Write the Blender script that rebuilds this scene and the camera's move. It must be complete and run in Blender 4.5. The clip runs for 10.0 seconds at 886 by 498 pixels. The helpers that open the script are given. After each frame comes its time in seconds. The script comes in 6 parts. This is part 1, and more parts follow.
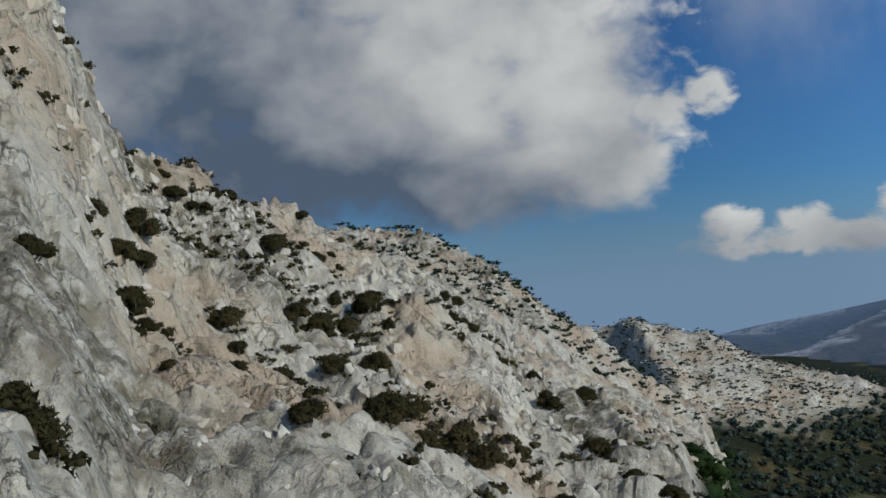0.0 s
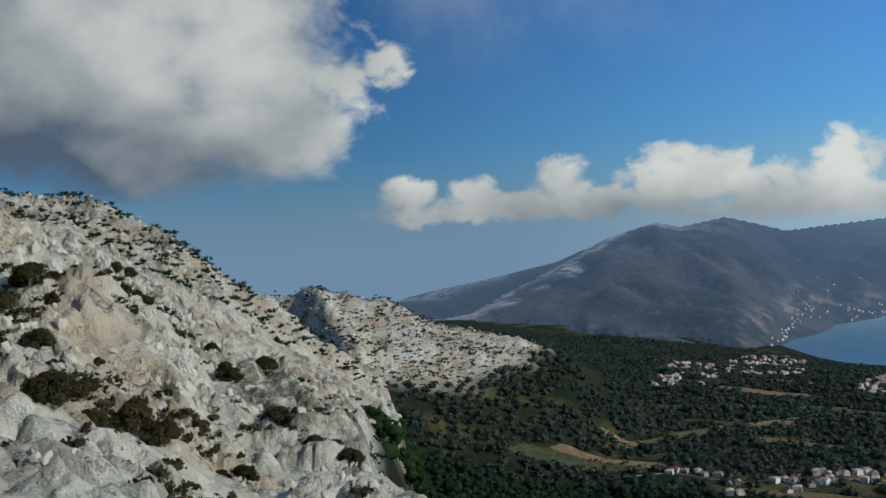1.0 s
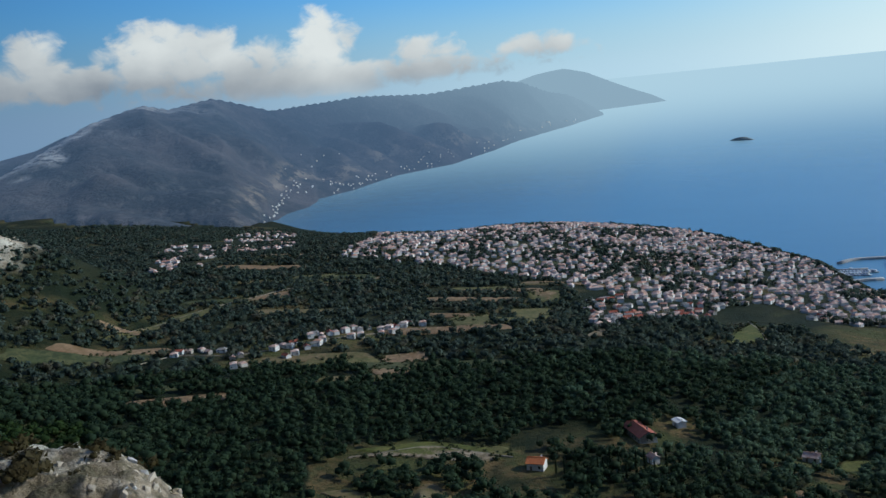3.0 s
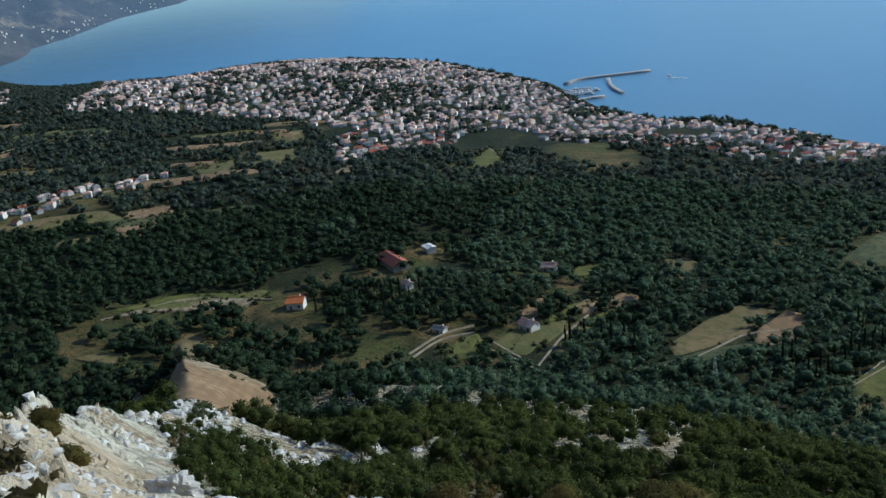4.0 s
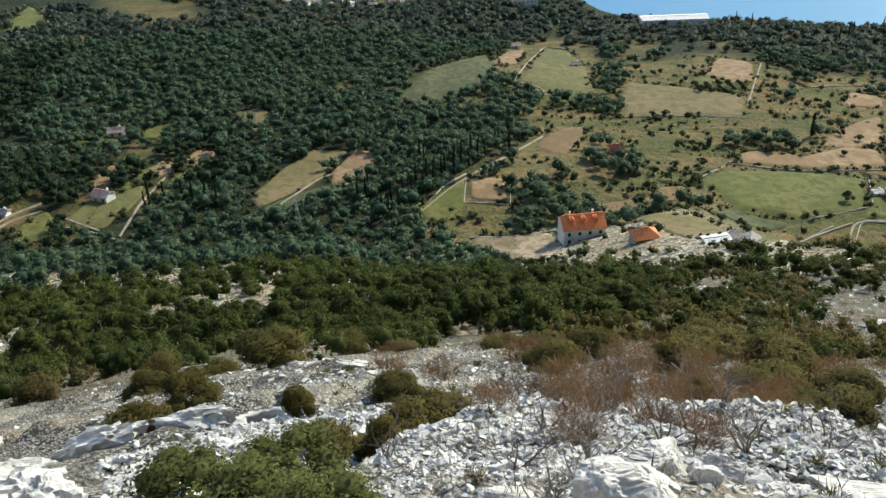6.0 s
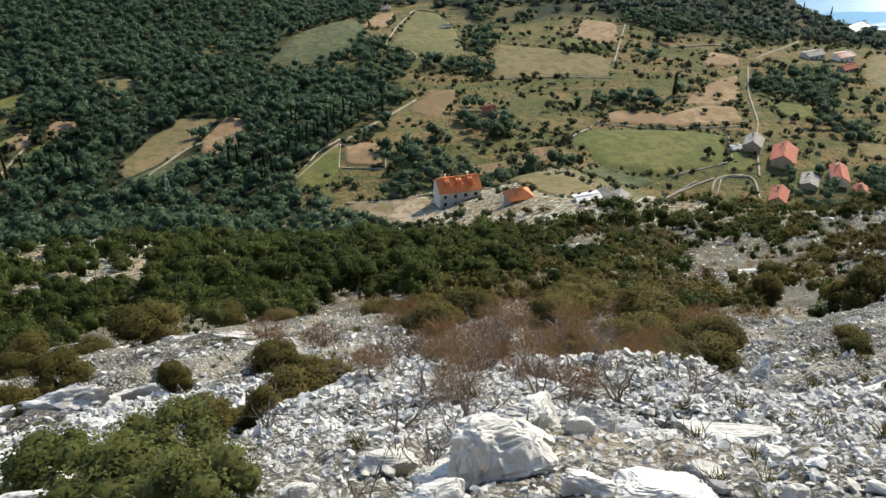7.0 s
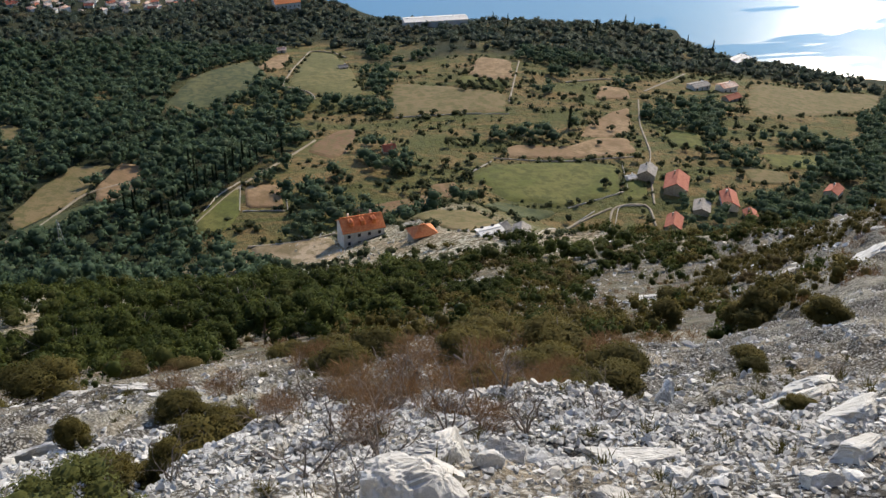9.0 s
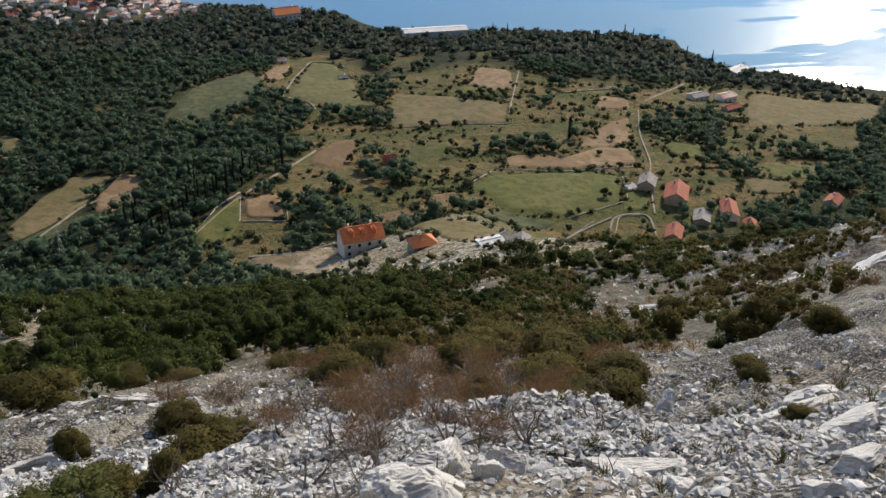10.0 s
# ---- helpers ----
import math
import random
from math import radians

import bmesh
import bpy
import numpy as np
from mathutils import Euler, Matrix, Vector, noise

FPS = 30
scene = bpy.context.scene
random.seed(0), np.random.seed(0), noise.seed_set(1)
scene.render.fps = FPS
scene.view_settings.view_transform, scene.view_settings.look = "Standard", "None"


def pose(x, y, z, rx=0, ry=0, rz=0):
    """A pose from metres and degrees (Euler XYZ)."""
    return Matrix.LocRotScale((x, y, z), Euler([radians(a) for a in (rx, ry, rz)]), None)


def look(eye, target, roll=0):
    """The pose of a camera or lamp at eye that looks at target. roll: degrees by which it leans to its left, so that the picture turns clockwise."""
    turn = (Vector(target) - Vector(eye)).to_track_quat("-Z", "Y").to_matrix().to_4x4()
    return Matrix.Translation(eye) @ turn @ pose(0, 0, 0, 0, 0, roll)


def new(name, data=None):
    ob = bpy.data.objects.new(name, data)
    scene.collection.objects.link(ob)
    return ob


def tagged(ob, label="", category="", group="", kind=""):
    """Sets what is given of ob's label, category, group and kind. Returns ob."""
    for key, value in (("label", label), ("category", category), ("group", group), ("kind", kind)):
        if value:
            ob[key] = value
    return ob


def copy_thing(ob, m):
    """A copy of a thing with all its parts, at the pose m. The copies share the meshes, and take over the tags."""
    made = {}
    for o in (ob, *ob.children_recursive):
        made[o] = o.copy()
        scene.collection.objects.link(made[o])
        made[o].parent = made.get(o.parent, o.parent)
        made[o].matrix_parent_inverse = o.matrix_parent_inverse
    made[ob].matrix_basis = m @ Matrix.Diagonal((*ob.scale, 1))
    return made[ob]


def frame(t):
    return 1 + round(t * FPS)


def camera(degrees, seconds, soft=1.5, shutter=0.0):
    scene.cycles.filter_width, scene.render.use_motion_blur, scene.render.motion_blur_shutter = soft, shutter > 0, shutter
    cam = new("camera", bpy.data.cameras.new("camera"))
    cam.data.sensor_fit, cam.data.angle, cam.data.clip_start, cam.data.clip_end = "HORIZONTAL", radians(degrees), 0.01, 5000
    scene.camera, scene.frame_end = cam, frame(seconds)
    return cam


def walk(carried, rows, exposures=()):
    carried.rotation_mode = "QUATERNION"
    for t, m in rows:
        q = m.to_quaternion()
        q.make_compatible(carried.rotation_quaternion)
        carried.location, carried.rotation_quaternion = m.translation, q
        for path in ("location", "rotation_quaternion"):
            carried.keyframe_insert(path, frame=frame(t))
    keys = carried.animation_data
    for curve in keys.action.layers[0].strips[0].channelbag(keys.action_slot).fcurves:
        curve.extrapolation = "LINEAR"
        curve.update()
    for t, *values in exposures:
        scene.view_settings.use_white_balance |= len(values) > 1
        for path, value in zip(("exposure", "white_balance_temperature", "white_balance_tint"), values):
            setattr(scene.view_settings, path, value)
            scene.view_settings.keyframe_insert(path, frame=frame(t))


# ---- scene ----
# The eye stands on a steep limestone hillside, 250 m over the sea. x runs downhill, y along the slope, z = 0 is the sea.
EYE = 250.0
REACH = 0.4  # the camera is held at arm's length and swung round the body

cam = camera(49.46, 10.0)
ROWS = [
    (0.0, 93.49, 3.51, 0.61),
    (0.5, 92.12, 3.50, -7.98),
    (1.0, 90.39, 4.18, -18.22),
    (1.5, 88.33, 4.94, -26.37),
    (2.0, 85.89, 5.71, -33.88),
    (2.2, 84.80, 5.94, -36.93),
    (3.3, 78.67, 5.88, -51.97),
    (3.5, 76.71, 6.13, -54.81),
    (4.0, 69.49, 6.76, -63.74),
    (4.5, 64.43, 6.28, -72.69),
    (5.0, 61.52, 5.28, -80.03),
    (5.5, 60.00, 4.00, -84.72),
    (6.0, 58.77, 2.45, -89.04),
    (7.3, 56.19, -0.09, -97.99),
    (7.5, 56.15, -0.27, -99.02),
    (8.0, 56.63, -0.70, -100.95),
    (8.5, 57.71, -0.77, -101.99),
    (9.0, 58.76, -0.70, -102.32),
    (9.5, 59.26, -0.62, -102.35),
    (10.0, 59.36, -0.63, -102.35),
]
EXPOSURES = [(0.0, -0.62, 6500, 6), (0.5, -0.7, 6500, 4), (1.0, -0.55, 6500, 2), (2.0, -0.42, 6200, 3), (3.5, -0.35, 6200, 1), (4.0, -0.05, 6400, -2), (4.5, 0.55, 6700, -4), (5.5, 0.85, 7500, -2), (6.2, 0.86, 7900, 0), (7.5, 0.82, 8000, 5), (10.0, 0.3, 8000, 9)]
walk(cam, [(t, pose(-REACH * math.sin(radians(rz)), REACH * math.cos(radians(rz)), EYE, rx, ry, rz)) for t, rx, ry, rz in ROWS], EXPOSURES)

# ---- light ----
SUN_AZ, SUN_EL = 128.0, 28.0  # degrees: clockwise from +y, and above the horizon


def heading(az, el):
    a, e = radians(az), radians(el)
    return Vector((math.sin(a) * math.cos(e), math.cos(a) * math.cos(e), math.sin(e)))


sun = new("sun", bpy.data.lights.new("sun", "SUN"))
sun.data.energy, sun.data.angle, sun.data.color = 3.7, radians(0.6), (1.0, 0.93, 0.84)
sun.matrix_world = look(heading(SUN_AZ, SUN_EL) * 1000, (0, 0, 0))

# big cumulus bank over the hill, a row of small cumulus over the far ridge: azimuth, elevation, half width, half height
CLOUDS = [
    (-9.3, 14.6, 14.2, 6.7), (0.9, 16.9, 11.8, 5.4), (7.4, 12.6, 6.6, 5.0), (-1.3, 8.7, 11.8, 3.4), (0.2, 12.3, 9.0, 5.0), (10.2, 8.4, 4.0, 2.8), (2.4, 7.3, 10.0, 3.0),
    (15.7, 11.4, 1.5, 1.3), (12.7, 10.7, 2.0, 1.3), (-15.8, 16.5, 11.8, 10.0), (-8.1, 9.6, 11.0, 5.2),
    (16.4, 3.5, 1.6, 1.5), (20.4, 3.4, 1.7, 1.2), (21.5, 2.7, 7.5, 0.75), (25.5, 3.5, 1.8, 1.7), (32.0, 3.5, 2.7, 2.0), (34.8, 3.7, 1.8, 1.9),
    (28.0, 2.4, 7.4, 0.9), (37.8, 2.7, 3.4, 1.4), (41.2, 3.3, 2.0, 1.9), (47.2, 2.5, 2.0, 1.0), (53.8, 2.2, 2.4, 0.8), (41.7, 1.5, 12.0, 0.9),
]


class Tree:
    """Short hand for building node trees."""

    def __init__(self, tree):
        self.t = tree
        tree.nodes.clear()

    def node(self, kind, **inputs):
        n = self.t.nodes.new(kind)
        for key, v in inputs.items():
            if key == "p_operation":
                n.operation = v
            elif key == "p_use_clamp":
                n.use_clamp = v
            elif key == "p_data_type":
                n.data_type = v
            elif key == "p_blend_type":
                n.blend_type = v
            elif key == "p_interpolation_type":
                n.interpolation_type = v
            elif key == "p_attribute_name":
                n.attribute_name = v
            elif key == "p_feature":
                n.feature = v
            else:
                k = int(key[1:]) if key[0] == "i" and key[1:].isdigit() else key.replace("_", " ")
                s = n.inputs[k]
                if hasattr(v, "is_linked"):
                    self.t.links.new(v, s)
                else:
                    s.default_value = v
        return n

    def math(self, op, a, b=0.0, c=None, clamp=False):
        n = self.node("ShaderNodeMath", p_operation=op, p_use_clamp=clamp, i0=a, i1=b)
        if c is not None:
            if hasattr(c, "is_linked"):
                self.t.links.new(c, n.inputs[2])
            else:
                n.inputs[2].default_value = c
        return n.outputs[0]

    def mix(self, f, a, b):
        n = self.node("ShaderNodeMix", p_data_type="RGBA")
        for s, v in ((n.inputs[0], f), (n.inputs[6], a), (n.inputs[7], b)):
            if hasattr(v, "is_linked"):
                self.t.links.new(v, s)
            else:
                s.default_value = v if isinstance(v, (int, float)) else (*v, 1.0)[:4]
        return n.outputs[2]

    def ramp(self, f, lo, hi, a=0.0, b=1.0):
        return self.node("ShaderNodeMapRange", p_interpolation_type="SMOOTHSTEP", Value=f, From_Min=lo, From_Max=hi, To_Min=a, To_Max=b).outputs[0]

    def noise(self, vec, scale, detail=4.0, rough=0.55, dist=0.0):
        return self.node("ShaderNodeTexNoise", Vector=vec, Scale=scale, Detail=detail, Roughness=rough, Distortion=dist).outputs[0]


world = bpy.data.worlds.new("world")
scene.world = world
world.use_nodes = True
w = Tree(world.node_tree)
d = w.node("ShaderNodeTexCoord").outputs["Generated"]
sky = w.node("ShaderNodeTexSky")
sky.sky_type, sky.sun_disc, sky.sun_elevation, sky.sun_rotation = "NISHITA", False, radians(SUN_EL), radians(SUN_AZ)
sky.air_density, sky.dust_density, sky.ozone_density = 1.0, 0.6, 2.0
xyz = w.node("ShaderNodeSeparateXYZ", Vector=d).outputs
az = w.math("MULTIPLY", w.math("ARCTAN2", xyz[0], xyz[1]), 57.2958)
el = w.math("MULTIPLY", w.math("ARCSINE", xyz[2]), 57.2958)
field = None
for a, e, hw, hh in CLOUDS:
    u = w.math("MULTIPLY_ADD", az, 1 / hw, -a / hw)
    v = w.math("MULTIPLY_ADD", el, 1 / hh, -e / hh)
    q = w.math("SUBTRACT", 1.0, w.math("ADD", w.math("MULTIPLY", u, u), w.math("MULTIPLY", v, v)))
    field = q if field is None else w.math("SMOOTH_MAX", field, q, 0.15)
flat = w.node("ShaderNodeCombineXYZ", X=az, Y=w.math("MULTIPLY", el, 1.35), Z=0.0).outputs[0]
puff = w.noise(flat, 0.20, 5.0, 0.52, 0.2)
fine = w.noise(flat, 0.62, 5.0, 0.55, 0.4)
soft = w.noise(flat, 0.085, 3.0, 0.5, 0.3)
small = w.ramp(az, 11.0, 15.5)  # the small cumulus to the right are more ragged than the bank
body = w.math("ADD", w.math("MAXIMUM", field, -2.0), w.math("MULTIPLY_ADD", puff, 2.2, -1.0))
body = w.math("ADD", body, w.math("MULTIPLY", w.math("MULTIPLY_ADD", fine, 2.0, -1.0), w.math("MULTIPLY_ADD", small, 1.3, 0.35)))
# scattered thin cloud over the rest of the sky
rest = w.math("MULTIPLY", w.ramp(w.noise(d, 2.2, 6.0, 0.6, 0.3), 0.46, 0.66), w.ramp(el, 6.0, 30.0))
cover = w.math("MAXIMUM", w.ramp(body, -0.3, 0.85), w.math("MULTIPLY", rest, 0.6))
bright = w.math("MULTIPLY_ADD", soft, 1.3, -0.48)
bright = w.math("ADD", bright, w.math("MULTIPLY_ADD", puff, 0.7, -0.35))
bright = w.math("ADD", bright, w.ramp(az, -16.0, 14.0, -0.30, 0.36))
bright = w.math("ADD", bright, w.ramp(el, w.ramp(az, 10.0, 17.0, 5.2, w.ramp(az, 17.0, 50.0, 2.2, 0.4)), w.ramp(az, 10.0, 17.0, 13.5, w.ramp(az, 17.0, 50.0, 5.4, 2.6)), -0.17, 0.36), clamp=True)
cloud = w.mix(bright, (0.12, 0.165, 0.25), (1.0, 1.0, 1.0))
haze = w.mix(w.ramp(az, 20.0, 62.0), (0.24, 0.37, 0.57), (0.66, 0.88, 1.05))
haze = w.mix(w.ramp(az, 57.0, 80.0), haze, (1.0, 1.15, 1.2))
clear = w.node("ShaderNodeMix", p_data_type="RGBA", p_blend_type="MULTIPLY", i0=1.0, i6=sky.outputs[0], i7=(0.045, 0.093, 0.158, 1.0)).outputs[2]
deep = w.ramp(az, 5.0, 50.0, 0.55, 1.3)
clear = w.node("ShaderNodeVectorMath", p_operation="SCALE", i0=clear, Scale=deep).outputs[0]
clear = w.mix(w.ramp(el, w.ramp(az, 50.0, 90.0, 7.0, 13.0), -0.5), clear, haze)
final = w.mix(cover, clear, cloud)
final = w.mix(w.ramp(el, 1.6, -0.3, 0.0, 0.8), final, haze)
bg = w.node("ShaderNodeBackground", Color=final, Strength=1.0)
w.t.links.new(bg.outputs[0], w.node("ShaderNodeOutputWorld").inputs[0])

# ---- the lie of the land ----
def hashed(ix, iy, seed):
    h = (ix.astype(np.int64) * 374761393 + iy.astype(np.int64) * 668265263 + seed * 1442695041) & 0xFFFFFFFF
    h = ((h ^ (h >> 13)) * 1274126177) & 0xFFFFFFFF
    return ((h ^ (h >> 16)) & 0xFFFF) / 65535.0


def value_noise(x, y, seed=0):
    """Smooth noise, 0 to 1, one lattice cell a unit."""
    ix, iy = np.floor(x), np.floor(y)
    fx, fy = x - ix, y - iy
    fx, fy = fx * fx * (3 - 2 * fx), fy * fy * (3 - 2 * fy)
    a, b = hashed(ix, iy, seed), hashed(ix + 1, iy, seed)
    c, e = hashed(ix, iy + 1, seed), hashed(ix + 1, iy + 1, seed)
    return (a + (b - a) * fx) * (1 - fy) + (c + (e - c) * fx) * fy


def steps(table):
    return np.array(table, float).T


# tangent of the elevation to which the rocky hillside rises (or falls) along each azimuth
CREST = steps([(-180, .07), (-140, .45), (-96, .62), (-60, .60), (-40.6, 0.517), (-27.8, 0.416), (-23.8, 0.370), (-21.8, 0.323), (-19.6, 0.226), (-18.1, 0.173), (-14.9, 0.135),
               (-10.4, 0.109), (-6.5, 0.084), (-1.2, 0.040), (2.0, -0.006), (4.2, -0.061), (7.5, -0.119), (12.5, -0.163), (14.1, -0.207), (15.7, -0.237), (18.7, -0.268),
               (21.8, -0.295), (25.0, -0.318), (28.0, -0.346), (30.5, -0.386), (35.1, -0.435), (40, -.48), (50, -.55), (70, -.585), (85, -.60), (100, -.592),
               (112, -.585), (118, -.57), (122, -.548), (126, -.512), (130, -.465), (140, -.38), (160, -.2), (180, .07)])
RUN = steps([(-180, 150), (-60, 60), (-24, 62), (-17.5, 80), (-6, 110), (0, 115), (4, 110), (7.5, 95), (12, 75), (15, 58), (20, 46), (27, 42), (34, 60), (42, 150), (50, 250), (70, 290), (100, 285), (118, 215), (125, 170), (130, 130), (150, 120), (180, 150)])
HOLLOW = steps([(-180, .2), (-30, .72), (-23, .60), (-19, .46), (-15, .39), (0, .27), (8, .2), (14, .14), (30, .12), (45, .14), (62, .17), (100, .175), (115, .16), (130, .19), (180, .2)])
FALL = steps([(-180, .45), (0, .45), (14, .63), (30, .85), (37, .8), (44, .35), (60, .3), (104, .3), (114, .62), (125, .8), (135, .9), (180, .45)])
# ridges behind: azimuth, elevation of the crest in degrees
SHOULDER = steps([(-30.3, 2.38), (-6.4, 4.77), (-1.5, 3.76), (2.4, 1.66), (5.3, -0.86), (8.4, -2.73), (11.5, -4.79), (14.0, -6.48), (15.0, -9.5), (16.2, -17), (18, -45), (180, -70)])
KNOLL = steps([(-20.2, -2.38), (3.8, -0.92), (4.8, -0.75), (6.7, -0.90), (9.0, -2.10), (9.6, -1.47), (10.6, -1.18), (11.8, -1.57), (12.5, -1.74), (15.2, -2.89), (18.5, -4.16), (21.7, -5.21), (25.0, -6.35), (29.2, -8.84), (33, -16), (38, -40), (180, -40)])
RANGE = steps([(-40, -20), (14.1, -8.0), (17.0, -5.4), (18.6, -4.0), (21.5, -2.6), (24.9, -1.1), (27.7, .26), (29.7, .8), (30.8, 1.05), (32.2, .7), (34.7, 1.08), (37.9, .06),
               (43.0, .35), (47.2, .1), (51.6, .42), (52.7, .19), (54.0, -.43), (55.3, -.79), (56.5, -1.5), (57.2, -2.06), (57.8, -4), (180, -5)])
BACK = steps([(-40.2, -2.78), (4.9, -2.3), (8.9, -2.3), (12.4, -1.6), (13.9, -2.6), (15.5, -2.4), (17.7, -2.0), (20.9, -1.55), (24.9, -.85), (26.5, -.25), (28.0, -.3), (39.9, -2.8), (180, -9)])
CAPE = steps([(48, -6), (49.5, -.6), (51.5, .1), (53.4, .44), (55.1, .58), (56.4, .28), (57.3, -.08), (58.6, -.6), (60, -1.15), (62, -2.2), (64, -6)])
RANGE_FAR = steps([(-40, 2000), (15, 2200), (18, 2300), (30, 3000), (38, 3600), (45, 4400), (50, 5000), (53, 5700), (57.3, 7000), (60, 9000)])
RANGE_FOOT = steps([(-40, 1300), (15, 1300), (22, 1600), (28, 1700), (35, 1850), (37.1, 2230), (38.5, 2540), (42.1, 2790), (44.8, 3150), (48.2, 3400), (50.6, 3920), (52.3, 4500), (55.1, 5390), (57.3, 6590), (60, 7600)])
COAST = [(9000, 6200), (5551, 3569), (4425, 3091), (3566, 2753), (3035, 2492), (2542, 2273), (2231, 2243), (1881, 2078), (1591, 1998), (1353, 1791), (1230, 1480), (1200, 1295), (1270, 1120), (1370, 1012), (1385, 900), (1340, 700),
         (1220, 530), (1165, 452), (1030, 345), (968, 245), (972, 190), (862, 17), (825, -91), (790, -106), (769, -122), (755, -176), (750, -223), (735, -267), (722, -311), (700, -349), (673, -344), (630, -365), (611, -401), (583, -421), (568, -452), (200, -760), (-900, -1300), (-9000, -3000)]


def inland(x, y):
    """Distance from the coastline, positive on land."""
    best = np.full(np.shape(x), 1e9)
    side = np.zeros(np.shape(x))
    for (ax, ay), (bx, by) in zip(COAST, COAST[1:]):
        dx, dy = bx - ax, by - ay
        t = np.clip(((x - ax) * dx + (y - ay) * dy) / (dx * dx + dy * dy), 0, 1)
        px, py = x - ax - t * dx, y - ay - t * dy
        q = px * px + py * py
        near = q < best
        best = np.where(near, q, best)
        side = np.where(near, dx * py - dy * px, side)
    # winding: crossings of a ray towards +x decide which side we are on
    inside = np.zeros(np.shape(x), bool)
    for (ax, ay), (bx, by) in zip(COAST, COAST[1:]):
        cross = (ay > y) != (by > y)
        inside ^= cross & (x < (bx - ax) * (y - ay) / (by - ay if by != ay else 1e-9) + ax)
    inside |= y < -3000
    inside |= y > 6200
    return np.sqrt(best) * np.where(inside, 1, -1)


def relief(x, y, step, seed=3):
    """Crags: ridged noise whose finest waves are as wide as the mesh can show."""
    out = np.zeros(np.shape(x))
    for k, wide in enumerate((48.0, 19.0, 8.0, 3.4, 1.5, 0.6)):
        n = value_noise(x / wide + 0.6 * y / wide, y / wide - 0.3 * x / wide, seed + k)
        shown = np.clip(wide / (3.0 * step) - 0.5, 0, 1) * (np.clip(np.hypot(x, y) / 90, 0.3, 1) if k < 2 else 1.0)
        out += (0.5 - np.abs(2 * n - 1)) * (0.10, 0.17, 0.21, 0.28, 0.36, 0.40)[k] * wide * shown
        # narrow clefts that run down the slope
        if k > 1:
            c = value_noise(x / (2.1 * wide) + 0.25 * y / wide, y / wide + 0.2 * x / wide, seed + 60 + k)
            out -= ((1 - np.abs(2 * c - 1)) ** 7 - 0.12) * (0, 0, 0.20, 0.34, 0.44, 0.5)[k] * wide * shown
    return out


def smooth_max(a, b, k):
    h = np.clip(0.5 + 0.5 * (a - b) / k, 0, 1)
    return b * (1 - h) + a * h + k * h * (1 - h)


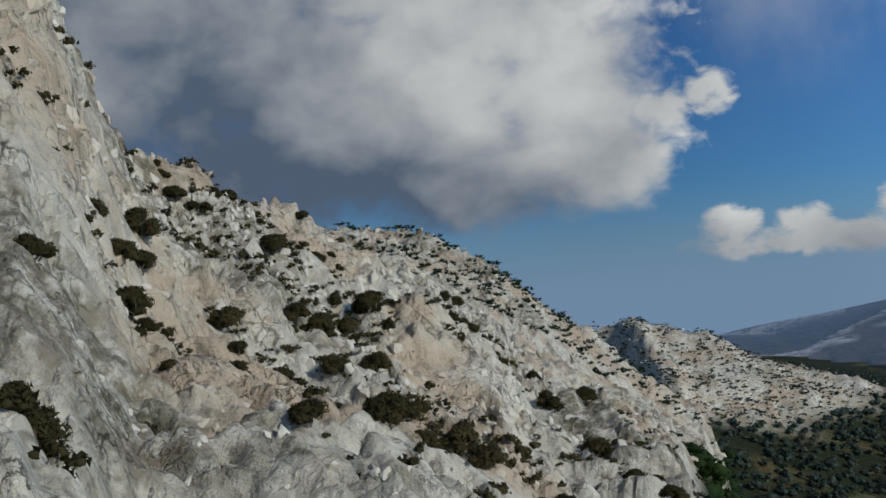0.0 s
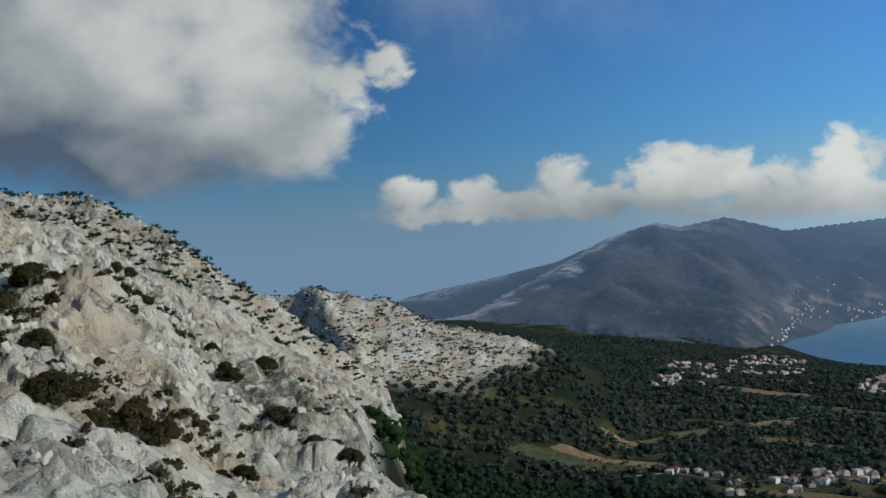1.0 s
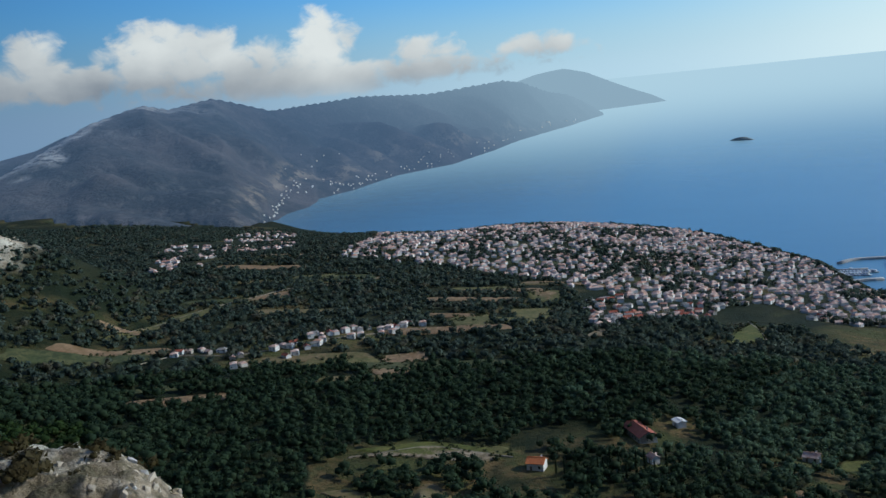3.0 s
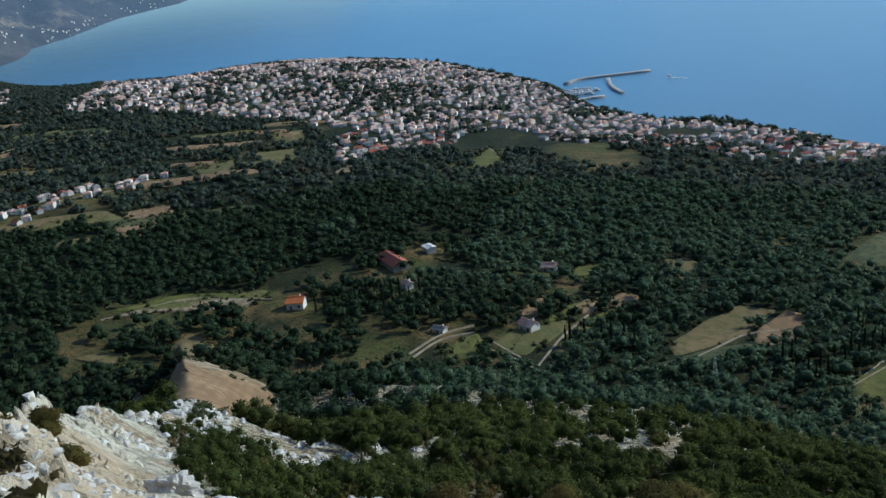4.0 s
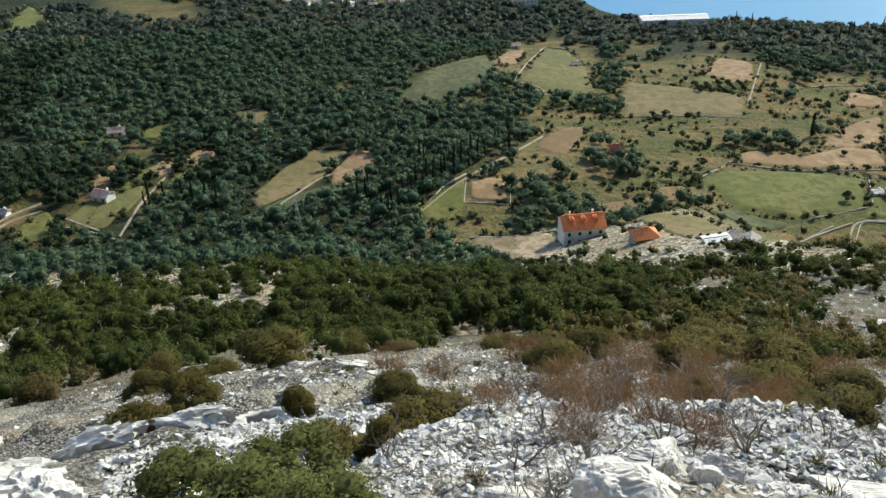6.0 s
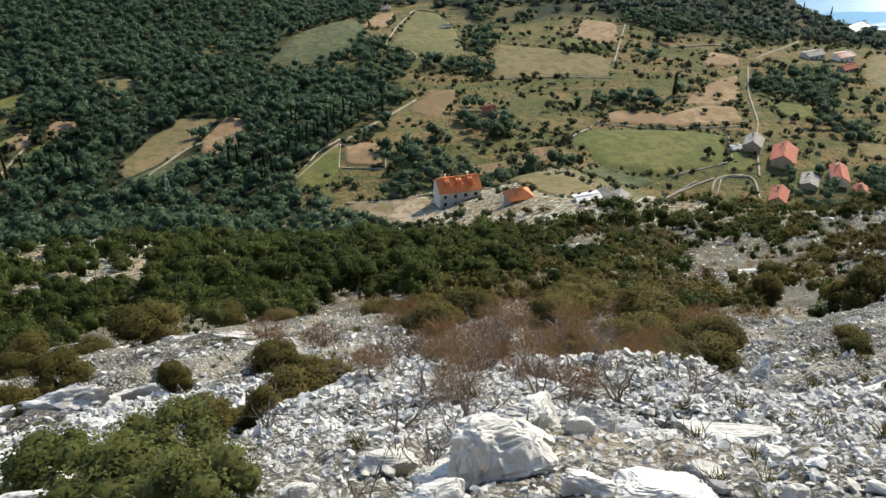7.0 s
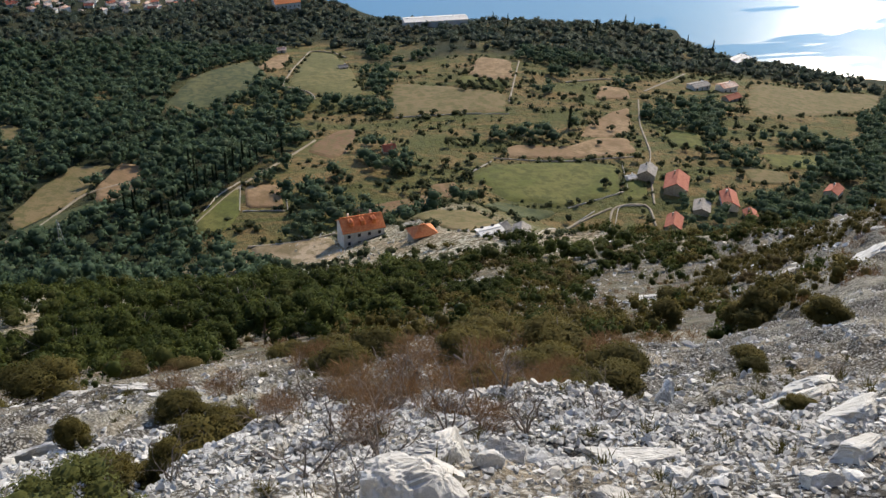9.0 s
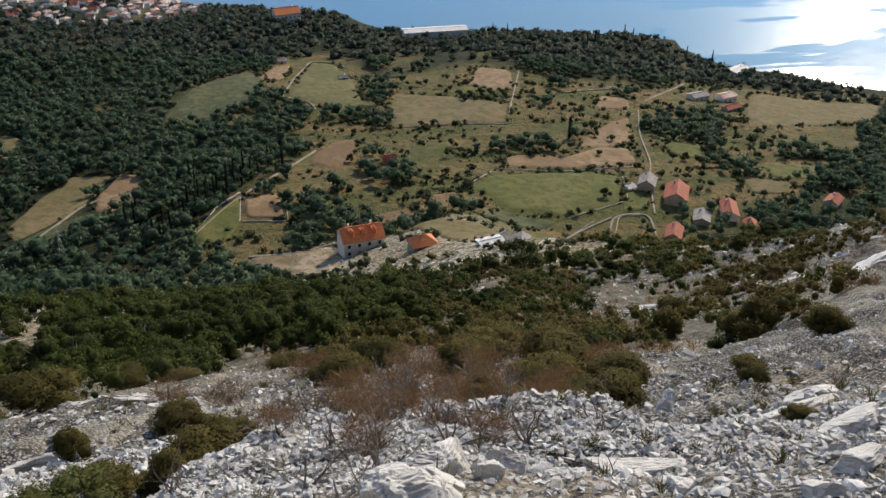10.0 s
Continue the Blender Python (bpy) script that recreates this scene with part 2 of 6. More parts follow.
def land(x, y, crags=True, ridge_too=False):
    """Height over the sea, and how rocky the ground is there (0 to 1), at true distances."""
    x, y = np.asarray(x, float), np.asarray(y, float)
    r = np.maximum(np.hypot(x, y), 0.3)
    az = np.degrees(np.arctan2(x, y))
    at = lambda table: np.interp(az, table[0], table[1])
    shore = inland(x, y)
    plain = np.where(shore > 0, 150 * (1 - np.exp(-np.maximum(shore, 0) / 750)), np.maximum(shore * 0.2, -25)) - EYE
    plain = plain + (value_noise(x / 90, y / 90, 40) - 0.5) * 7 * np.clip(shore / 150, 0, 1)
    plain = plain - np.maximum(r - 3000, 0) * 0.09 * (az < 36) * (az > -60)
    crest, run, hollow = at(CREST) - 0.014 * np.clip((44 - az) / 5, 0, 1), at(RUN), at(HOLLOW)
    s = np.minimum(r / run, 1.0)
    # the eye stands 1.6 m over the ground; ahead the crest itself carries the measured slope
    stand = 1.6 * np.where(az < 44, 1 - s * np.clip((44 - az) / 6, 0, 1), 1.0)
    hill = -stand + r * (crest - hollow * (1 - s) ** 1.1)
    top = -1.6 * (1 - np.clip((44 - az) / 6, 0, 1)) + run * crest
    hill = np.where(r > run, top - (r - run) * at(FALL), hill)
    t2 = np.tan(np.radians(at(SHOULDER)))
    r2 = 430.0
    shoulder = np.where(r < r2, r * (t2 - 0.22 * (1 - r / r2)), r2 * t2 - (r - r2) * 0.5) - np.where(r < 150, (150 - r) * 3, 0)
    t3, r3 = np.tan(np.radians(at(KNOLL))), 880.0
    knoll = np.where(r < r3, r * t3 - 0.36 * (r3 - r), r3 * t3 - (r - r3) * 0.5)
    # the knoll breaks off in a cliff that faces away from the sun
    behind = ((x - 160.0) + (y - 845.0)) * 0.7071 + 8 * (value_noise(x / 13, y / 13, 35) - 0.5)
    cut = np.clip((158.0 - x) / 12, 0, 1) * np.clip(-behind / 24, 0, 1)
    knoll = knoll - 44 * cut
    # a steep rib at the knoll's end: top and foot of its edge
    (ax, ay, a0), (bx, by, b0) = (160.0, 845.0, -17.8), (158.0, 712.0, -63.0)
    t5 = np.clip(((x - ax) * (bx - ax) + (y - ay) * (by - ay)) / ((bx - ax) ** 2 + (by - ay) ** 2), 0, 1)
    d5 = np.hypot(x - ax - t5 * (bx - ax), y - ay - t5 * (by - ay)) + 9 * (value_noise(x / 16, y / 16, 34) - 0.5)
    rib = a0 + (b0 - a0) * t5 - 1.7 * np.maximum(d5 - 5, 0)
    far, foot = at(RANGE_FAR), at(RANGE_FOOT)
    top4 = np.maximum(far * np.tan(np.radians(at(RANGE))) + EYE, 0.0)
    p = np.clip((r - foot) / (far - foot), -0.02, 1)
    range4 = np.where(r < far, top4 * np.sign(p) * np.abs(p) ** 0.9, top4 - (r - far) * 0.3) - EYE
    gully = np.abs(2 * value_noise(x / 260 + 0.2, y / 420, 15) - 1) * 105 + np.abs(2 * value_noise(x / 110, y / 170, 16) - 1) * 48
    range4 = range4 + (gully - 75) * np.sin(np.clip(p, 0, 1) * math.pi) * np.clip(top4 / 250, 0, 1)
    range4 = np.where((az < 62) & (top4 > 0), range4, -999)
    back = 3100.0 * np.tan(np.radians(at(BACK))) - np.abs(r - 3100) * np.where(r < 3100, 0.16, 0.4) + 26 * (value_noise(x / 150, y / 150, 17) - 0.5) * (np.abs(r - 3100) > 40)
    cape = 8300.0 * np.tan(np.radians(np.interp(az, *CAPE))) - np.abs(r - 8300) * 0.35 + 60 * (value_noise(x / 420, y / 420, 18) - 0.5)
    back = np.maximum(np.where((az > -45) & (az < 40), back, -999), np.where((az > 49) & (az < 63), cape, -999))
    ground = smooth_max(plain, range4, 6.0)
    ground = np.maximum(ground, back)
    ground = smooth_max(ground, knoll, 8.0)
    ground = smooth_max(ground, rib, 3.0)
    ground = smooth_max(ground, shoulder, 6.0)
    patchy = 30 * (value_noise(x / 45, y / 45, 33) - 0.5)
    rock = np.maximum.reduce([np.clip((knoll - plain - 46 + patchy) / 14, 0, 1), np.clip((rib - ground + 5) / 4, 0, 1), np.clip((14 - az) / 1.2, 0, 1) * np.clip((620 - r) / 80, 0, 1), np.clip((shoulder - plain - 8 + patchy) / 12, 0, 1) * np.clip((15.5 - az) / 1.0, 0, 1) * np.clip((r - 315 + patchy) / 35 + np.clip((12 - az) / 1.5, 0, 1), 0, 1), np.clip((hill - ground) / 8, 0, 1) * (1 - np.clip((r / run - 1.05) * 5, 0, 1) * np.clip((az - 13) / 2, 0, 1) * np.clip((118 - az) / 6, 0, 1))])
    z = smooth_max(ground, hill, 3.0)
    if crags:
        step = np.where((r > 8) & (r < 130), r * 0.0027, np.maximum(r * 0.004, 0.05))
        # the wooded foot of the slope is smoother than the bare rock
        wooded = np.clip((r - 45) / 40, 0, 1) * np.clip((az - 36) / 8, 0, 1) * np.clip((128 - az) / 8, 0, 1)
        bare = rock * (1 - 0.75 * wooded) * np.clip((r - 1.5) / 6, 0.0, 1) * np.where(r < 40, 0.8 + 0.2 * r / 40, 1)
        bare = bare * np.where(az > 36, 0.45, 1.0)
        z = z + relief(x, y, step) * bare
        # ledges: the beds weather out as steps
        q = 5.0 * value_noise(x / 11 + 0.3 * y / 11, y / 8, 36) + 1.2 * value_noise(x / 2.4, y / 2.4, 37) + z * 0.22
        frac = q - np.floor(q)
        rise = np.clip((frac - 0.62) / 0.3, 0, 1)
        z = z + (rise * rise * (3 - 2 * rise) - frac) * bare * np.clip(r / 40, 0.3, 1.3) * np.where(r < 150, 1.15, 3.5) * np.where(az > 36, 0.35, 1.0)
        broad = rock * np.clip((r - 150) / 100, 0, 1)
        z = z + (0.5 - np.abs(2 * value_noise(x / 90, y / 90, 38) - 1)) * 14 * broad
        z = z + relief(x, y, step * 1.2, 20) * np.clip((range4 - plain) / 60, 0, 1) * 0.5
    if ridge_too:
        return z + EYE, rock, np.maximum(range4, back) - plain
    return z + EYE, rock


NEAR_LIMIT, FAR_SPAN = 2800.0, 2080.0


def drawn_in(x, y, z):
    """Past 2.8 km the distance is drawn together towards the hill, so that the horizon lies 4.9 km off."""
    r = np.maximum(np.hypot(x, y), 1e-6)
    s = np.maximum(r - NEAR_LIMIT, 0)
    k = np.where(r > NEAR_LIMIT, (NEAR_LIMIT + s / (1 + s / FAR_SPAN)) / r, 1.0)
    return x * k, y * k, EYE + (z - EYE) * k


def ground_z(x, y):
    return float(land(np.array([x]), np.array([y]))[0][0])

# ---- materials ----
def material(name, build, displace=None):
    m = bpy.data.materials.new(name)
    m.use_nodes = True
    t = Tree(m.node_tree)
    shader = build(t)
    t.t.links.new(shader, t.node("ShaderNodeOutputMaterial").inputs[0])
    return m


def bsdf(t, colour, rough=0.85, normal=None, **more):
    n = t.node("ShaderNodeBsdfPrincipled", Roughness=rough, **more)
    if hasattr(colour, "is_linked"):
        t.t.links.new(colour, n.inputs[0])
    else:
        n.inputs[0].default_value = (*colour, 1)
    if normal is not None:
        t.t.links.new(normal, n.inputs["Normal"])
    return n.outputs[0]


def bump(t, height, strength=0.5, distance=0.1):
    return t.node("ShaderNodeBump", Height=height, Strength=strength, Distance=distance).outputs[0]


def place(t):
    return t.node("ShaderNodeNewGeometry").outputs["Position"]


def limestone_colour(t, p, warm=True):
    big, mid, fine = t.noise(p, 0.05, 5, 0.6), t.noise(p, 0.6, 6, 0.65), t.noise(p, 6.0, 5, 0.65)
    # warm: the hillside's copy of the stone, with a sunlit tint in its colour
    c = t.mix(t.ramp(mid, 0.3, 0.7), (0.50, 0.47, 0.365), (0.74, 0.69, 0.56)) if warm else t.mix(t.ramp(mid, 0.3, 0.7), (0.40, 0.39, 0.365), (0.72, 0.70, 0.66))
    c = t.mix(t.math("MULTIPLY", t.ramp(big, 0.44, 0.60), 0.75 if warm else 0.15), c, (0.49, 0.37, 0.24))
    # dark lichen, water streaks and open joints
    tall = t.node("ShaderNodeMapping", Vector=p, Scale=(1.0, 1.0, 0.4)).outputs[0]
    vein = t.math("ABSOLUTE", t.math("SUBTRACT", t.noise(tall, 0.9, 8, 0.62, 0.3), 0.5))
    crack = t.math("MULTIPLY", t.ramp(vein, 0.013, 0.0), t.ramp(t.noise(p, 0.16, 4, 0.6), 0.50, 0.62))
    c = t.mix(t.math("MULTIPLY", t.ramp(fine, 0.55, 0.72), 0.38 if warm else 0.3), c, (0.15, 0.14, 0.125))
    c = t.mix(t.math("MULTIPLY", crack, 0.7), c, (0.10, 0.085, 0.065))
    mid = t.math("SUBTRACT", mid, t.math("MULTIPLY", crack, 0.5))
    if warm:
        # joints break the bedrock into blocks of two sizes
        bent = t.node("ShaderNodeVectorMath", p_operation="ADD", i0=tall, i1=t.node("ShaderNodeVectorMath", p_operation="SCALE", i0=t.node("ShaderNodeTexNoise", Vector=p, Scale=0.5, Detail=4.0).outputs["Color"], Scale=1.6).outputs[0]).outputs[0]
        for size, deep in ((0.42, 1.0), (1.3, 0.55)):
            cell = t.node("ShaderNodeTexVoronoi", Vector=bent, Scale=size).outputs["Distance"]
            gap = t.node("ShaderNodeTexVoronoi", p_feature="DISTANCE_TO_EDGE", Vector=bent, Scale=size).outputs["Distance"]
            mid = t.math("SUBTRACT", mid, t.math("MULTIPLY", cell, 0.8 * deep))
            c = t.mix(t.math("MULTIPLY", t.ramp(gap, 0.07, 0.0), t.ramp(t.noise(p, 0.35, 4, 0.6), 0.46, 0.6, 0.0, 0.7)), c, (0.13, 0.11, 0.08))
    else:
        c = t.mix(t.math("MULTIPLY", t.ramp(t.noise(p, 2.6, 6, 0.7), 0.5, 0.66), 0.55), c, (0.34, 0.33, 0.31))
    return c, mid, fine


def ground_shader(t):
    p = place(t)
    c, mid, fine = limestone_colour(t, p)
    rocky = t.node("ShaderNodeAttribute", p_attribute_name="rocky").outputs["Fac"]
    scrub = t.node("ShaderNodeAttribute", p_attribute_name="scrub").outputs["Fac"]
    scree = t.node("ShaderNodeAttribute", p_attribute_name="scree").outputs["Fac"]
    cells = t.node("ShaderNodeTexVoronoi", Vector=p, Scale=9.0)
    # near-black round each pebble cell paints the shade of the gaps
    grit = t.mix(t.ramp(cells.outputs["Distance"], 0.25, 0.6), t.mix(t.node("ShaderNodeSeparateXYZ", Vector=cells.outputs["Color"]).outputs[0], (0.22, 0.21, 0.19), (0.46, 0.445, 0.41)), (0.045, 0.04, 0.034))
    grit = t.mix(t.math("MULTIPLY", t.ramp(t.noise(p, 0.5, 5, 0.7), 0.45, 0.65), 0.35), grit, (0.17, 0.145, 0.12))
    c = t.mix(scree, c, grit)
    patch = t.noise(p, 0.022, 5, 0.6)
    tuft = t.noise(p, 0.35, 6, 0.7)
    farm = t.node("ShaderNodeAttribute", p_attribute_name="farm").outputs["Fac"]
    earth = t.mix(t.ramp(patch, 0.42, 0.6), (0.014, 0.022, 0.008), (0.034, 0.036, 0.014))
    earth = t.mix(t.ramp(tuft, 0.42, 0.62), earth, (0.013, 0.021, 0.009))
    strips = t.noise(t.node("ShaderNodeMapping", Vector=p, Scale=(1.6, 0.5, 0.0)).outputs[0], 0.035, 5, 0.65, 0.6)
    tilled = t.mix(t.ramp(strips, 0.4, 0.6), (0.086, 0.092, 0.028), (0.19, 0.128, 0.056))
    tilled = t.mix(t.math("MULTIPLY", t.ramp(tuft, 0.48, 0.62), 0.8), tilled, (0.045, 0.05, 0.018))
    tilled = t.mix(t.math("MULTIPLY", t.ramp(t.noise(p, 0.09, 4, 0.6), 0.5, 0.62), 0.7), tilled, (0.092, 0.10, 0.036))
    earth = t.mix(farm, earth, tilled)
    litter = t.mix(t.ramp(tuft, 0.4, 0.65), (0.13, 0.095, 0.055), (0.055, 0.062, 0.025))
    c = t.mix(t.math("MULTIPLY", scrub, t.ramp(t.noise(p, 0.8, 5, 0.7), 0.35, 0.6)), c, litter)
    c = t.mix(t.math("SUBTRACT", 1.0, rocky), c, earth)
    h = t.math("ADD", t.math("MULTIPLY", mid, 0.7), t.math("MULTIPLY", fine, 0.3))
    return bsdf(t, c, 0.95, bump(t, h, 0.95, 0.75), Specular_IOR_Level=0.15)


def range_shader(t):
    """Far wooded mountains, a backdrop: several kilometres of bright air are painted on as glow."""
    p = place(t)
    c = t.mix(t.ramp(t.noise(p, 0.0035, 7, 0.65), 0.40, 0.66), (0.022, 0.028, 0.030), (0.105, 0.088, 0.082))
    c = t.mix(t.math("MULTIPLY", t.ramp(t.noise(p, 0.03, 6, 0.75), 0.50, 0.66), 0.35), c, (0.22, 0.20, 0.185))
    bare = t.node("ShaderNodeAttribute", p_attribute_name="crag").outputs["Fac"]
    c = t.mix(t.math("MULTIPLY", bare, t.ramp(t.noise(p, 0.035, 6, 0.75), 0.38, 0.52)), c, (0.62, 0.60, 0.55))
    worked = t.node("ShaderNodeAttribute", p_attribute_name="worked").outputs["Fac"]
    c = t.mix(t.math("MULTIPLY", worked, t.ramp(t.noise(p, 0.016, 5, 0.7), 0.48, 0.57)), c, (0.36, 0.29, 0.21))
    d1 = bsdf(t, c, 0.95, bump(t, t.noise(p, 0.012, 7, 0.7), 1.0, 22.0))
    # haze is emission mixed over the slopes, stronger with distance
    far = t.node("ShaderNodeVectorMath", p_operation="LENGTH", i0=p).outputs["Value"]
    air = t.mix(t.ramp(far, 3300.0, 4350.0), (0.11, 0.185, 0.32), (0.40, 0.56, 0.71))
    haze_glow = t.node("ShaderNodeEmission", Color=air, Strength=1.0).outputs[0]
    return t.node("ShaderNodeMixShader", i0=t.ramp(far, 1700.0, 4400.0, 0.24, 0.93), i1=d1, i2=haze_glow).outputs[0]


def sea_surface(t):
    p = place(t)
    wave = t.math("ADD", t.noise(p, 0.5, 5, 0.6, 0.4), t.math("MULTIPLY", t.noise(p, 0.06, 4, 0.6, 0.6), 3.0))
    swath = t.noise(p, 0.004, 4, 0.6, 1.0)
    c = t.mix(swath, (0.095, 0.205, 0.29), (0.105, 0.225, 0.315))
    return bsdf(t, c, t.ramp(t.noise(t.node("ShaderNodeMapping", Vector=p, Rotation=(0, 0, 0.5), Scale=(1.0, 0.35, 1.0)).outputs[0], 0.016, 5, 0.6, 0.8), 0.44, 0.47, t.ramp(t.node("ShaderNodeSeparateXYZ", Vector=p).outputs[1], -80.0, -260.0, 0.24, 0.12), 0.23), bump(t, wave, 0.12, 0.5), IOR=1.33)


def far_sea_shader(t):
    """The open water towards the horizon, a backdrop: the bright air on it is emission."""
    # air glow painted over the water, from none to nearly all at the horizon
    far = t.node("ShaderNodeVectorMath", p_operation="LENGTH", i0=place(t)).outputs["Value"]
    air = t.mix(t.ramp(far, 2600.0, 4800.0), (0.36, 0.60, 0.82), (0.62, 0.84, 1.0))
    haze_glow = t.node("ShaderNodeEmission", Color=air, Strength=1.0).outputs[0]
    return t.node("ShaderNodeMixShader", i0=t.ramp(far, 1900.0, 4500.0, 0.0, 0.96), i1=sea_surface(t), i2=haze_glow).outputs[0]


GROUND = material("hillside_ground", ground_shader)
FAR_HILLS = material("distant_mountains_haze_glow", range_shader)
SEA = material("sea_water", sea_surface)
FAR_SEA = material("distant_sea_haze_glow", far_sea_shader)


def mesh_object(name, verts, faces, mat, smooth=True):
    me = bpy.data.meshes.new(name)
    me.from_pydata(verts, [], faces)
    me.materials.append(mat)
    if smooth:
        me.shade_smooth()
    return new(name, me)


def sheet(name, x, y, z, mat, closed=False):
    """A grid of points as one mesh; closed joins the last column to the first."""
    n, m = x.shape
    me = bpy.data.meshes.new(name)
    me.vertices.add(n * m)
    me.vertices.foreach_set("co", np.stack([x, y, z], -1).astype(np.float32).ravel())
    i = np.arange(n * m).reshape(n, m)
    a, b = (np.vstack([i, i[:1]])[:-1], np.vstack([i, i[:1]])[1:]) if closed else (i[:-1], i[1:])
    q = np.stack([a[:, :-1], b[:, :-1], b[:, 1:], a[:, 1:]], -1).reshape(-1, 4)
    me.loops.add(q.size)
    me.polygons.add(len(q))
    me.loops.foreach_set("vertex_index", q.ravel().astype(np.int32))
    me.polygons.foreach_set("loop_start", np.arange(0, q.size, 4, dtype=np.int32))
    me.update(calc_edges=True)
    me.materials.append(mat)
    me.shade_smooth()
    return new(name, me)


# ---- ground, mountains and sea ----
AZ = np.concatenate([np.arange(-180, -29, 3.0), np.arange(-28.5, 139, 0.22), np.arange(141, 180, 3.0)])
R1 = np.concatenate([[0.01, 0.3, 0.8], np.geomspace(1.4, 8.0, 60), np.geomspace(8.06, 130.0, 390), np.geomspace(132.0, 2300.0, 165)])
az_grid, r_grid = np.meshgrid(np.radians(AZ), R1, indexing="ij")
gx, gy = r_grid * np.sin(az_grid), r_grid * np.cos(az_grid)
gz, rocky, ridge = land(gx, gy, ridge_too=True)
gz = np.where(ridge > 1.0, gz - 30.0, gz)
FARMLAND = [(311, 26), (355, 5), (390, -12), (463, -17), (476, 41), (553, 27), (652, -31), (652, -70), (570, -86), (603, -152), (545, -197), (543, -242), (566, -301), (544, -361), (549, -438), (421, -344), (355, -296), (332, -232), (306, -178), (203, -79), (205, -28), (270, 15)]
OPEN_TERRACES = [(271, 352), (315, 325), (337, 281), (323, 223), (322, 188), (344, 161), (396, 154), (394, 121), (339, 107), (302, 120), (292, 144), (282, 182), (267, 209), (225, 196), (243, 276), (226, 300)]
ground = tagged(sheet("ground", gx, gy, gz, GROUND, closed=True), "steep pale limestone hillside above a wooded coastal plain", "ground", kind="structure")
az_deg = np.degrees(az_grid)
scrubby = np.clip((r_grid - 30) / 40, 0, 1) * np.clip((az_deg - 36) / 10, 0, 1) * np.clip((128 - az_deg) / 15, 0.15, 1)
scrubby = np.clip(scrubby + 0.8 * np.clip((value_noise(gx / 14, gy / 14, 77) - 0.62) * 6, 0, 1) * np.clip((62 - az_deg) / 6, 0.1, 1), 0, 1)
farmed = np.zeros(gx.shape)
for dx, dy in ((0, 0), (9, 0), (-9, 0), (0, 9), (0, -9), (6, 6), (-6, -6)):
    odd = np.zeros(gx.shape, bool)
    wx_, wy_ = gx + dx + 10 * (value_noise(gx / 18, gy / 18, 55) - 0.5), gy + dy
    for (ax, ay), (bx, by) in zip(FARMLAND, FARMLAND[1:] + FARMLAND[:1]):
        odd ^= ((ay > wy_) != (by > wy_)) & (wx_ < (bx - ax) * (wy_ - ay) / ((by - ay) or 1e-9) + ax)
    farmed += odd / 7
# old terraces and clearings elsewhere on the plain
terraced = np.zeros(gx.shape, bool)
for (ax, ay), (bx, by) in zip(OPEN_TERRACES, OPEN_TERRACES[1:] + OPEN_TERRACES[:1]):
    terraced ^= ((ay > gy) != (by > gy)) & (gx < (bx - ax) * (gy - ay) / ((by - ay) or 1e-9) + ax)
farmed = np.maximum(farmed, terraced * np.clip(0.2 + 1.6 * (value_noise(gx / 26, gy / 14, 56) - 0.3), 0, 0.9))
farmed = np.maximum(farmed, 0.7 * np.clip((value_noise(gx / 70, gy / 24, 57) - 0.72) * 7, 0, 1))
for sx, sy, wide in ((385, 241, 26), (411, 234, 22), (322, 256, 20), (358, 218, 20), (333, 147, 24), (318, 181, 22), (412, 168, 24), (700, 240, 50), (650, 225, 40), (450, 520, 40), (380, 535, 45), (490, 512, 30)):
    farmed = np.maximum(farmed, 0.9 * np.clip(1.6 - 1.6 * np.hypot(gx - sx, gy - sy) / wide + value_noise(gx / 12, gy / 12, 54) - 0.5, 0, 1))
scree_bed = np.clip((az_deg - 42) / 10, 0, 1) * np.clip((172 - az_deg) / 30, 0, 1) * np.clip((np.where(az_deg > 97, 210, 110) - r_grid) / 30, 0, 1) * np.clip(0.75 + 0.8 * (value_noise(gx / 2.5, gy / 2.5, 58) - 0.3), 0.6, 1)
for key, values in (("rocky", rocky), ("scrub", scrubby), ("farm", farmed), ("scree", scree_bed)):
    ground.data.attributes.new(key, "FLOAT", "POINT").data.foreach_set("value", values.astype(np.float32).ravel())

az_grid, r_grid = np.meshgrid(np.radians(np.concatenate([np.arange(-45, 4, 0.5), np.arange(4, 64, 0.16)])), np.geomspace(1350.0, 11000.0, 170), indexing="ij")
fx, fy = r_grid * np.sin(az_grid), r_grid * np.cos(az_grid)
fz, _, ridge = land(fx, fy, ridge_too=True)
fz = np.where((ridge < 0.5) & (r_grid < 2250), fz - 25.0, fz - 1.0)
mountains = tagged(sheet("backdrop_mountains", *drawn_in(fx, fy, fz), FAR_HILLS), "wooded mountains across the bay under a painted blue haze glow", "mountains", kind="structure")

# bare white rock along the crest of the nearer spur
az_m = np.degrees(az_grid)
rise_m = (r_grid - np.interp(az_m, *RANGE_FOOT)) / (np.interp(az_m, *RANGE_FAR) - np.interp(az_m, *RANGE_FOOT))
crag = np.clip((rise_m - 0.86 + 0.03 * (az_m < 27) + 0.30 * (value_noise(fx / 60, fy / 60, 59) - 0.5)) / 0.08, 0, 1) * np.clip((rise_m < 1.06) * (36 - az_m) / 6, 0, 1)
crag = np.maximum(crag, 0.9 * np.clip(1.2 - np.abs(r_grid - 3100) / 130, 0, 1) * (az_m < 22) * (value_noise(fx / 90, fy / 90, 60) > 0.42))
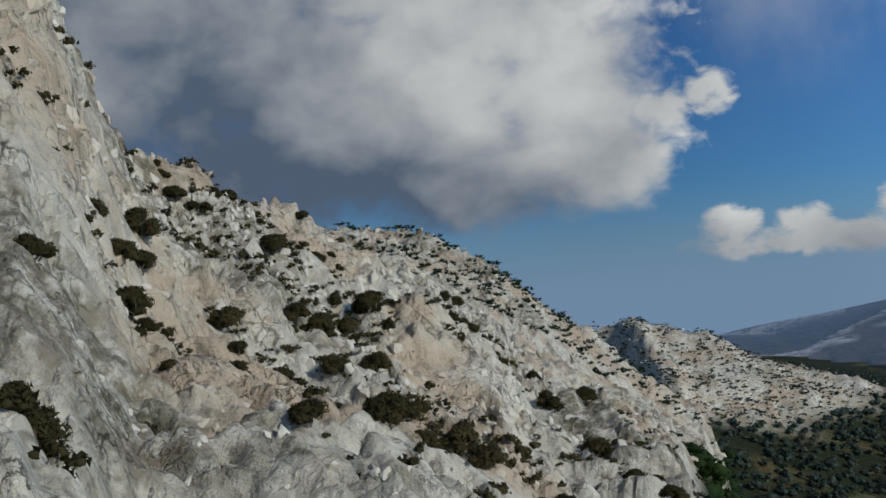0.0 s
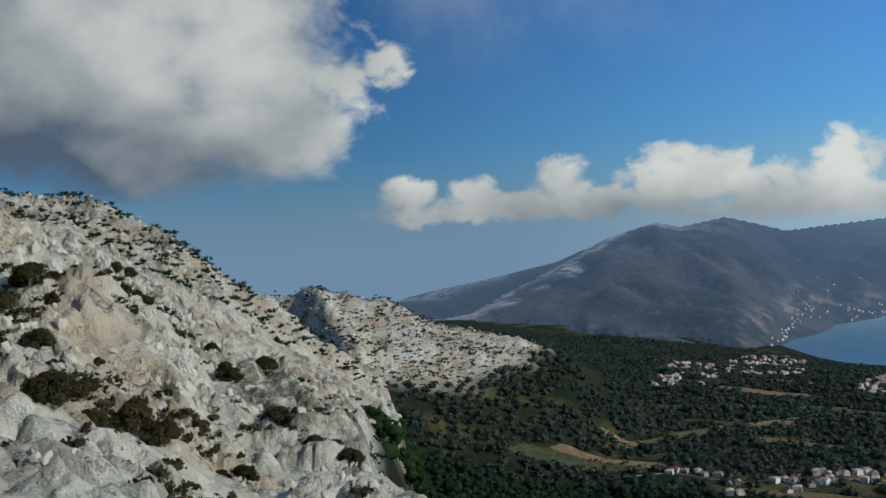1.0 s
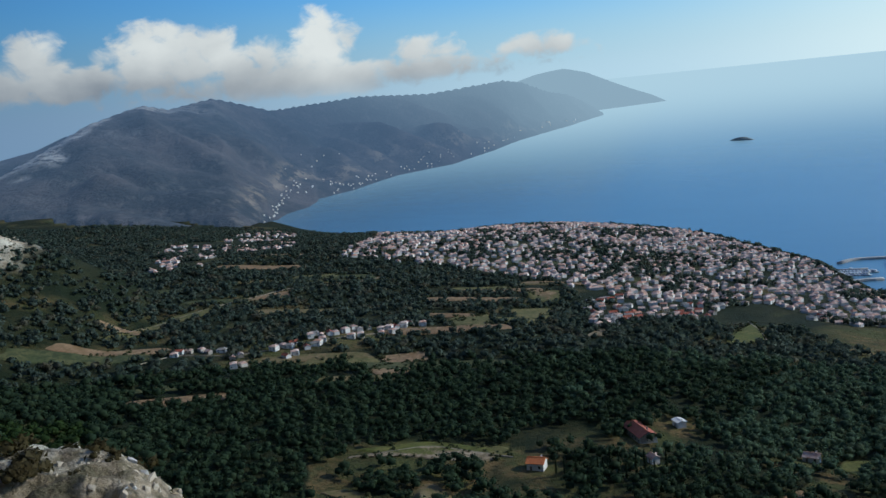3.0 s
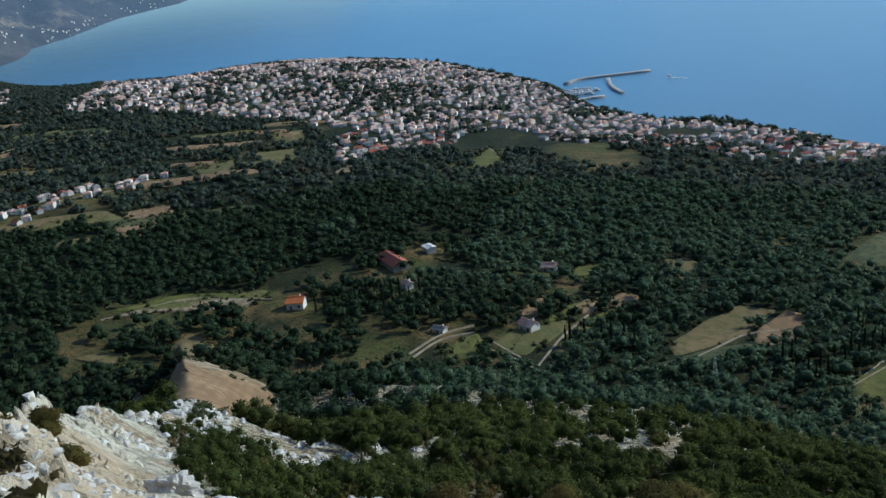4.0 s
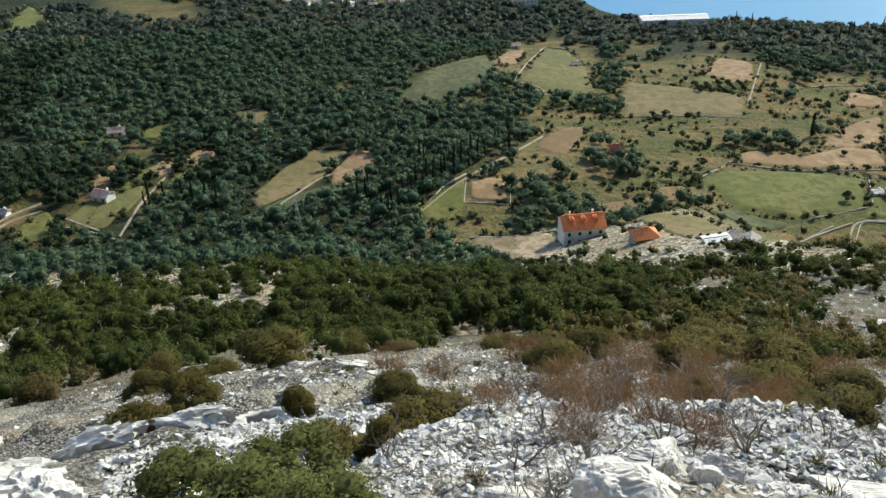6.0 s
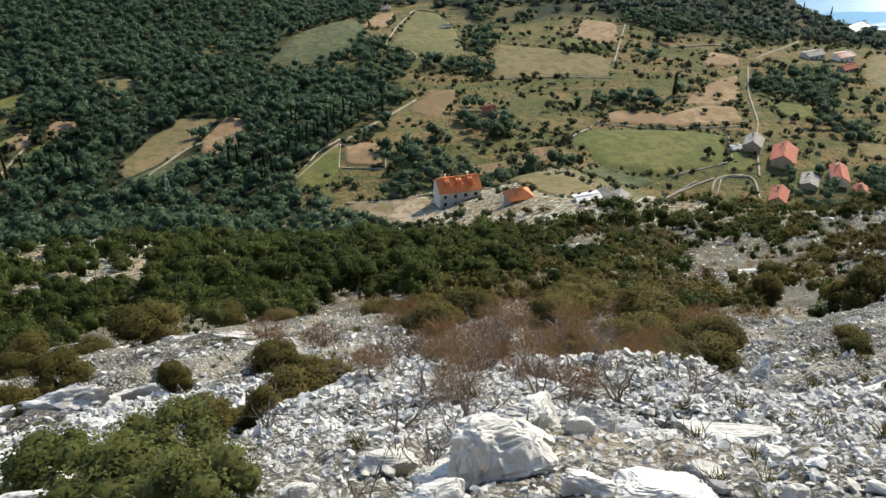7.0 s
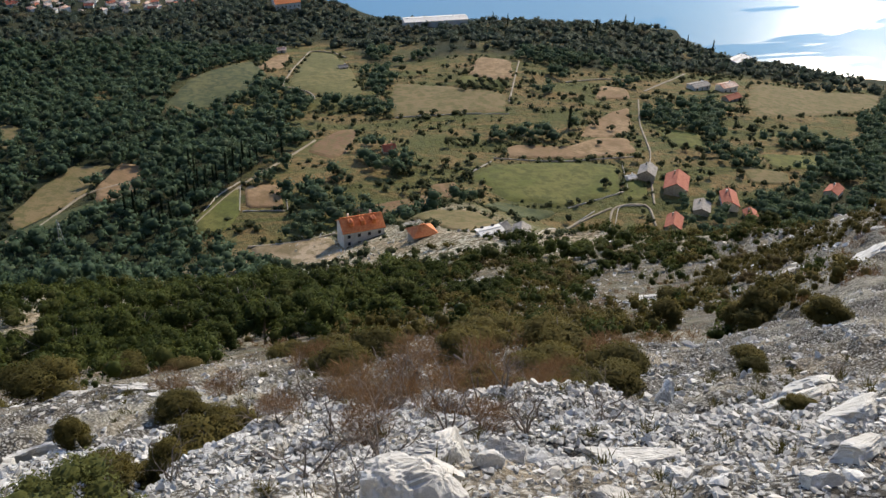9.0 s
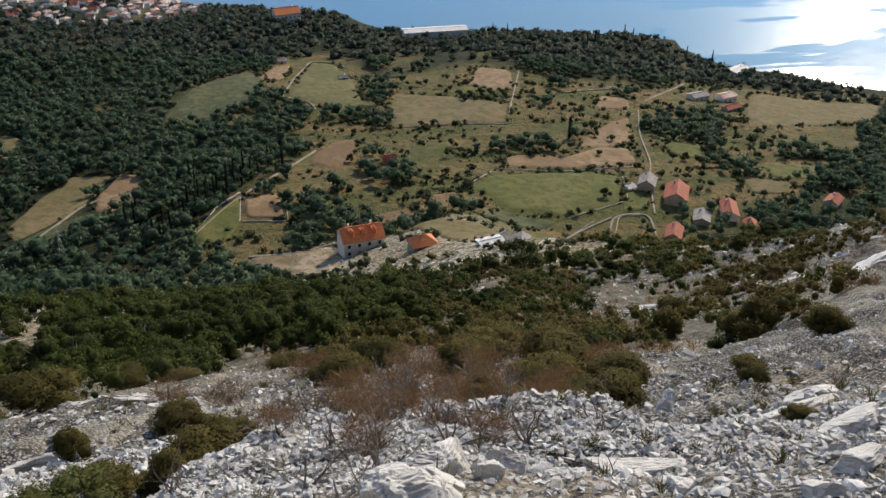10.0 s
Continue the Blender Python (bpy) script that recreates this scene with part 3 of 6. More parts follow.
# terraces and pale clearings low on the flank
worked = np.clip(1 - np.abs(rise_m - 0.13 - 0.12 * value_noise(fx / 300, fy / 300, 61)) / 0.12, 0, 1) * np.clip((az_m - 33) / 4, 0, 1) * np.clip((57 - az_m) / 3, 0, 1)
mountains.data.attributes.new("worked", "FLOAT", "POINT").data.foreach_set("value", worked.astype(np.float32).ravel())
mountains.data.attributes.new("crag", "FLOAT", "POINT").data.foreach_set("value", crag.astype(np.float32).ravel())

for name, r0, r1, n, mat, words in (("water", 300.0, 1900.0, 40, SEA, "calm blue sea with sun glitter"), ("backdrop_sea", 1900.0, 90000.0, 80, FAR_SEA, "open sea fading into a painted glow of haze")):
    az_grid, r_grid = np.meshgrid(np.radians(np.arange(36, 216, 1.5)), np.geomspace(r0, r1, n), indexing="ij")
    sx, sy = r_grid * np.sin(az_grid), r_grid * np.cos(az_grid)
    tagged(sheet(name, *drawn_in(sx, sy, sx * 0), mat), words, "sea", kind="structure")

# ---- more materials ----
import functools

def foliage(name, dark, light, dry=(0.16, 0.11, 0.06), dryness=0.1):
    def shader(t):
        p = place(t)
        island = t.node("ShaderNodeAttribute", p_attribute_name="tone").outputs["Fac"]
        each = t.node("ShaderNodeObjectInfo").outputs["Random"]
        c = t.mix(t.ramp(t.noise(p, 0.12, 3, 0.6), 0.3, 0.7), dark, light)
        c = t.mix(t.math("MULTIPLY", island, 0.35), c, tuple(v * 0.7 for v in dark))
        c = t.mix(t.math("MULTIPLY", each, 0.35), c, light)
        c = t.mix(t.math("MULTIPLY", t.ramp(t.noise(p, 0.06, 2, 0.5), 0.55, 0.7), dryness * 4), c, dry)
        glow = t.node("ShaderNodeBsdfTranslucent", Color=c).outputs[0]
        return t.node("ShaderNodeMixShader", i0=0.35, i1=bsdf(t, c, 0.8, Specular_IOR_Level=0.1), i2=glow).outputs[0]
    return material(name, shader)


def plain(name, a, b, scale=1.0, rough=0.85, relief_=0.3, fine=None):
    """Two tones in patches, with grain and fine relief."""
    def shader(t):
        p = place(t)
        n, g = t.noise(p, scale, 5, 0.65), t.noise(p, scale * 9, 4, 0.6)
        c = t.mix(t.ramp(n, 0.35, 0.65), a, b)
        c = t.mix(t.math("MULTIPLY", t.ramp(g, 0.45, 0.7), 0.5), c, tuple(v * 0.5 for v in a))
        return bsdf(t, c, rough, bump(t, g, relief_, 0.05))
    return material(name, shader)


def rock_shader(t, warm=False):
    p = place(t)
    c, mid, fine = limestone_colour(t, p, warm)
    each = t.node("ShaderNodeObjectInfo").outputs["Random"]
    island = t.node("ShaderNodeAttribute", p_attribute_name="tone").outputs["Fac"]
    c = t.mix(t.ramp(island, 0.45, 1.0, 0.0, 0.6), c, (0.60, 0.56, 0.46) if warm else (0.76, 0.74, 0.70))
    c = t.mix(t.ramp(island, 0.5, 0.0, 0.0, 0.55), c, (0.30, 0.27, 0.21) if warm else (0.27, 0.25, 0.22))
    c = t.mix(t.math("MULTIPLY", each, 0.2), c, (0.40, 0.39, 0.365))
    n1 = t.noise(p, 14.0, 6, 0.7)
    return bsdf(t, c, 0.9, bump(t, t.math("ADD", t.math("MULTIPLY", fine, 0.6), t.math("MULTIPLY", n1, 0.4)), 0.8, 0.05))


ROCK = material("limestone", rock_shader)
# same stone as ROCK, its warm sunlit tone put into the colour
HILL_ROCK = material("sunlit_tint_limestone", functools.partial(rock_shader, warm=True))
PINE = foliage("pine_needles", (0.026, 0.042, 0.011), (0.084, 0.102, 0.025), dryness=0.05)
# lifted and blued beyond its own green: the haze over the plain, as colour
WOOD_FAR = foliage("far_woodland", (0.037, 0.073, 0.044), (0.098, 0.148, 0.084), dryness=0.03)
WOOD_PINE = foliage("dark_pine_wood", (0.016, 0.034, 0.020), (0.042, 0.070, 0.034), dryness=0.01)
WOOD_YOUNG = foliage("young_pine_needles", (0.020, 0.042, 0.011), (0.046, 0.078, 0.022), dryness=0.0)
# dull winter wood, paled and blued: haze is put into its leaf colour
WOOD_BARE_HAZED = foliage("hazed_bare_woodland", (0.040, 0.068, 0.050), (0.092, 0.116, 0.088), dryness=0.1)
MAQUIS = foliage("maquis_leaves", (0.065, 0.060, 0.017), (0.155, 0.125, 0.038), dryness=0.16)
HILLBUSH = foliage("dark_hill_bush", (0.042, 0.040, 0.016), (0.088, 0.072, 0.030), dryness=0.05)
BROWN = foliage("dry_scrub", (0.15, 0.080, 0.042), (0.25, 0.150, 0.075), dryness=0.2)
OLIVE = foliage("olive_leaves", (0.045, 0.06, 0.03), (0.09, 0.105, 0.05), dryness=0.03)
CYPRESS = foliage("cypress_leaves", (0.012, 0.022, 0.012), (0.025, 0.04, 0.018), dryness=0.0)
LEAFY = foliage("light_green_leaves", (0.062, 0.076, 0.020), (0.145, 0.15, 0.048), dryness=0.1)
BARK = plain("bark", (0.11, 0.085, 0.065), (0.20, 0.17, 0.14), 6.0)
TWIG = plain("bare_twigs", (0.15, 0.115, 0.09), (0.27, 0.215, 0.175), 8.0)
PLASTER = plain("white_plaster", (0.70, 0.67, 0.62), (0.82, 0.80, 0.76), 0.4)
STONE_WALL = plain("stone_walling", (0.30, 0.27, 0.23), (0.48, 0.45, 0.40), 1.5, relief_=0.8)
GREY_ROOF = plain("weathered_roof", (0.22, 0.20, 0.18), (0.36, 0.33, 0.30), 0.8)
TILE_ORANGE = plain("new_clay_tiles", (0.68, 0.17, 0.05), (0.80, 0.28, 0.10), 1.2)
TILE_RED = plain("old_clay_tiles", (0.33, 0.075, 0.04), (0.45, 0.14, 0.08), 0.8)
TILE_PALE = plain("faded_clay_tiles", (0.54, 0.27, 0.18), (0.78, 0.62, 0.53), 0.12)
SHADE_GLASS = plain("dark_window_glass", (0.03, 0.035, 0.04), (0.05, 0.055, 0.06), 1.0, rough=0.2)
SHUTTER = plain("painted_joinery", (0.16, 0.12, 0.09), (0.24, 0.19, 0.14), 3.0)
CONCRETE = plain("concrete", (0.36, 0.35, 0.33), (0.52, 0.50, 0.47), 0.6)
WHITE_HULL = plain("white_hull", (0.72, 0.73, 0.74), (0.82, 0.82, 0.82), 1.0, rough=0.4)
TRACK = plain("gravel_track", (0.19, 0.155, 0.11), (0.30, 0.25, 0.18), 0.25)
STEEL = plain("galvanised_steel", (0.30, 0.31, 0.32), (0.42, 0.43, 0.44), 2.0, rough=0.5)
def tilth(name, a, b, c, furrow=0.25):
    """Worked ground: broad tones, weedy patches, fine clods and faint furrows."""
    a, b, c = (tuple(v * 1.2 for v in q) for q in (a, b, c))
    def shader(t):
        p = place(t)
        broad, mid, clod = t.noise(p, 0.035, 4, 0.6, 0.5), t.noise(p, 0.22, 6, 0.7), t.noise(p, 2.2, 4, 0.7)
        col = t.mix(t.ramp(broad, 0.4, 0.6), a, b)
        col = t.mix(t.math("MULTIPLY", t.ramp(mid, 0.43, 0.60), 0.9), col, c)
        rows = t.math("SINE", t.math("MULTIPLY", t.node("ShaderNodeSeparateXYZ", Vector=t.node("ShaderNodeMapping", Vector=p, Rotation=(0, 0, 0.9)).outputs[0]).outputs[0], 2.4))
        col = t.mix(t.math("MULTIPLY", t.math("MULTIPLY_ADD", rows, 0.5, 0.5), furrow), col, tuple(v * 0.6 for v in a))
        col = t.mix(t.math("MULTIPLY", t.ramp(clod, 0.5, 0.7), 0.6), col, tuple(v * 0.5 for v in c))
        return bsdf(t, col, 0.95, bump(t, t.math("ADD", mid, clod), 0.5, 0.3), Specular_IOR_Level=0.2)
    return material(name, shader)


FIELD_MATS = {
    "tan": tilth("ploughed_tan_earth", (0.20, 0.125, 0.07), (0.28, 0.19, 0.11), (0.15, 0.10, 0.05)),
    "red": tilth("red_brown_earth", (0.15, 0.085, 0.048), (0.20, 0.12, 0.07), (0.11, 0.085, 0.035)),
    "olive": tilth("dry_grass", (0.10, 0.096, 0.036), (0.145, 0.122, 0.05), (0.072, 0.074, 0.025), 0.12),
    "dry": tilth("fallow_grass", (0.135, 0.105, 0.05), (0.165, 0.118, 0.06), (0.085, 0.08, 0.028), 0.1),
    "green": tilth("meadow_grass", (0.082, 0.094, 0.022), (0.125, 0.118, 0.036), (0.06, 0.066, 0.018), 0.1),
    "scrub": tilth("overgrown_grass", (0.055, 0.066, 0.026), (0.088, 0.088, 0.036), (0.03, 0.04, 0.017), 0.05),
    "bare": tilth("bare_pale_earth", (0.19, 0.14, 0.085), (0.30, 0.235, 0.165), (0.12, 0.095, 0.05), 0.05),
}
rng = np.random.default_rng(7)


# ---- building blocks ----
def raw(name, tris, mat, smooth=False):
    """A mesh from an array of triangles (n, 3, 3), or (n, 3, 7) where each corner brings a tone and its normal, or (n, 3, 4) with the tone alone."""
    tris = np.asarray(tris, np.float32)
    tris, tone, normals = tris[..., :3], tris[..., 3:4], tris[..., 4:]
    me = bpy.data.meshes.new(name)
    n = len(tris)
    me.vertices.add(n * 3)
    me.vertices.foreach_set("co", tris.ravel())
    me.loops.add(n * 3)
    me.loops.foreach_set("vertex_index", np.arange(n * 3, dtype=np.int32))
    me.polygons.add(n)
    me.polygons.foreach_set("loop_start", np.arange(0, n * 3, 3, dtype=np.int32))
    if tone.size:
        me.attributes.new("tone", "FLOAT", "POINT").data.foreach_set("value", tone.ravel())
    if normals.size:
        me.attributes.new("custom_normal", "FLOAT_VECTOR", "POINT").data.foreach_set("vector", normals.ravel())
    me.update(calc_edges=True)
    me.materials.append(mat)
    return me


def child(ob, parent):
    ob.parent = parent
    return ob


def part(name, data, parent, label=""):
    ob = child(new(name, data), parent)
    return tagged(ob, label) if label else ob


def thing(name, at, turn=0.0, size=1.0, label="", category="", group="", kind=""):
    root = new(name)
    root.empty_display_size = 0.2
    root.matrix_world = pose(*at, 0, 0, turn) @ Matrix.Scale(size, 4)
    return tagged(root, label, category, group, kind)


def solid(points):
    """The hull of a few points, as triangles that face outwards."""
    bm = bmesh.new()
    for p in points:
        bm.verts.new(p)
    bmesh.ops.convex_hull(bm, input=bm.verts)
    bmesh.ops.triangulate(bm, faces=bm.faces)
    tris = np.array([[tuple(v.co) for v in f.verts] for f in bm.faces])
    bm.free()
    n = np.cross(tris[:, 1] - tris[:, 0], tris[:, 2] - tris[:, 0])
    back = np.sum(n * tris.mean(1), 1) < 0
    tris[back] = tris[back][:, ::-1]
    return tris


CORE = solid([(math.cos(a) * c, math.sin(a) * c, z) for z, c, o in ((-0.55, 0.8, 0.0), (0.45, 0.87, 0.6)) for a in (o, o + 1.2566, o + 2.5133, o + 3.7699, o + 5.0265)] + [(0, 0, -0.9), (0, 0, 1)])


def leaves(centres, spread, per, size, seed, slim=1.0, up=0.0, fill=0.55, heart=0.66):
    """Small leaf sprays round each centre: triangles turned every way, thickest near the skin of the clump."""
    g = np.random.default_rng(seed)
    k = len(centres)
    v = g.normal(size=(k, per, 3))
    v /= np.linalg.norm(v, axis=2, keepdims=True)
    v[..., 2] = np.where(v[..., 2] < -0.55, -v[..., 2], v[..., 2])
    mid = np.asarray(centres)[:, None] + v * np.asarray(spread)[:, None] * (fill + (1.05 - fill) * g.random((k, per, 1)))
    e1 = g.normal(size=(k, per, 3)) + v * up + np.array((0, 0, up))
    if slim >= 0.3:
        # broad sprays lie along the skin of the clump, so that it reads as one rounded mass
        n = v + 0.45 * g.normal(size=(k, per, 3))
        n /= np.linalg.norm(n, axis=2, keepdims=True)
        e1 -= n * np.sum(e1 * n, axis=2, keepdims=True) * 0.9
        e2 = np.cross(n, e1)
    else:
        e2 = np.cross(e1, g.normal(size=(k, per, 3)) + 1e-6)
    s = np.asarray(size).reshape(-1, 1, 1) * (0.6 + 0.8 * g.random((k, per, 1)))
    e1 *= s / np.linalg.norm(e1, axis=2, keepdims=True)
    e2 *= s * slim / np.linalg.norm(e2, axis=2, keepdims=True)
    a, b, c = mid - e1 * 0.5 - e2 * 0.35, mid + e1 * 0.5 - e2 * 0.35, mid + e2 * 0.6
    # the sprays of a clump share its rounded shading, as a mass of needles does
    face = np.cross(b - a, c - a)
    face /= np.linalg.norm(face, axis=2, keepdims=True) + 1e-9
    if slim < 0.3:
        out = face
    else:
        out = v / np.maximum(np.asarray(spread)[:, None], 1e-6)
        out = out / np.linalg.norm(out, axis=2, keepdims=True) + 0.25 * g.normal(size=(k, per, 3)) + np.array((0, 0, 0.45))
        out /= np.linalg.norm(out, axis=2, keepdims=True)
    turned = np.sum(face * out, axis=2, keepdims=True) < 0
    b, c = np.where(turned, c, b), np.where(turned, b, c)
    tone = np.broadcast_to(g.random((k, 1, 1)), (k, per, 1)) * 0.7 + 0.3 * g.random((k, per, 1))
    sprays = np.stack([np.concatenate([q, tone, out], -1) for q in (a, b, c)], 2).reshape(-1, 3, 7)
    if slim < 0.3:
        return sprays
    # the dense heart of each clump
    wob = CORE[None] * np.asarray(spread)[:, None, None] * heart * g.uniform(0.85, 1.1, (k, 1, 1, 1))
    hearts = np.concatenate([np.asarray(centres)[:, None, None] + wob, np.broadcast_to(tone[:, :1, None], (*wob.shape[:3], 1)), np.broadcast_to(CORE, wob.shape)], -1)
    return np.concatenate([sprays, hearts.reshape(-1, 3, 7)])


def tube(points, radii, sides=5):
    """A tapered tube along points, as triangles."""
    rings = []
    for i, (p, r) in enumerate(zip(points, radii)):
        d = (Vector(points[min(i + 1, len(points) - 1)]) - Vector(points[max(i - 1, 0)])).normalized()
        a = d.orthogonal().normalized()
        b = d.cross(a)
        rings.append([Vector(p) + (a * math.cos(q) + b * math.sin(q)) * r for q in (2 * math.pi * j / sides for j in range(sides))])
    tris = []
    for r0, r1 in zip(rings, rings[1:]):
        for j in range(sides):
            k = (j + 1) % sides
            tris += [(r0[j], r0[k], r1[k]), (r0[j], r1[k], r1[j])]
    return [[tuple(v) for v in t] for t in tris]


def limbs(g, base, direction, length, radius, depth, out, crook=0.35):
    """Forking limbs that bend and thin out."""
    pts, rad = [Vector(base)], [radius]
    d = Vector(direction).normalized()
    n = 4
    for i in range(n):
        d = (d + Vector(g.normal(size=3)) * crook * 0.45 + Vector((0, 0, 0.08))).normalized()
        pts.append(pts[-1] + d * length / n)
        rad.append(radius * (1 - 0.55 * (i + 1) / n))
    out += tube(pts, rad, 5 if radius > 0.02 else 3)
    if depth:
        for j in range(int(g.integers(2, 4))):
            k = int(g.integers(2, n + 1))
            limbs(g, pts[k], d + Vector(g.normal(size=3)) * 0.75, length * g.uniform(0.5, 0.8), rad[k] * 0.7, depth - 1, out, crook)


def ico(level):
    bm = bmesh.new()
    bmesh.ops.create_icosphere(bm, subdivisions=level, radius=1.0)
    return bm


def rock_mesh(name, scale, seed, level=4, rough=0.16, cuts=9, boxy=0.6):
    """A weathered limestone block: cut by joints into faces, then pitted and fluted."""
    g = np.random.default_rng(seed)
    bm = ico(level)
    co = np.array([v.co[:] for v in bm.verts])
    co = np.sign(co) * np.abs(co) ** boxy * 0.85
    for _ in range(cuts):
        n = g.normal(size=3)
        n /= np.linalg.norm(n)
        lim = g.uniform(0.45, 0.85)
        over = np.maximum(co @ n - lim, 0)
        co -= over[:, None] * n * 0.94
    off = g.uniform(0, 90, 3)
    for v, p in zip(bm.verts, co):
        q = Vector(p) * 1.6 + Vector(off)
        f = noise.fractal(q, 0.8, 2.1, 4) * rough + abs(noise.noise(q * 3.2)) * rough * 0.55
        # rain flutes, and beds that weather out as ledges
        f -= rough * 0.55 * (1 - abs(noise.noise(Vector((q.x * 5.5, q.y * 5.5, q.z * 1.1))))) ** 5
        bed = q.z * 2.3 + 0.9 * noise.noise(q * 0.8)
        f += rough * 0.5 * min(1.0, 1.2 * scale[2] / max(scale[0], scale[1])) ** 2 * (min((bed - math.floor(bed)) * 3.0, 1.0) - 0.6)
        f += 0.06 * rough * noise.noise(q * 15.0)
        v.co = Vector(p) * (1 + f)
        v.co = Vector((v.co.x * scale[0], v.co.y * scale[1], v.co.z * scale[2]))
    me = bpy.data.meshes.new(name)
    bm.to_mesh(me)
    bm.free()
    me.attributes.new("tone", "FLOAT", "POINT").data.foreach_set("value", np.full(len(me.vertices), g.uniform(0.35, 0.7), np.float32))
    me.materials.append(ROCK)
    return me


def stone_tris(seed, n=9, low=0.75):
    """A small angular stone."""
    g = np.random.default_rng(seed)
    p = g.normal(size=(n, 3))
    return solid(p / np.linalg.norm(p, axis=1, keepdims=True) * g.uniform(low, 1.0, (n, 1)))


def scattered(shapes, at, sizes, seed):
    """Copies of small shapes, turned at random, as one array of triangles. sizes: (n, 3)."""
    g = np.random.default_rng(seed)
    pick = g.integers(0, len(shapes), len(at))
    out = []
    for k, s in enumerate(shapes):
        m = np.nonzero(pick == k)[0]
        if not len(m):
            continue
        a, b = g.uniform(0, 6.283, len(m)), g.normal(0, 0.35, len(m))
        ca, sa, cb, sb = np.cos(a), np.sin(a), np.cos(b), np.sin(b)
        rot = np.zeros((len(m), 3, 3))
        rot[:, 0, 0], rot[:, 0, 1], rot[:, 1, 0], rot[:, 1, 1] = ca, -sa * cb, sa, ca * cb
        rot[:, 0, 2], rot[:, 1, 2], rot[:, 2, 1], rot[:, 2, 2] = sa * sb, -ca * sb, sb, cb
        t = s[None] * sizes[m][:, None, None, :]
        t = np.einsum("nij,ntkj->ntki", rot, t) + at[m][:, None, None, :]
        out.append(np.concatenate([t, np.broadcast_to(g.random((len(m), 1, 1, 1)), (*t.shape[:3], 1))], -1))
    return np.concatenate([o.reshape(-1, 3, 4) for o in out])


def box_tris(x0, x1, y0, y1, z0, z1):
    c = [(x, y, z) for x in (x0, x1) for y in (y0, y1) for z in (z0, z1)]
    q = [(0, 1, 3, 2), (4, 6, 7, 5), (0, 4, 5, 1), (2, 3, 7, 6), (0, 2, 6, 4), (1, 5, 7, 3)]
    return [[c[a], c[b], c[e]] for a, b, e, f in q] + [[c[a], c[e], c[f]] for a, b, e, f in q]


def inside(poly, x, y):
    x, y = np.asarray(x, float), np.asarray(y, float)
    hit = np.zeros(x.shape, bool)
    for (ax, ay), (bx, by) in zip(poly, poly[1:] + poly[:1]):
        cross = (ay > y) != (by > y)
        hit ^= cross & (x < (bx - ax) * (y - ay) / ((by - ay) or 1e-9) + ax)
    return hit


def polar_points(n, az0, az1, r0, r1, seed):
    g = np.random.default_rng(seed)
    a = np.radians(g.uniform(az0, az1, n))
    r = np.sqrt(g.uniform(r0 * r0, r1 * r1, n))
    return r * np.sin(a), r * np.cos(a)


def spaced(x, y, gap):
    """Thins points to about one in each square of the gap's width."""
    seen, keep = set(), []
    for i, key in enumerate(zip(np.floor(x / gap).astype(int), np.floor(y / gap).astype(int))):
        if key not in seen:
            seen.add(key)
            keep.append(i)
    return np.array(keep, int)

# ---- fields, tracks and walls on the plain ----
FIELDS = [
    ("olive", [(519, -24), (626, -48), (619, -63), (567, -69), (496, -68), (486, -51), (503, -39)]),
    ("tan", [(567, -10), (614, -25), (617, -35), (568, -28), (552, -15)]),
    ("scrub", [(488, 42), (545, 27), (597, -10), (550, -18), (500, -4), (466, 28)]),
    ("tan", [(539, -133), (586, -154), (567, -172), (518, -159), (511, -147)]),
    ("green", [(536, -130), (510, -155), (491, -146), (512, -123)]),
    ("dry", [(478, -76), (528, -86), (511, -120), (486, -148), (453, -137), (452, -100), (451, -73)]),
    ("red", [(397, -25), (415, -32), (434, -45), (437, -55), (399, -47), (384, -37)]),
]
FIELDS += [
    ("tan", [(384, -113), (403, -120), (398, -151), (413, -174), (412, -190), (387, -184), (380, -149)]),
    ("tan", [(412, -160), (433, -174), (458, -197), (468, -212), (423, -195), (410, -180)]),
    ("green", [(363, -93), (377, -105), (378, -142), (372, -168), (339, -157), (325, -124), (335, -100)]),
    ("scrub", [(333, -98), (323, -122), (306, -100), (318, -86)]),
    ("red", [(353, -73), (356, -86), (334, -82), (335, -71)]),
    ("tan", [(356, 3), (355, -12), (335, -12), (330, -11), (332, 3)]),
    ("green", [(320, 25), (339, 16), (357, 4), (330, 4), (313, 10), (312, 20)]),
    ("red", [(325, -30), (336, -56), (344, -72), (313, -76), (321, -54)]),
]
FIELDS += [
    ("dry", [(302, -48), (298, -81), (278, -86), (255, -72), (282, -55)]),
    ("bare", [(299, 5), (301, -17), (303, -27), (273, -30), (260, -18), (278, -4)]),
    ("dry", [(336, 92), (367, 85), (397, 74), (396, 56), (374, 60), (352, 68), (334, 80), (325, 86)]),
    ("tan", [(396, 54), (394, 46), (374, 41), (358, 45), (350, 60), (366, 62)]),
    ("scrub", [(346, 47), (334, 66), (320, 80), (313, 92), (336, 78), (352, 62)]),
    ("tan", [(481, -195), (512, -211), (508, -227), (483, -220)]),
    ("green", [(386, -245), (382, -280), (362, -265), (363, -241)]),
    ("dry", [(370, -224), (358, -246), (343, -238), (345, -220)]),
]
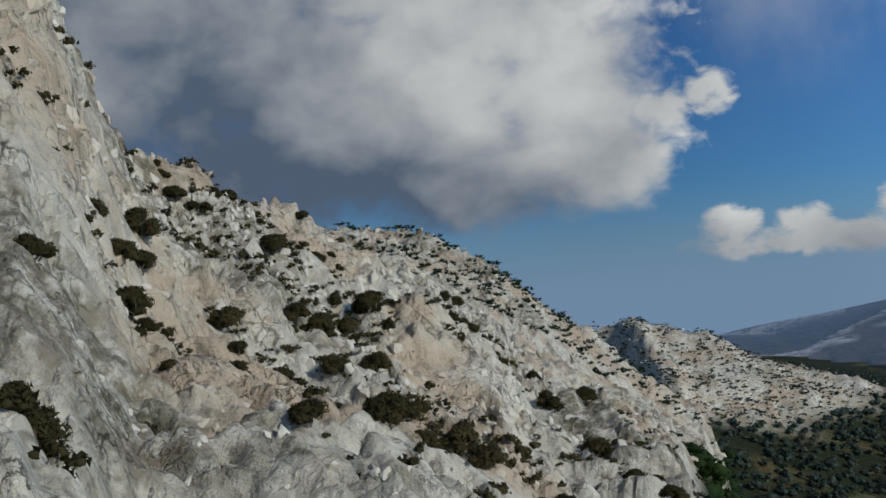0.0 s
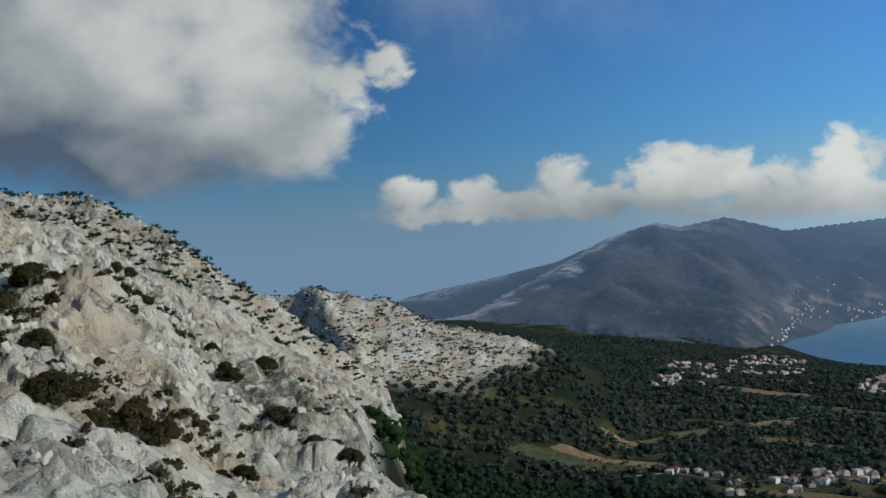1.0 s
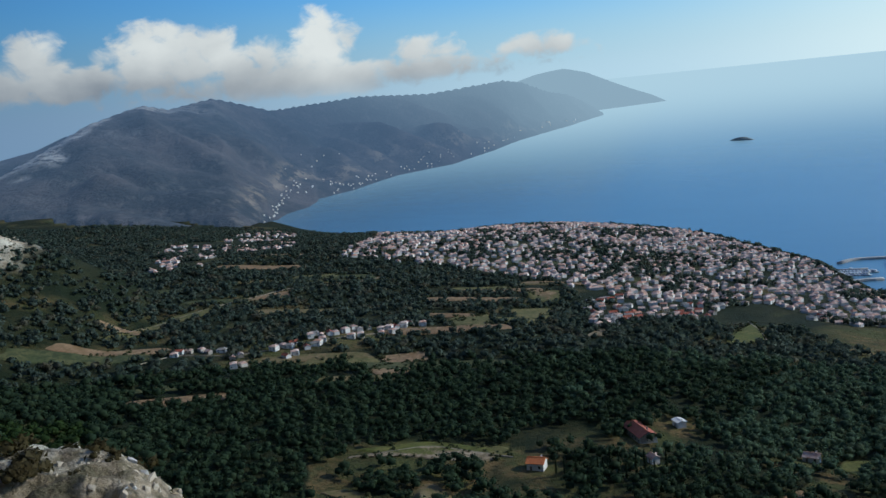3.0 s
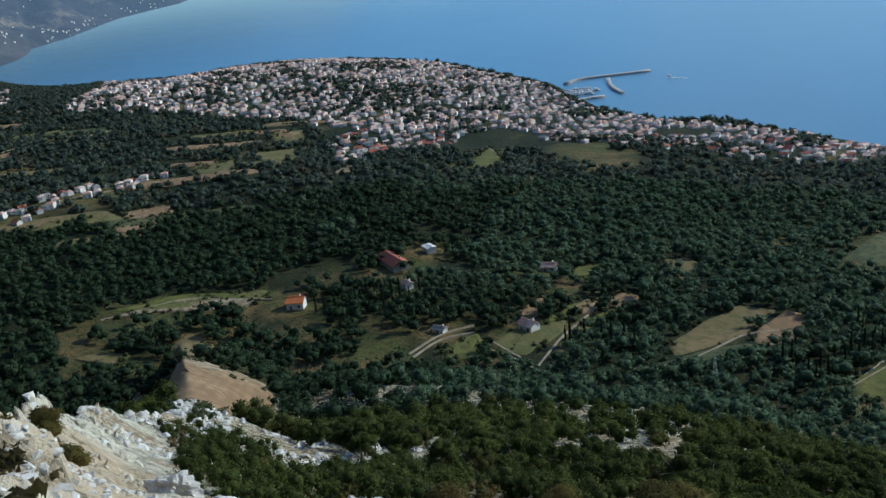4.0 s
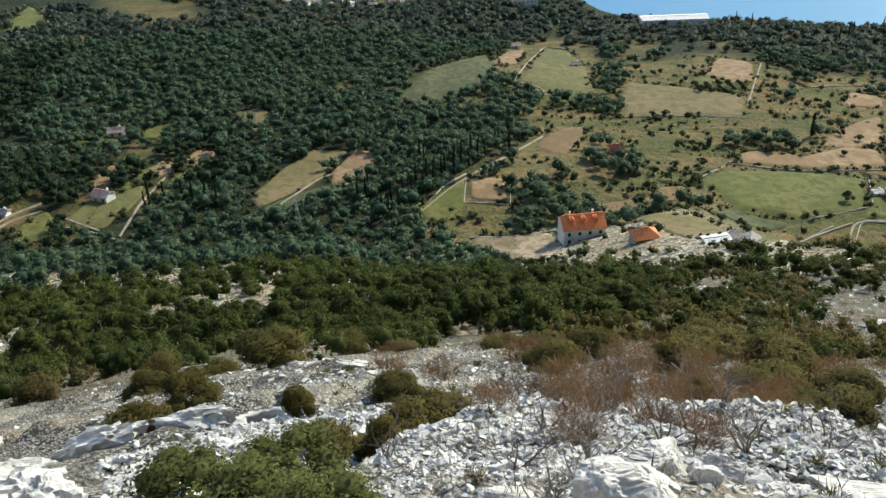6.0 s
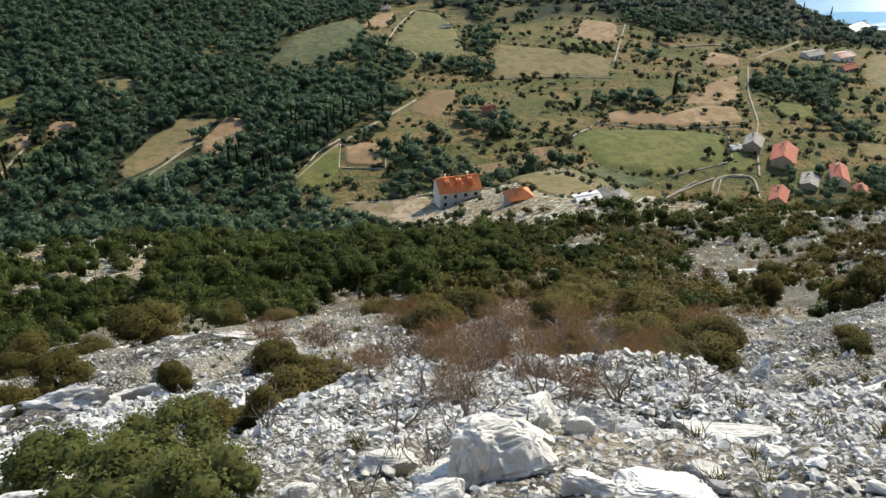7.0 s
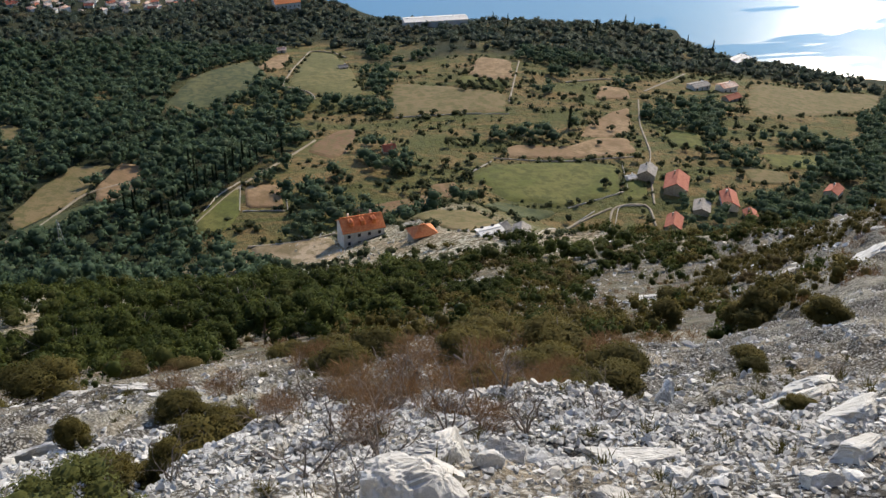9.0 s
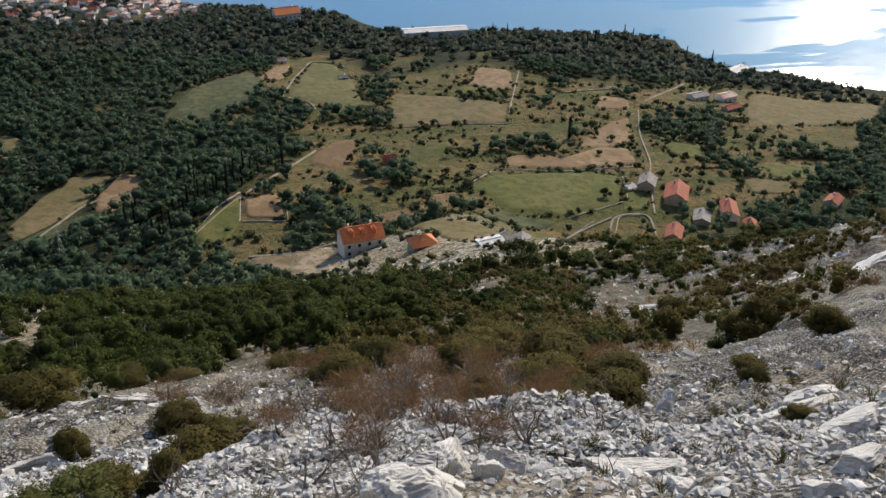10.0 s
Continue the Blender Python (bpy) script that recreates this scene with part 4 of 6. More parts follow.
FIELDS += [
    ("dry", [(473, -283), (536, -326), (527, -367), (520, -414), (472, -378), (456, -325), (445, -278)]),
    ("green", [(434, -209), (417, -230), (386, -221), (400, -204)]),
    ("green", [(352, -161), (353, -172), (329, -163), (328, -150)]),
    ("tan", [(262, -99), (314, -133), (303, -133), (242, -95)]),
    ("bare", [(229, 266), (226, 240), (228, 214), (230, 198), (214, 190), (203, 215), (207, 250)]),
    ("tan", [(263, 512), (311, 475), (321, 460), (286, 466), (254, 496)]),
    ("tan", [(425, 471), (463, 458), (429, 436)]),
    ("green", [(280, 338), (320, 318), (332, 278), (306, 298)]),
    ("bare", [(546, 386), (597, 399), (575, 378)]),
    ("green", [(597, 304), (717, 335), (626, 282)]),
    ("tan", [(687, 541), (699, 508), (658, 497)]),
]
FIELDS += [
    ("olive", [(315, 644), (405, 687), (386, 657), (318, 642)]),
    ("tan", [(488, 700), (548, 705), (530, 684), (482, 688)]),
    ("olive", [(402, 691), (451, 691), (437, 671), (392, 671)]),
    ("tan", [(400, 450), (443, 443), (409, 418), (392, 434)]),
    ("olive", [(531, 497), (583, 497), (535, 458), (517, 476)]),
    ("olive", [(608, 501), (645, 481), (599, 448), (579, 466)]),
    ("olive", [(317, 311), (336, 281), (325, 275), (308, 296)]),
    ("tan", [(421, 464), (463, 458), (447, 438), (417, 439)]),
    ("olive", [(679, 538), (710, 516), (665, 487), (650, 507)]),
    ("tan", [(233, 268), (223, 238), (206, 204), (227, 212), (227, 195), (194, 169), (114, 120)]),
    ("green", [(301, 174), (324, 166), (310, 156), (295, 165)]),
    ("olive", [(312, 157), (328, 154), (343, 146), (329, 137), (307, 137), (305, 145)]),
    ("tan", [(344, 160), (371, 157), (368, 148), (342, 150)]),
    ("green", [(340, 146), (366, 142), (380, 132), (345, 138)]),
    ("tan", [(372, 128), (392, 126), (390, 112), (370, 118)]),
    ("green", [(424, 159), (432, 145), (403, 143), (408, 156)]),
]
FIELDS += [
    ("bare", [(275, 329), (314, 314), (326, 274), (313, 277), (290, 320)]),
    ("dry", [(265, 284), (283, 287), (282, 272), (264, 250), (214, 220)]),
    ("dry", [(239, 311), (251, 304), (255, 290), (243, 290)]),
    ("green", [(293, 168), (311, 172), (312, 162), (298, 153)]),
    ("olive", [(311, 147), (333, 149), (352, 136), (336, 133), (318, 135)]),
    ("tan", [(357, 140), (378, 137), (374, 128), (358, 128)]),
    ("green", [(330, 128), (358, 128), (379, 119), (364, 115), (341, 120)]),
    ("dry", [(448, 122), (455, 109), (440, 97), (409, 101)]),
]
# fallow terraces that run along the plain towards the far bay
terrace_rng = np.random.default_rng(19)
for _ in range(30):
    a_, r_ = radians(terrace_rng.uniform(24, 56)), terrace_rng.uniform(560, 1150)
    cx_, cy_ = r_ * math.sin(a_), r_ * math.cos(a_)
    half, deep, skew = terrace_rng.uniform(22, 60), terrace_rng.uniform(6, 12), terrace_rng.uniform(-8, 8)
    ux, uy, vx, vy = math.cos(a_), -math.sin(a_), math.sin(a_), math.cos(a_)
    FIELDS.append((("tan", "scrub", "olive", "dry")[int(terrace_rng.integers(0, 4))], [(cx_ + ux * h_ + vx * d_, cy_ + uy * h_ + vy * d_) for h_, d_ in ((-half, -deep), (half, -deep + skew), (half * 0.9, deep + skew), (-half * 0.8, deep))]))
FIELD_WORDS = {"tan": "ploughed tan field among olive trees", "red": "small field of bare red-brown earth", "olive": "dry olive-green hay field on the plain",
               "green": "green meadow on the coastal plain", "bare": "bare pale building ground with rubble", "dry": "fallow field of short brown grass", "scrub": "overgrown field with dull green scrub"}


def field_patch(kind, poly):
    """A patch of ground that follows the lie of the land, with a worn, uneven edge."""
    p = [Vector(q) for q in poly]
    for _ in range(2):
        p = [a.lerp(b, f) for a, b in zip(p, p[1:] + p[:1]) for f in (0.1, 0.9)]
    edge = []
    for a, b in zip(p, p[1:] + p[:1]):
        n = max(1, int((b - a).length / 3.0))
        edge += [a.lerp(b, i / n) for i in range(n)]
    c = sum(edge, Vector((0, 0))) / len(edge)
    e = np.array(edge) - np.array(c)
    e *= (1 + 0.10 * (value_noise(np.array(edge)[:, 0] / 6, np.array(edge)[:, 1] / 6, 5) - 0.5))[:, None]
    rings = np.linspace(0.0, 1.0, 9)
    x = c.x + e[:, None, 0] * rings
    y = c.y + e[:, None, 1] * rings
    z = land(x, y)[0] + 0.5
    z[:, -1] -= 1.2
    ob = sheet("field", x, y, z, FIELD_MATS[kind], closed=True)
    return tagged(ob, FIELD_WORDS[kind], "field", "fields", "structure")


for kind, poly in FIELDS:
    field_patch(kind, poly)

TRACKS = [
    [(519, -23), (567, -33), (626, -48), (619, -63), (600, -69)], [(519, -23), (507, -38), (491, -39)], [(308, 96), (322, 80), (341, 73), (362, 65), (371, 46)], [(336, 68), (347, 57), (365, 44)],
    [(482, -223), (433, -203), (387, -189), (364, -178), (326, -164)], [(227, -75), (305, -115), (320, -137), (324, -144)], [(299, -133), (326, -145), (327, -162), (306, -156)],
    [(318, 23), (345, 10), (365, -2), (385, -15), (417, -32)], [(562, -175), (512, -157), (473, -143)], [(298, 3), (298, -17), (306, -30), (286, -44)], [(515, -190), (526, -216), (528, -237)],
]
TRACKS += [
    [(292, 180), (312, 178), (322, 167)], [(308, 154), (305, 144), (296, 130)], [(299, 130), (329, 132), (358, 130)], [(275, 329), (313, 313), (325, 272)],
    [(501, -235), (534, -269), (554, -287)], [(294, 183), (316, 180), (330, 169)], [(316, 157), (303, 137)], [(715, 339), (658, 301), (629, 284)],
    [(352, 661), (404, 680), (473, 697), (549, 710), (597, 696), (662, 694)], [(301, 577), (342, 579), (367, 547), (407, 531), (447, 519), (507, 497)],
]


def along(points, gap):
    out = []
    for a, b in zip(points, points[1:]):
        a, b = Vector(a), Vector(b)
        n = max(1, int((b - a).length / gap))
        out += [a.lerp(b, i / n) for i in range(n)]
    out.append(Vector(points[-1]))
    for _ in range(3):
        out = [out[0]] + [(a + b * 2 + c) / 4 for a, b, c in zip(out, out[1:], out[2:])] + [out[-1]]
    return out


def strip(points, width, lift, gap=4.0):
    c = along(points, gap)
    xs, ys = [], []
    for i, p in enumerate(c):
        d = (c[min(i + 1, len(c) - 1)] - c[max(i - 1, 0)]).normalized()
        s = Vector((d.y, -d.x))
        w_ = width * (0.85 + 0.3 * noise.noise((p.x * 0.1, p.y * 0.1, 0)))
        row = [p + s * w_ * k for k in (-0.6, -0.5, 0, 0.5, 0.6)]
        xs.append([q.x for q in row])
        ys.append([q.y for q in row])
    x, y = np.array(xs), np.array(ys)
    z = land(x, y)[0] + lift
    z[:, 0] -= 1.5
    z[:, -1] -= 1.5
    return x, y, z


for pts in TRACKS:
    tagged(sheet("track", *strip(pts, 0.95, 0.55), TRACK), "pale gravel track across the plain", "track", "tracks", "structure")

WALLS = [[(240, -80), (300, -110), (322, -136)], [(301, -136), (326, -148), (325, -160)], [(384, -110), (377, -140), (382, -182)], [(363, -92), (380, -108)], [(322, 22), (347, 13), (360, 4)], [(356, 4), (330, 5)], [(330, 4), (328, -12)], [(328, -13), (356, -14)], [(452, -72), (453, -100), (452, -137)], [(372, -168), (340, -158), (326, -126)]]
for pts in WALLS:
    x, y, z = strip(pts, 0.30, 0.5, 2.0)
    z += 0.5 * (value_noise(x / 1.7, y / 1.7, 39) - 0.5)
    z[:, [0, -1]] -= 1.2
    tagged(sheet("stone_wall", x, y, z, STONE_WALL), "low dry-stone field wall of grey limestone", "wall", "field walls")


# ---- houses ----
def wall_tris(wd, ln, h, rise, hip):
    """Four walls from below the ground to the eaves, with gables unless the roof is hipped."""
    t = box_tris(-wd / 2, wd / 2, -ln / 2, ln / 2, -3.0, h)
    if not hip:
        for s in (-1, 1):
            t.append([(-wd / 2, s * ln / 2, h), (wd / 2, s * ln / 2, h), (0, s * ln / 2, h + rise)])
    return t


def roof_tris(wd, ln, h, rise, hip, eave=0.45):
    """Two thick slopes, or four on a hipped roof, with overhanging eaves."""
    a, b, th = wd / 2 + eave, ln / 2 + eave, 0.22
    lo = h - rise * eave / (wd / 2)
    r = ln / 2 - wd / 2 * 0.9 if hip else b
    top = h + rise
    ridge = [(0, -r, top), (0, r, top)]
    c = [(-a, -b, lo), (a, -b, lo), (a, b, lo), (-a, b, lo)]
    quads = [(c[1], c[2], ridge[1], ridge[0]), (c[3], c[0], ridge[0], ridge[1])]
    ends = [(c[0], c[1], ridge[0]), (c[2], c[3], ridge[1])]
    t = []
    for q in quads:
        t += [[q[0], q[1], q[2]], [q[0], q[2], q[3]]]
    if hip:
        t += [list(e) for e in ends]
    up = [[(x, y, z + th) for x, y, z in f] for f in t]
    rim = []
    border = [c[0], c[1], c[2], c[3]] if hip else [c[0], ridge[0], c[1], c[2], ridge[1], c[3]]
    for p, q in zip(border, border[1:] + border[:1]):
        p2, q2 = (p[0], p[1], p[2] + th), (q[0], q[1], q[2] + th)
        rim += [[p, q, q2], [p, q2, p2]]
    return up + [f[::-1] for f in t] + rim


def house(name, x, y, turn, wd, ln, h, rise, wall_mat, roof_mat, label, hip=False, windows=True, chimneys=1, group="houses", dormers=0, z=None):
    at = (x, y, (ground_z(x, y) if z is None else z) - 0.1)
    root = thing(name, at, turn, 1.0, label, "house", group)
    part("wall", raw("wall", wall_tris(wd, ln, h, rise, hip), wall_mat), root)
    roof = part("roof", raw("roof", roof_tris(wd, ln, h, rise, hip), roof_mat), root)
    part("ridge_tiles", raw("ridge_tiles", box_tris(-0.16, 0.16, -ln / 2 + (wd / 2 if hip else 0), ln / 2 - (wd / 2 if hip else 0), h + rise + 0.12, h + rise + 0.38), roof_mat), roof)
    for k in range(chimneys):
        cy = -ln * 0.3 + k * ln * 0.55
        part("chimney", raw("chimney", box_tris(wd * 0.12, wd * 0.12 + 0.6, cy, cy + 0.6, h + rise * 0.4, h + rise + 0.8), wall_mat), roof)
    for k in range(dormers):
        cy = -ln * 0.32 + k * ln * 0.28
        d = raw("dormer", box_tris(-wd * 0.36, -wd * 0.05, cy, cy + 1.3, h + rise * 0.3, h + rise * 0.98) +
                [[(-wd * 0.40, cy - 0.2, h + rise * 0.95), (-wd * 0.02, cy - 0.2, h + rise * 0.95), (-wd * 0.2, cy + 0.65, h + rise * 1.3)]], roof_mat)
        part("dormer", d, roof)
    if windows:
        floors = max(1, int(h / 2.7))
        for side in (-1, 1):
            n = max(1, int(ln / 3.2))
            for fl in range(floors):
                for k in range(n):
                    cy = -ln / 2 + (k + 0.5) * ln / n
                    zc = 1.0 + fl * 2.8
                    if fl == 0 and side == -1 and k == n // 2:
                        part("door", raw("door", box_tris(side * wd / 2 - 0.04, side * wd / 2 + 0.04, cy - 0.5, cy + 0.5, 0.0, 2.1), SHUTTER), root)
                        continue
                    win = part("window", raw("window", box_tris(side * wd / 2 - 0.06, side * wd / 2 + 0.06, cy - 0.55, cy + 0.55, zc - 0.05, zc + 1.3), SHUTTER), root)
                    part("pane", raw("pane", box_tris(side * wd / 2 - 0.08, side * wd / 2 + 0.08, cy - 0.43, cy + 0.43, zc + 0.07, zc + 1.18), SHADE_GLASS), win)
    return root


W_, S_, O_, R_, P_, G_ = PLASTER, STONE_WALL, TILE_ORANGE, TILE_RED, TILE_PALE, GREY_ROOF
HOUSES = [
    ("house", 290, -36, 8, 9.5, 14.5, 6.2, 3.0, W_, O_, "two-storey pale house with bright orange tiled roof and dormers", False, 2, 3),
    ("shed", 250, -50, 10, 6.0, 7.5, 2.3, 2.0, S_, O_, "small stone shed with steep orange tiled roof", True, 0, 0),
    ("ruin", 256, -76, 35, 5.0, 7.0, 2.6, 1.8, S_, G_, "grey stone outbuilding with a weathered roof", False, 0, 0),
    ("ruin", 251, -82, 70, 5.0, 6.5, 2.6, 1.4, W_, G_, "pale stone outbuilding with a broken grey roof", False, 0, 0),
    ("flat_roofed_shed", 231, -66, 12, 3.5, 7.0, 2.0, 0.3, W_, W_, "low white flat-roofed shed beside the track", False, 0, 0),
    ("house", 340, -180, 62, 9.5, 14.0, 5.4, 2.8, S_, R_, "stone farmhouse with a red tiled roof", False, 1, 0),
    ("house", 353, -172, 60, 7.0, 9.0, 5.6, 2.2, S_, G_, "tall grey stone house with a weathered roof", False, 1, 0),
]
for k, (name, x, y, turn, wd, ln, h, rise, wm, rm, words, hip, nch, dorm) in enumerate(HOUSES):
    h *= 1.0 if k < 2 else 0.72
    house(name, x, y, turn, wd, ln, h, rise, wm, rm, words, hip, True, nch, "houses at the foot of the slope", dorm)
MORE_HOUSES = [
    (324, -197, 70, 7.5, 15.0, 4.2, 1.8, W_, R_, "long white farmhouse with a red tiled roof"), (305, -163, 60, 7.0, 12.0, 3.6, 1.9, S_, R_, "low stone house with a dark red tiled roof"),
    (319, -182, 62, 7.5, 11.0, 3.2, 1.2, S_, G_, "stone barn with a pale slab roof"), (310, -200, 75, 6.0, 10.0, 3.0, 1.4, S_, R_, "low stone barn with a rusty red roof"),
    (509, -293, 15, 9.0, 13.0, 5.0, 1.2, W_, P_, "white house at the edge of the wood"), (511, -275, 15, 9.0, 14.0, 4.0, 1.0, W_, G_, "long grey-roofed farm building"),
    (484, -283, 20, 7.0, 12.0, 3.0, 1.5, S_, R_, "low red-roofed farm building"), (393, -63, 5, 5.5, 6.5, 3.0, 1.8, S_, R_, "small red-roofed hut hidden among trees"),
    (352, -164, 10, 3.6, 4.5, 2.4, 0.6, W_, W_, "small white hut in a garden"), (333, -253, 40, 7.0, 10.0, 3.2, 1.6, W_, R_, "white cottage with a red tiled roof"),
]
for x, y, turn, wd, ln, h, rise, wm, rm, words in MORE_HOUSES:
    house("house", x, y, turn, wd * 0.85, ln * 0.85, h * 0.75, rise, wm, rm, words, group="houses at the foot of the slope")
WOOD_HOUSES = [
    (385, 241, -35, 9.0, 20.0, 4.0, 2.2, S_, R_, "long stone house with a red roof behind cypresses"), (411, 234, -35, 6.0, 8.0, 4.5, 0.6, W_, W_, "white flat-roofed house in the wood"),
    (322, 256, 20, 8.0, 10.0, 5.0, 2.2, W_, O_, "white house with an orange tiled roof"), (358, 218, -30, 5.0, 6.0, 4.5, 1.6, W_, P_, "small white house among cypresses"),
    (333, 147, -20, 7.0, 9.0, 4.4, 2.2, W_, P_, "pale house on a terraced slope"), (318, 181, -10, 4.5, 7.0, 2.8, 1.0, W_, G_, "small pale barn by a track"),
    (412, 168, 10, 6.0, 9.0, 4.0, 1.8, W_, P_, "pale house in a clearing"), (622, -29, 0, 5.0, 7.0, 3.5, 1.2, W_, P_, "white hut beside a hay field"),
    (565, -63, 10, 4.5, 7.0, 2.5, 1.0, W_, G_, "low white hut at a field's edge"), (608, -356, 30, 9.0, 18.0, 4.0, 0.5, W_, W_, "white flat-roofed building by the shore"),
    (721, -154, 0, 12.0, 50.0, 7.0, 1.0, W_, W_, "long white hotel above the shore"), (764, -42, 10, 14.0, 20.0, 8.0, 3.5, W_, O_, "large white house with an orange roof"),
]
for x, y, turn, wd, ln, h, rise, wm, rm, words in WOOD_HOUSES:
    k = 0.78 if ln < 12 else 1.0
    house("house", x, y, turn, wd * k, ln * k, h * k * 0.9, rise * k, wm, rm, words, group="houses in the wood", windows=ln < 40)

# village along the road, the town on its cape, and the hamlet at the head of the bay
MODELS = []
for k, (wd, ln, h, rise, wm, rm, hip, words) in enumerate((
        (8.5, 10.5, 5.8, 2.2, W_, P_, True, "white plastered town house with a faded hipped roof"), (8.0, 12.0, 5.6, 2.4, W_, R_, False, "white plastered town house with a red tiled roof"),
        (9.5, 11.0, 8.2, 2.0, W_, P_, True, "tall white apartment house with a faded roof"), (7.5, 9.5, 5.4, 2.2, S_, P_, False, "stone town house with a faded tiled roof"),
        (9.0, 13.0, 6.0, 2.0, W_, G_, True, "white plastered house with a grey roof"))):
    MODELS.append((house("house", 0, 0, 0, wd, ln, h, rise, wm, rm, words, hip, False, 1, "town houses", z=-400.0), wd, ln, h))
    root = MODELS[-1][0]
    for side in (-1, 1):
        for q in (-0.28, 0.28):
            for sill in (1.0, 3.8):
                part("window", raw("window", box_tris(side * wd / 2 - 0.1, side * wd / 2 + 0.1, ln * q - 0.8, ln * q + 0.8, sill, sill + 1.3), SHADE_GLASS), root)
VILLAGE = [(427, 537), (433, 532), (445, 530), (454, 529), (446, 514), (464, 525), (470, 508), (478, 517), (490, 513), (500, 514), (511, 505), (340, 577), (352, 577), (360, 566), (361, 539), (348, 520), (392, 534), (402, 530), (385, 512), (408, 518), (419, 519)]
TOWN = [(694, 806), (860, 925), (1120, 1180), (1240, 1130), (1340, 1000), (1355, 900), (1310, 700), (1190, 535), (1140, 455), (1010, 350), (940, 250), (900, 100), (862, 25), (800, 20), (745, 60), (735, 120), (715, 160), (650, 190), (640, 215), (690, 290), (640, 340), (653, 397), (575, 390), (663, 459), (750, 543), (749, 620), (750, 706)]
HAMLET = [(640, 1100), (800, 1290), (1000, 1420), (1180, 1520), (1100, 1380), (768, 968), (609, 883), (540, 879), (499, 873)]
sites = [(x + k * rng.uniform(6, 9), y + k * rng.uniform(-4, 4), int(rng.integers(0, 5)), float(rng.uniform(-50, 60))) for k in (0, 1) for x, y in VILLAGE]
tx, ty = rng.uniform(550, 1380, 19000), rng.uniform(10, 1200, 19000)
ok = inside(TOWN, tx, ty) & (inland(tx, ty) > 14)
thin = value_noise(tx / 70, ty / 70, 91) + 0.35 * (np.hypot(tx, ty) > 900)
ok &= thin > 0.43
tx, ty = tx[ok], ty[ok]
keep = spaced(tx, ty, 12.5)
town_x, town_y = tx[keep], ty[keep]
hx, hy = rng.uniform(480, 1200, 4500), rng.uniform(860, 1540, 4500)
ok = inside(HAMLET, hx, hy) & (value_noise(hx / 60, hy / 60, 92) > 0.44)
keep = spaced(hx[ok], hy[ok], 17.0)
ham_x, ham_y = hx[ok][keep], hy[ok][keep]
order = np.argsort(np.hypot(town_x, town_y))
sites += [(town_x[i], town_y[i], int(rng.integers(0, 5)), float(rng.uniform(-70, 80))) for i in order]
sites += [(x, y, int(rng.integers(0, 2)), float(rng.uniform(-70, 80))) for x, y in zip(ham_x, ham_y)]
site_z = land(np.array([s[0] for s in sites]), np.array([s[1] for s in sites]))[0]
rest = []
for i, ((x, y, k, turn), z) in enumerate(zip(sites, site_z)):
    if i < 290:
        copy_thing(MODELS[k][0], pose(x, y, z, 0, 0, turn) @ Matrix.Diagonal((0.56, 0.56, 0.44, 1) if i >= 2 * len(VILLAGE) else (0.5, 0.5, 0.42, 1)))
    else:
        rest.append((x, y, z, k, turn))
for name, want, mat in (("far_house_walls", "wall", PLASTER), ("far_house_roofs", "roof", TILE_PALE)):
    tris = []
    for x, y, z, k, turn in rest:
        wd, ln, h = MODELS[k][1:]
        t = 0.56 * np.array(wall_tris(wd, ln, h * 0.72, 2.4, True) if want == "wall" else roof_tris(wd, ln, h * 0.72, 2.4, True))
        c, s = math.cos(radians(turn)), math.sin(radians(turn))
        tris.append(np.stack([t[..., 0] * c - t[..., 1] * s + x, t[..., 0] * s + t[..., 1] * c + y, t[..., 2] + z], -1))
    tagged(new(name, raw(name, np.concatenate(tris), mat)), "white houses with faded roofs crowding the far shore", "houses", kind="stuff")
for root, *_ in MODELS:
    for o in (*root.children_recursive, root):
        bpy.data.objects.remove(o)

# hamlets on the far side of the bay
g = np.random.default_rng(21)
tris = []
for az_c, up, n, spread in ((37.3, 40, 34, 0.35), (38.5, 80, 30, 0.6), (42.0, 60, 44, 1.1), (46.0, 70, 40, 1.6), (50.0, 90, 24, 1.2), (40.0, 260, 16, 1.0), (54.0, 140, 12, 0.9), (33.5, 60, 14, 0.8)):
    a = az_c + g.normal(0, spread, n)
    r = np.interp(a, RANGE_FOOT[0], RANGE_FOOT[1]) + up * g.uniform(0.2, 2.0, n)
    a = np.radians(a)
    x, y = r * np.sin(a), r * np.cos(a)
    z = land(x, y)[0]
    good = (z > 1) & (g.random(n) < 0.6)
    s = np.full((n, 1, 1, 3), 1.0) * g.uniform(0.7, 1.2, (n, 1, 1, 1))
    b = np.array(box_tris(-6, 6, -5, 5, -6, 7))[None] * s
    p = np.stack(drawn_in(x, y, z), -1)
    tris.append((b * 0.3 + p[:, None, None])[good].reshape(-1, 3, 3))
tagged(new("far_hamlet", raw("far_hamlet", np.concatenate(tris), PLASTER)), "tiny white houses along the opposite shore", "houses", kind="stuff")

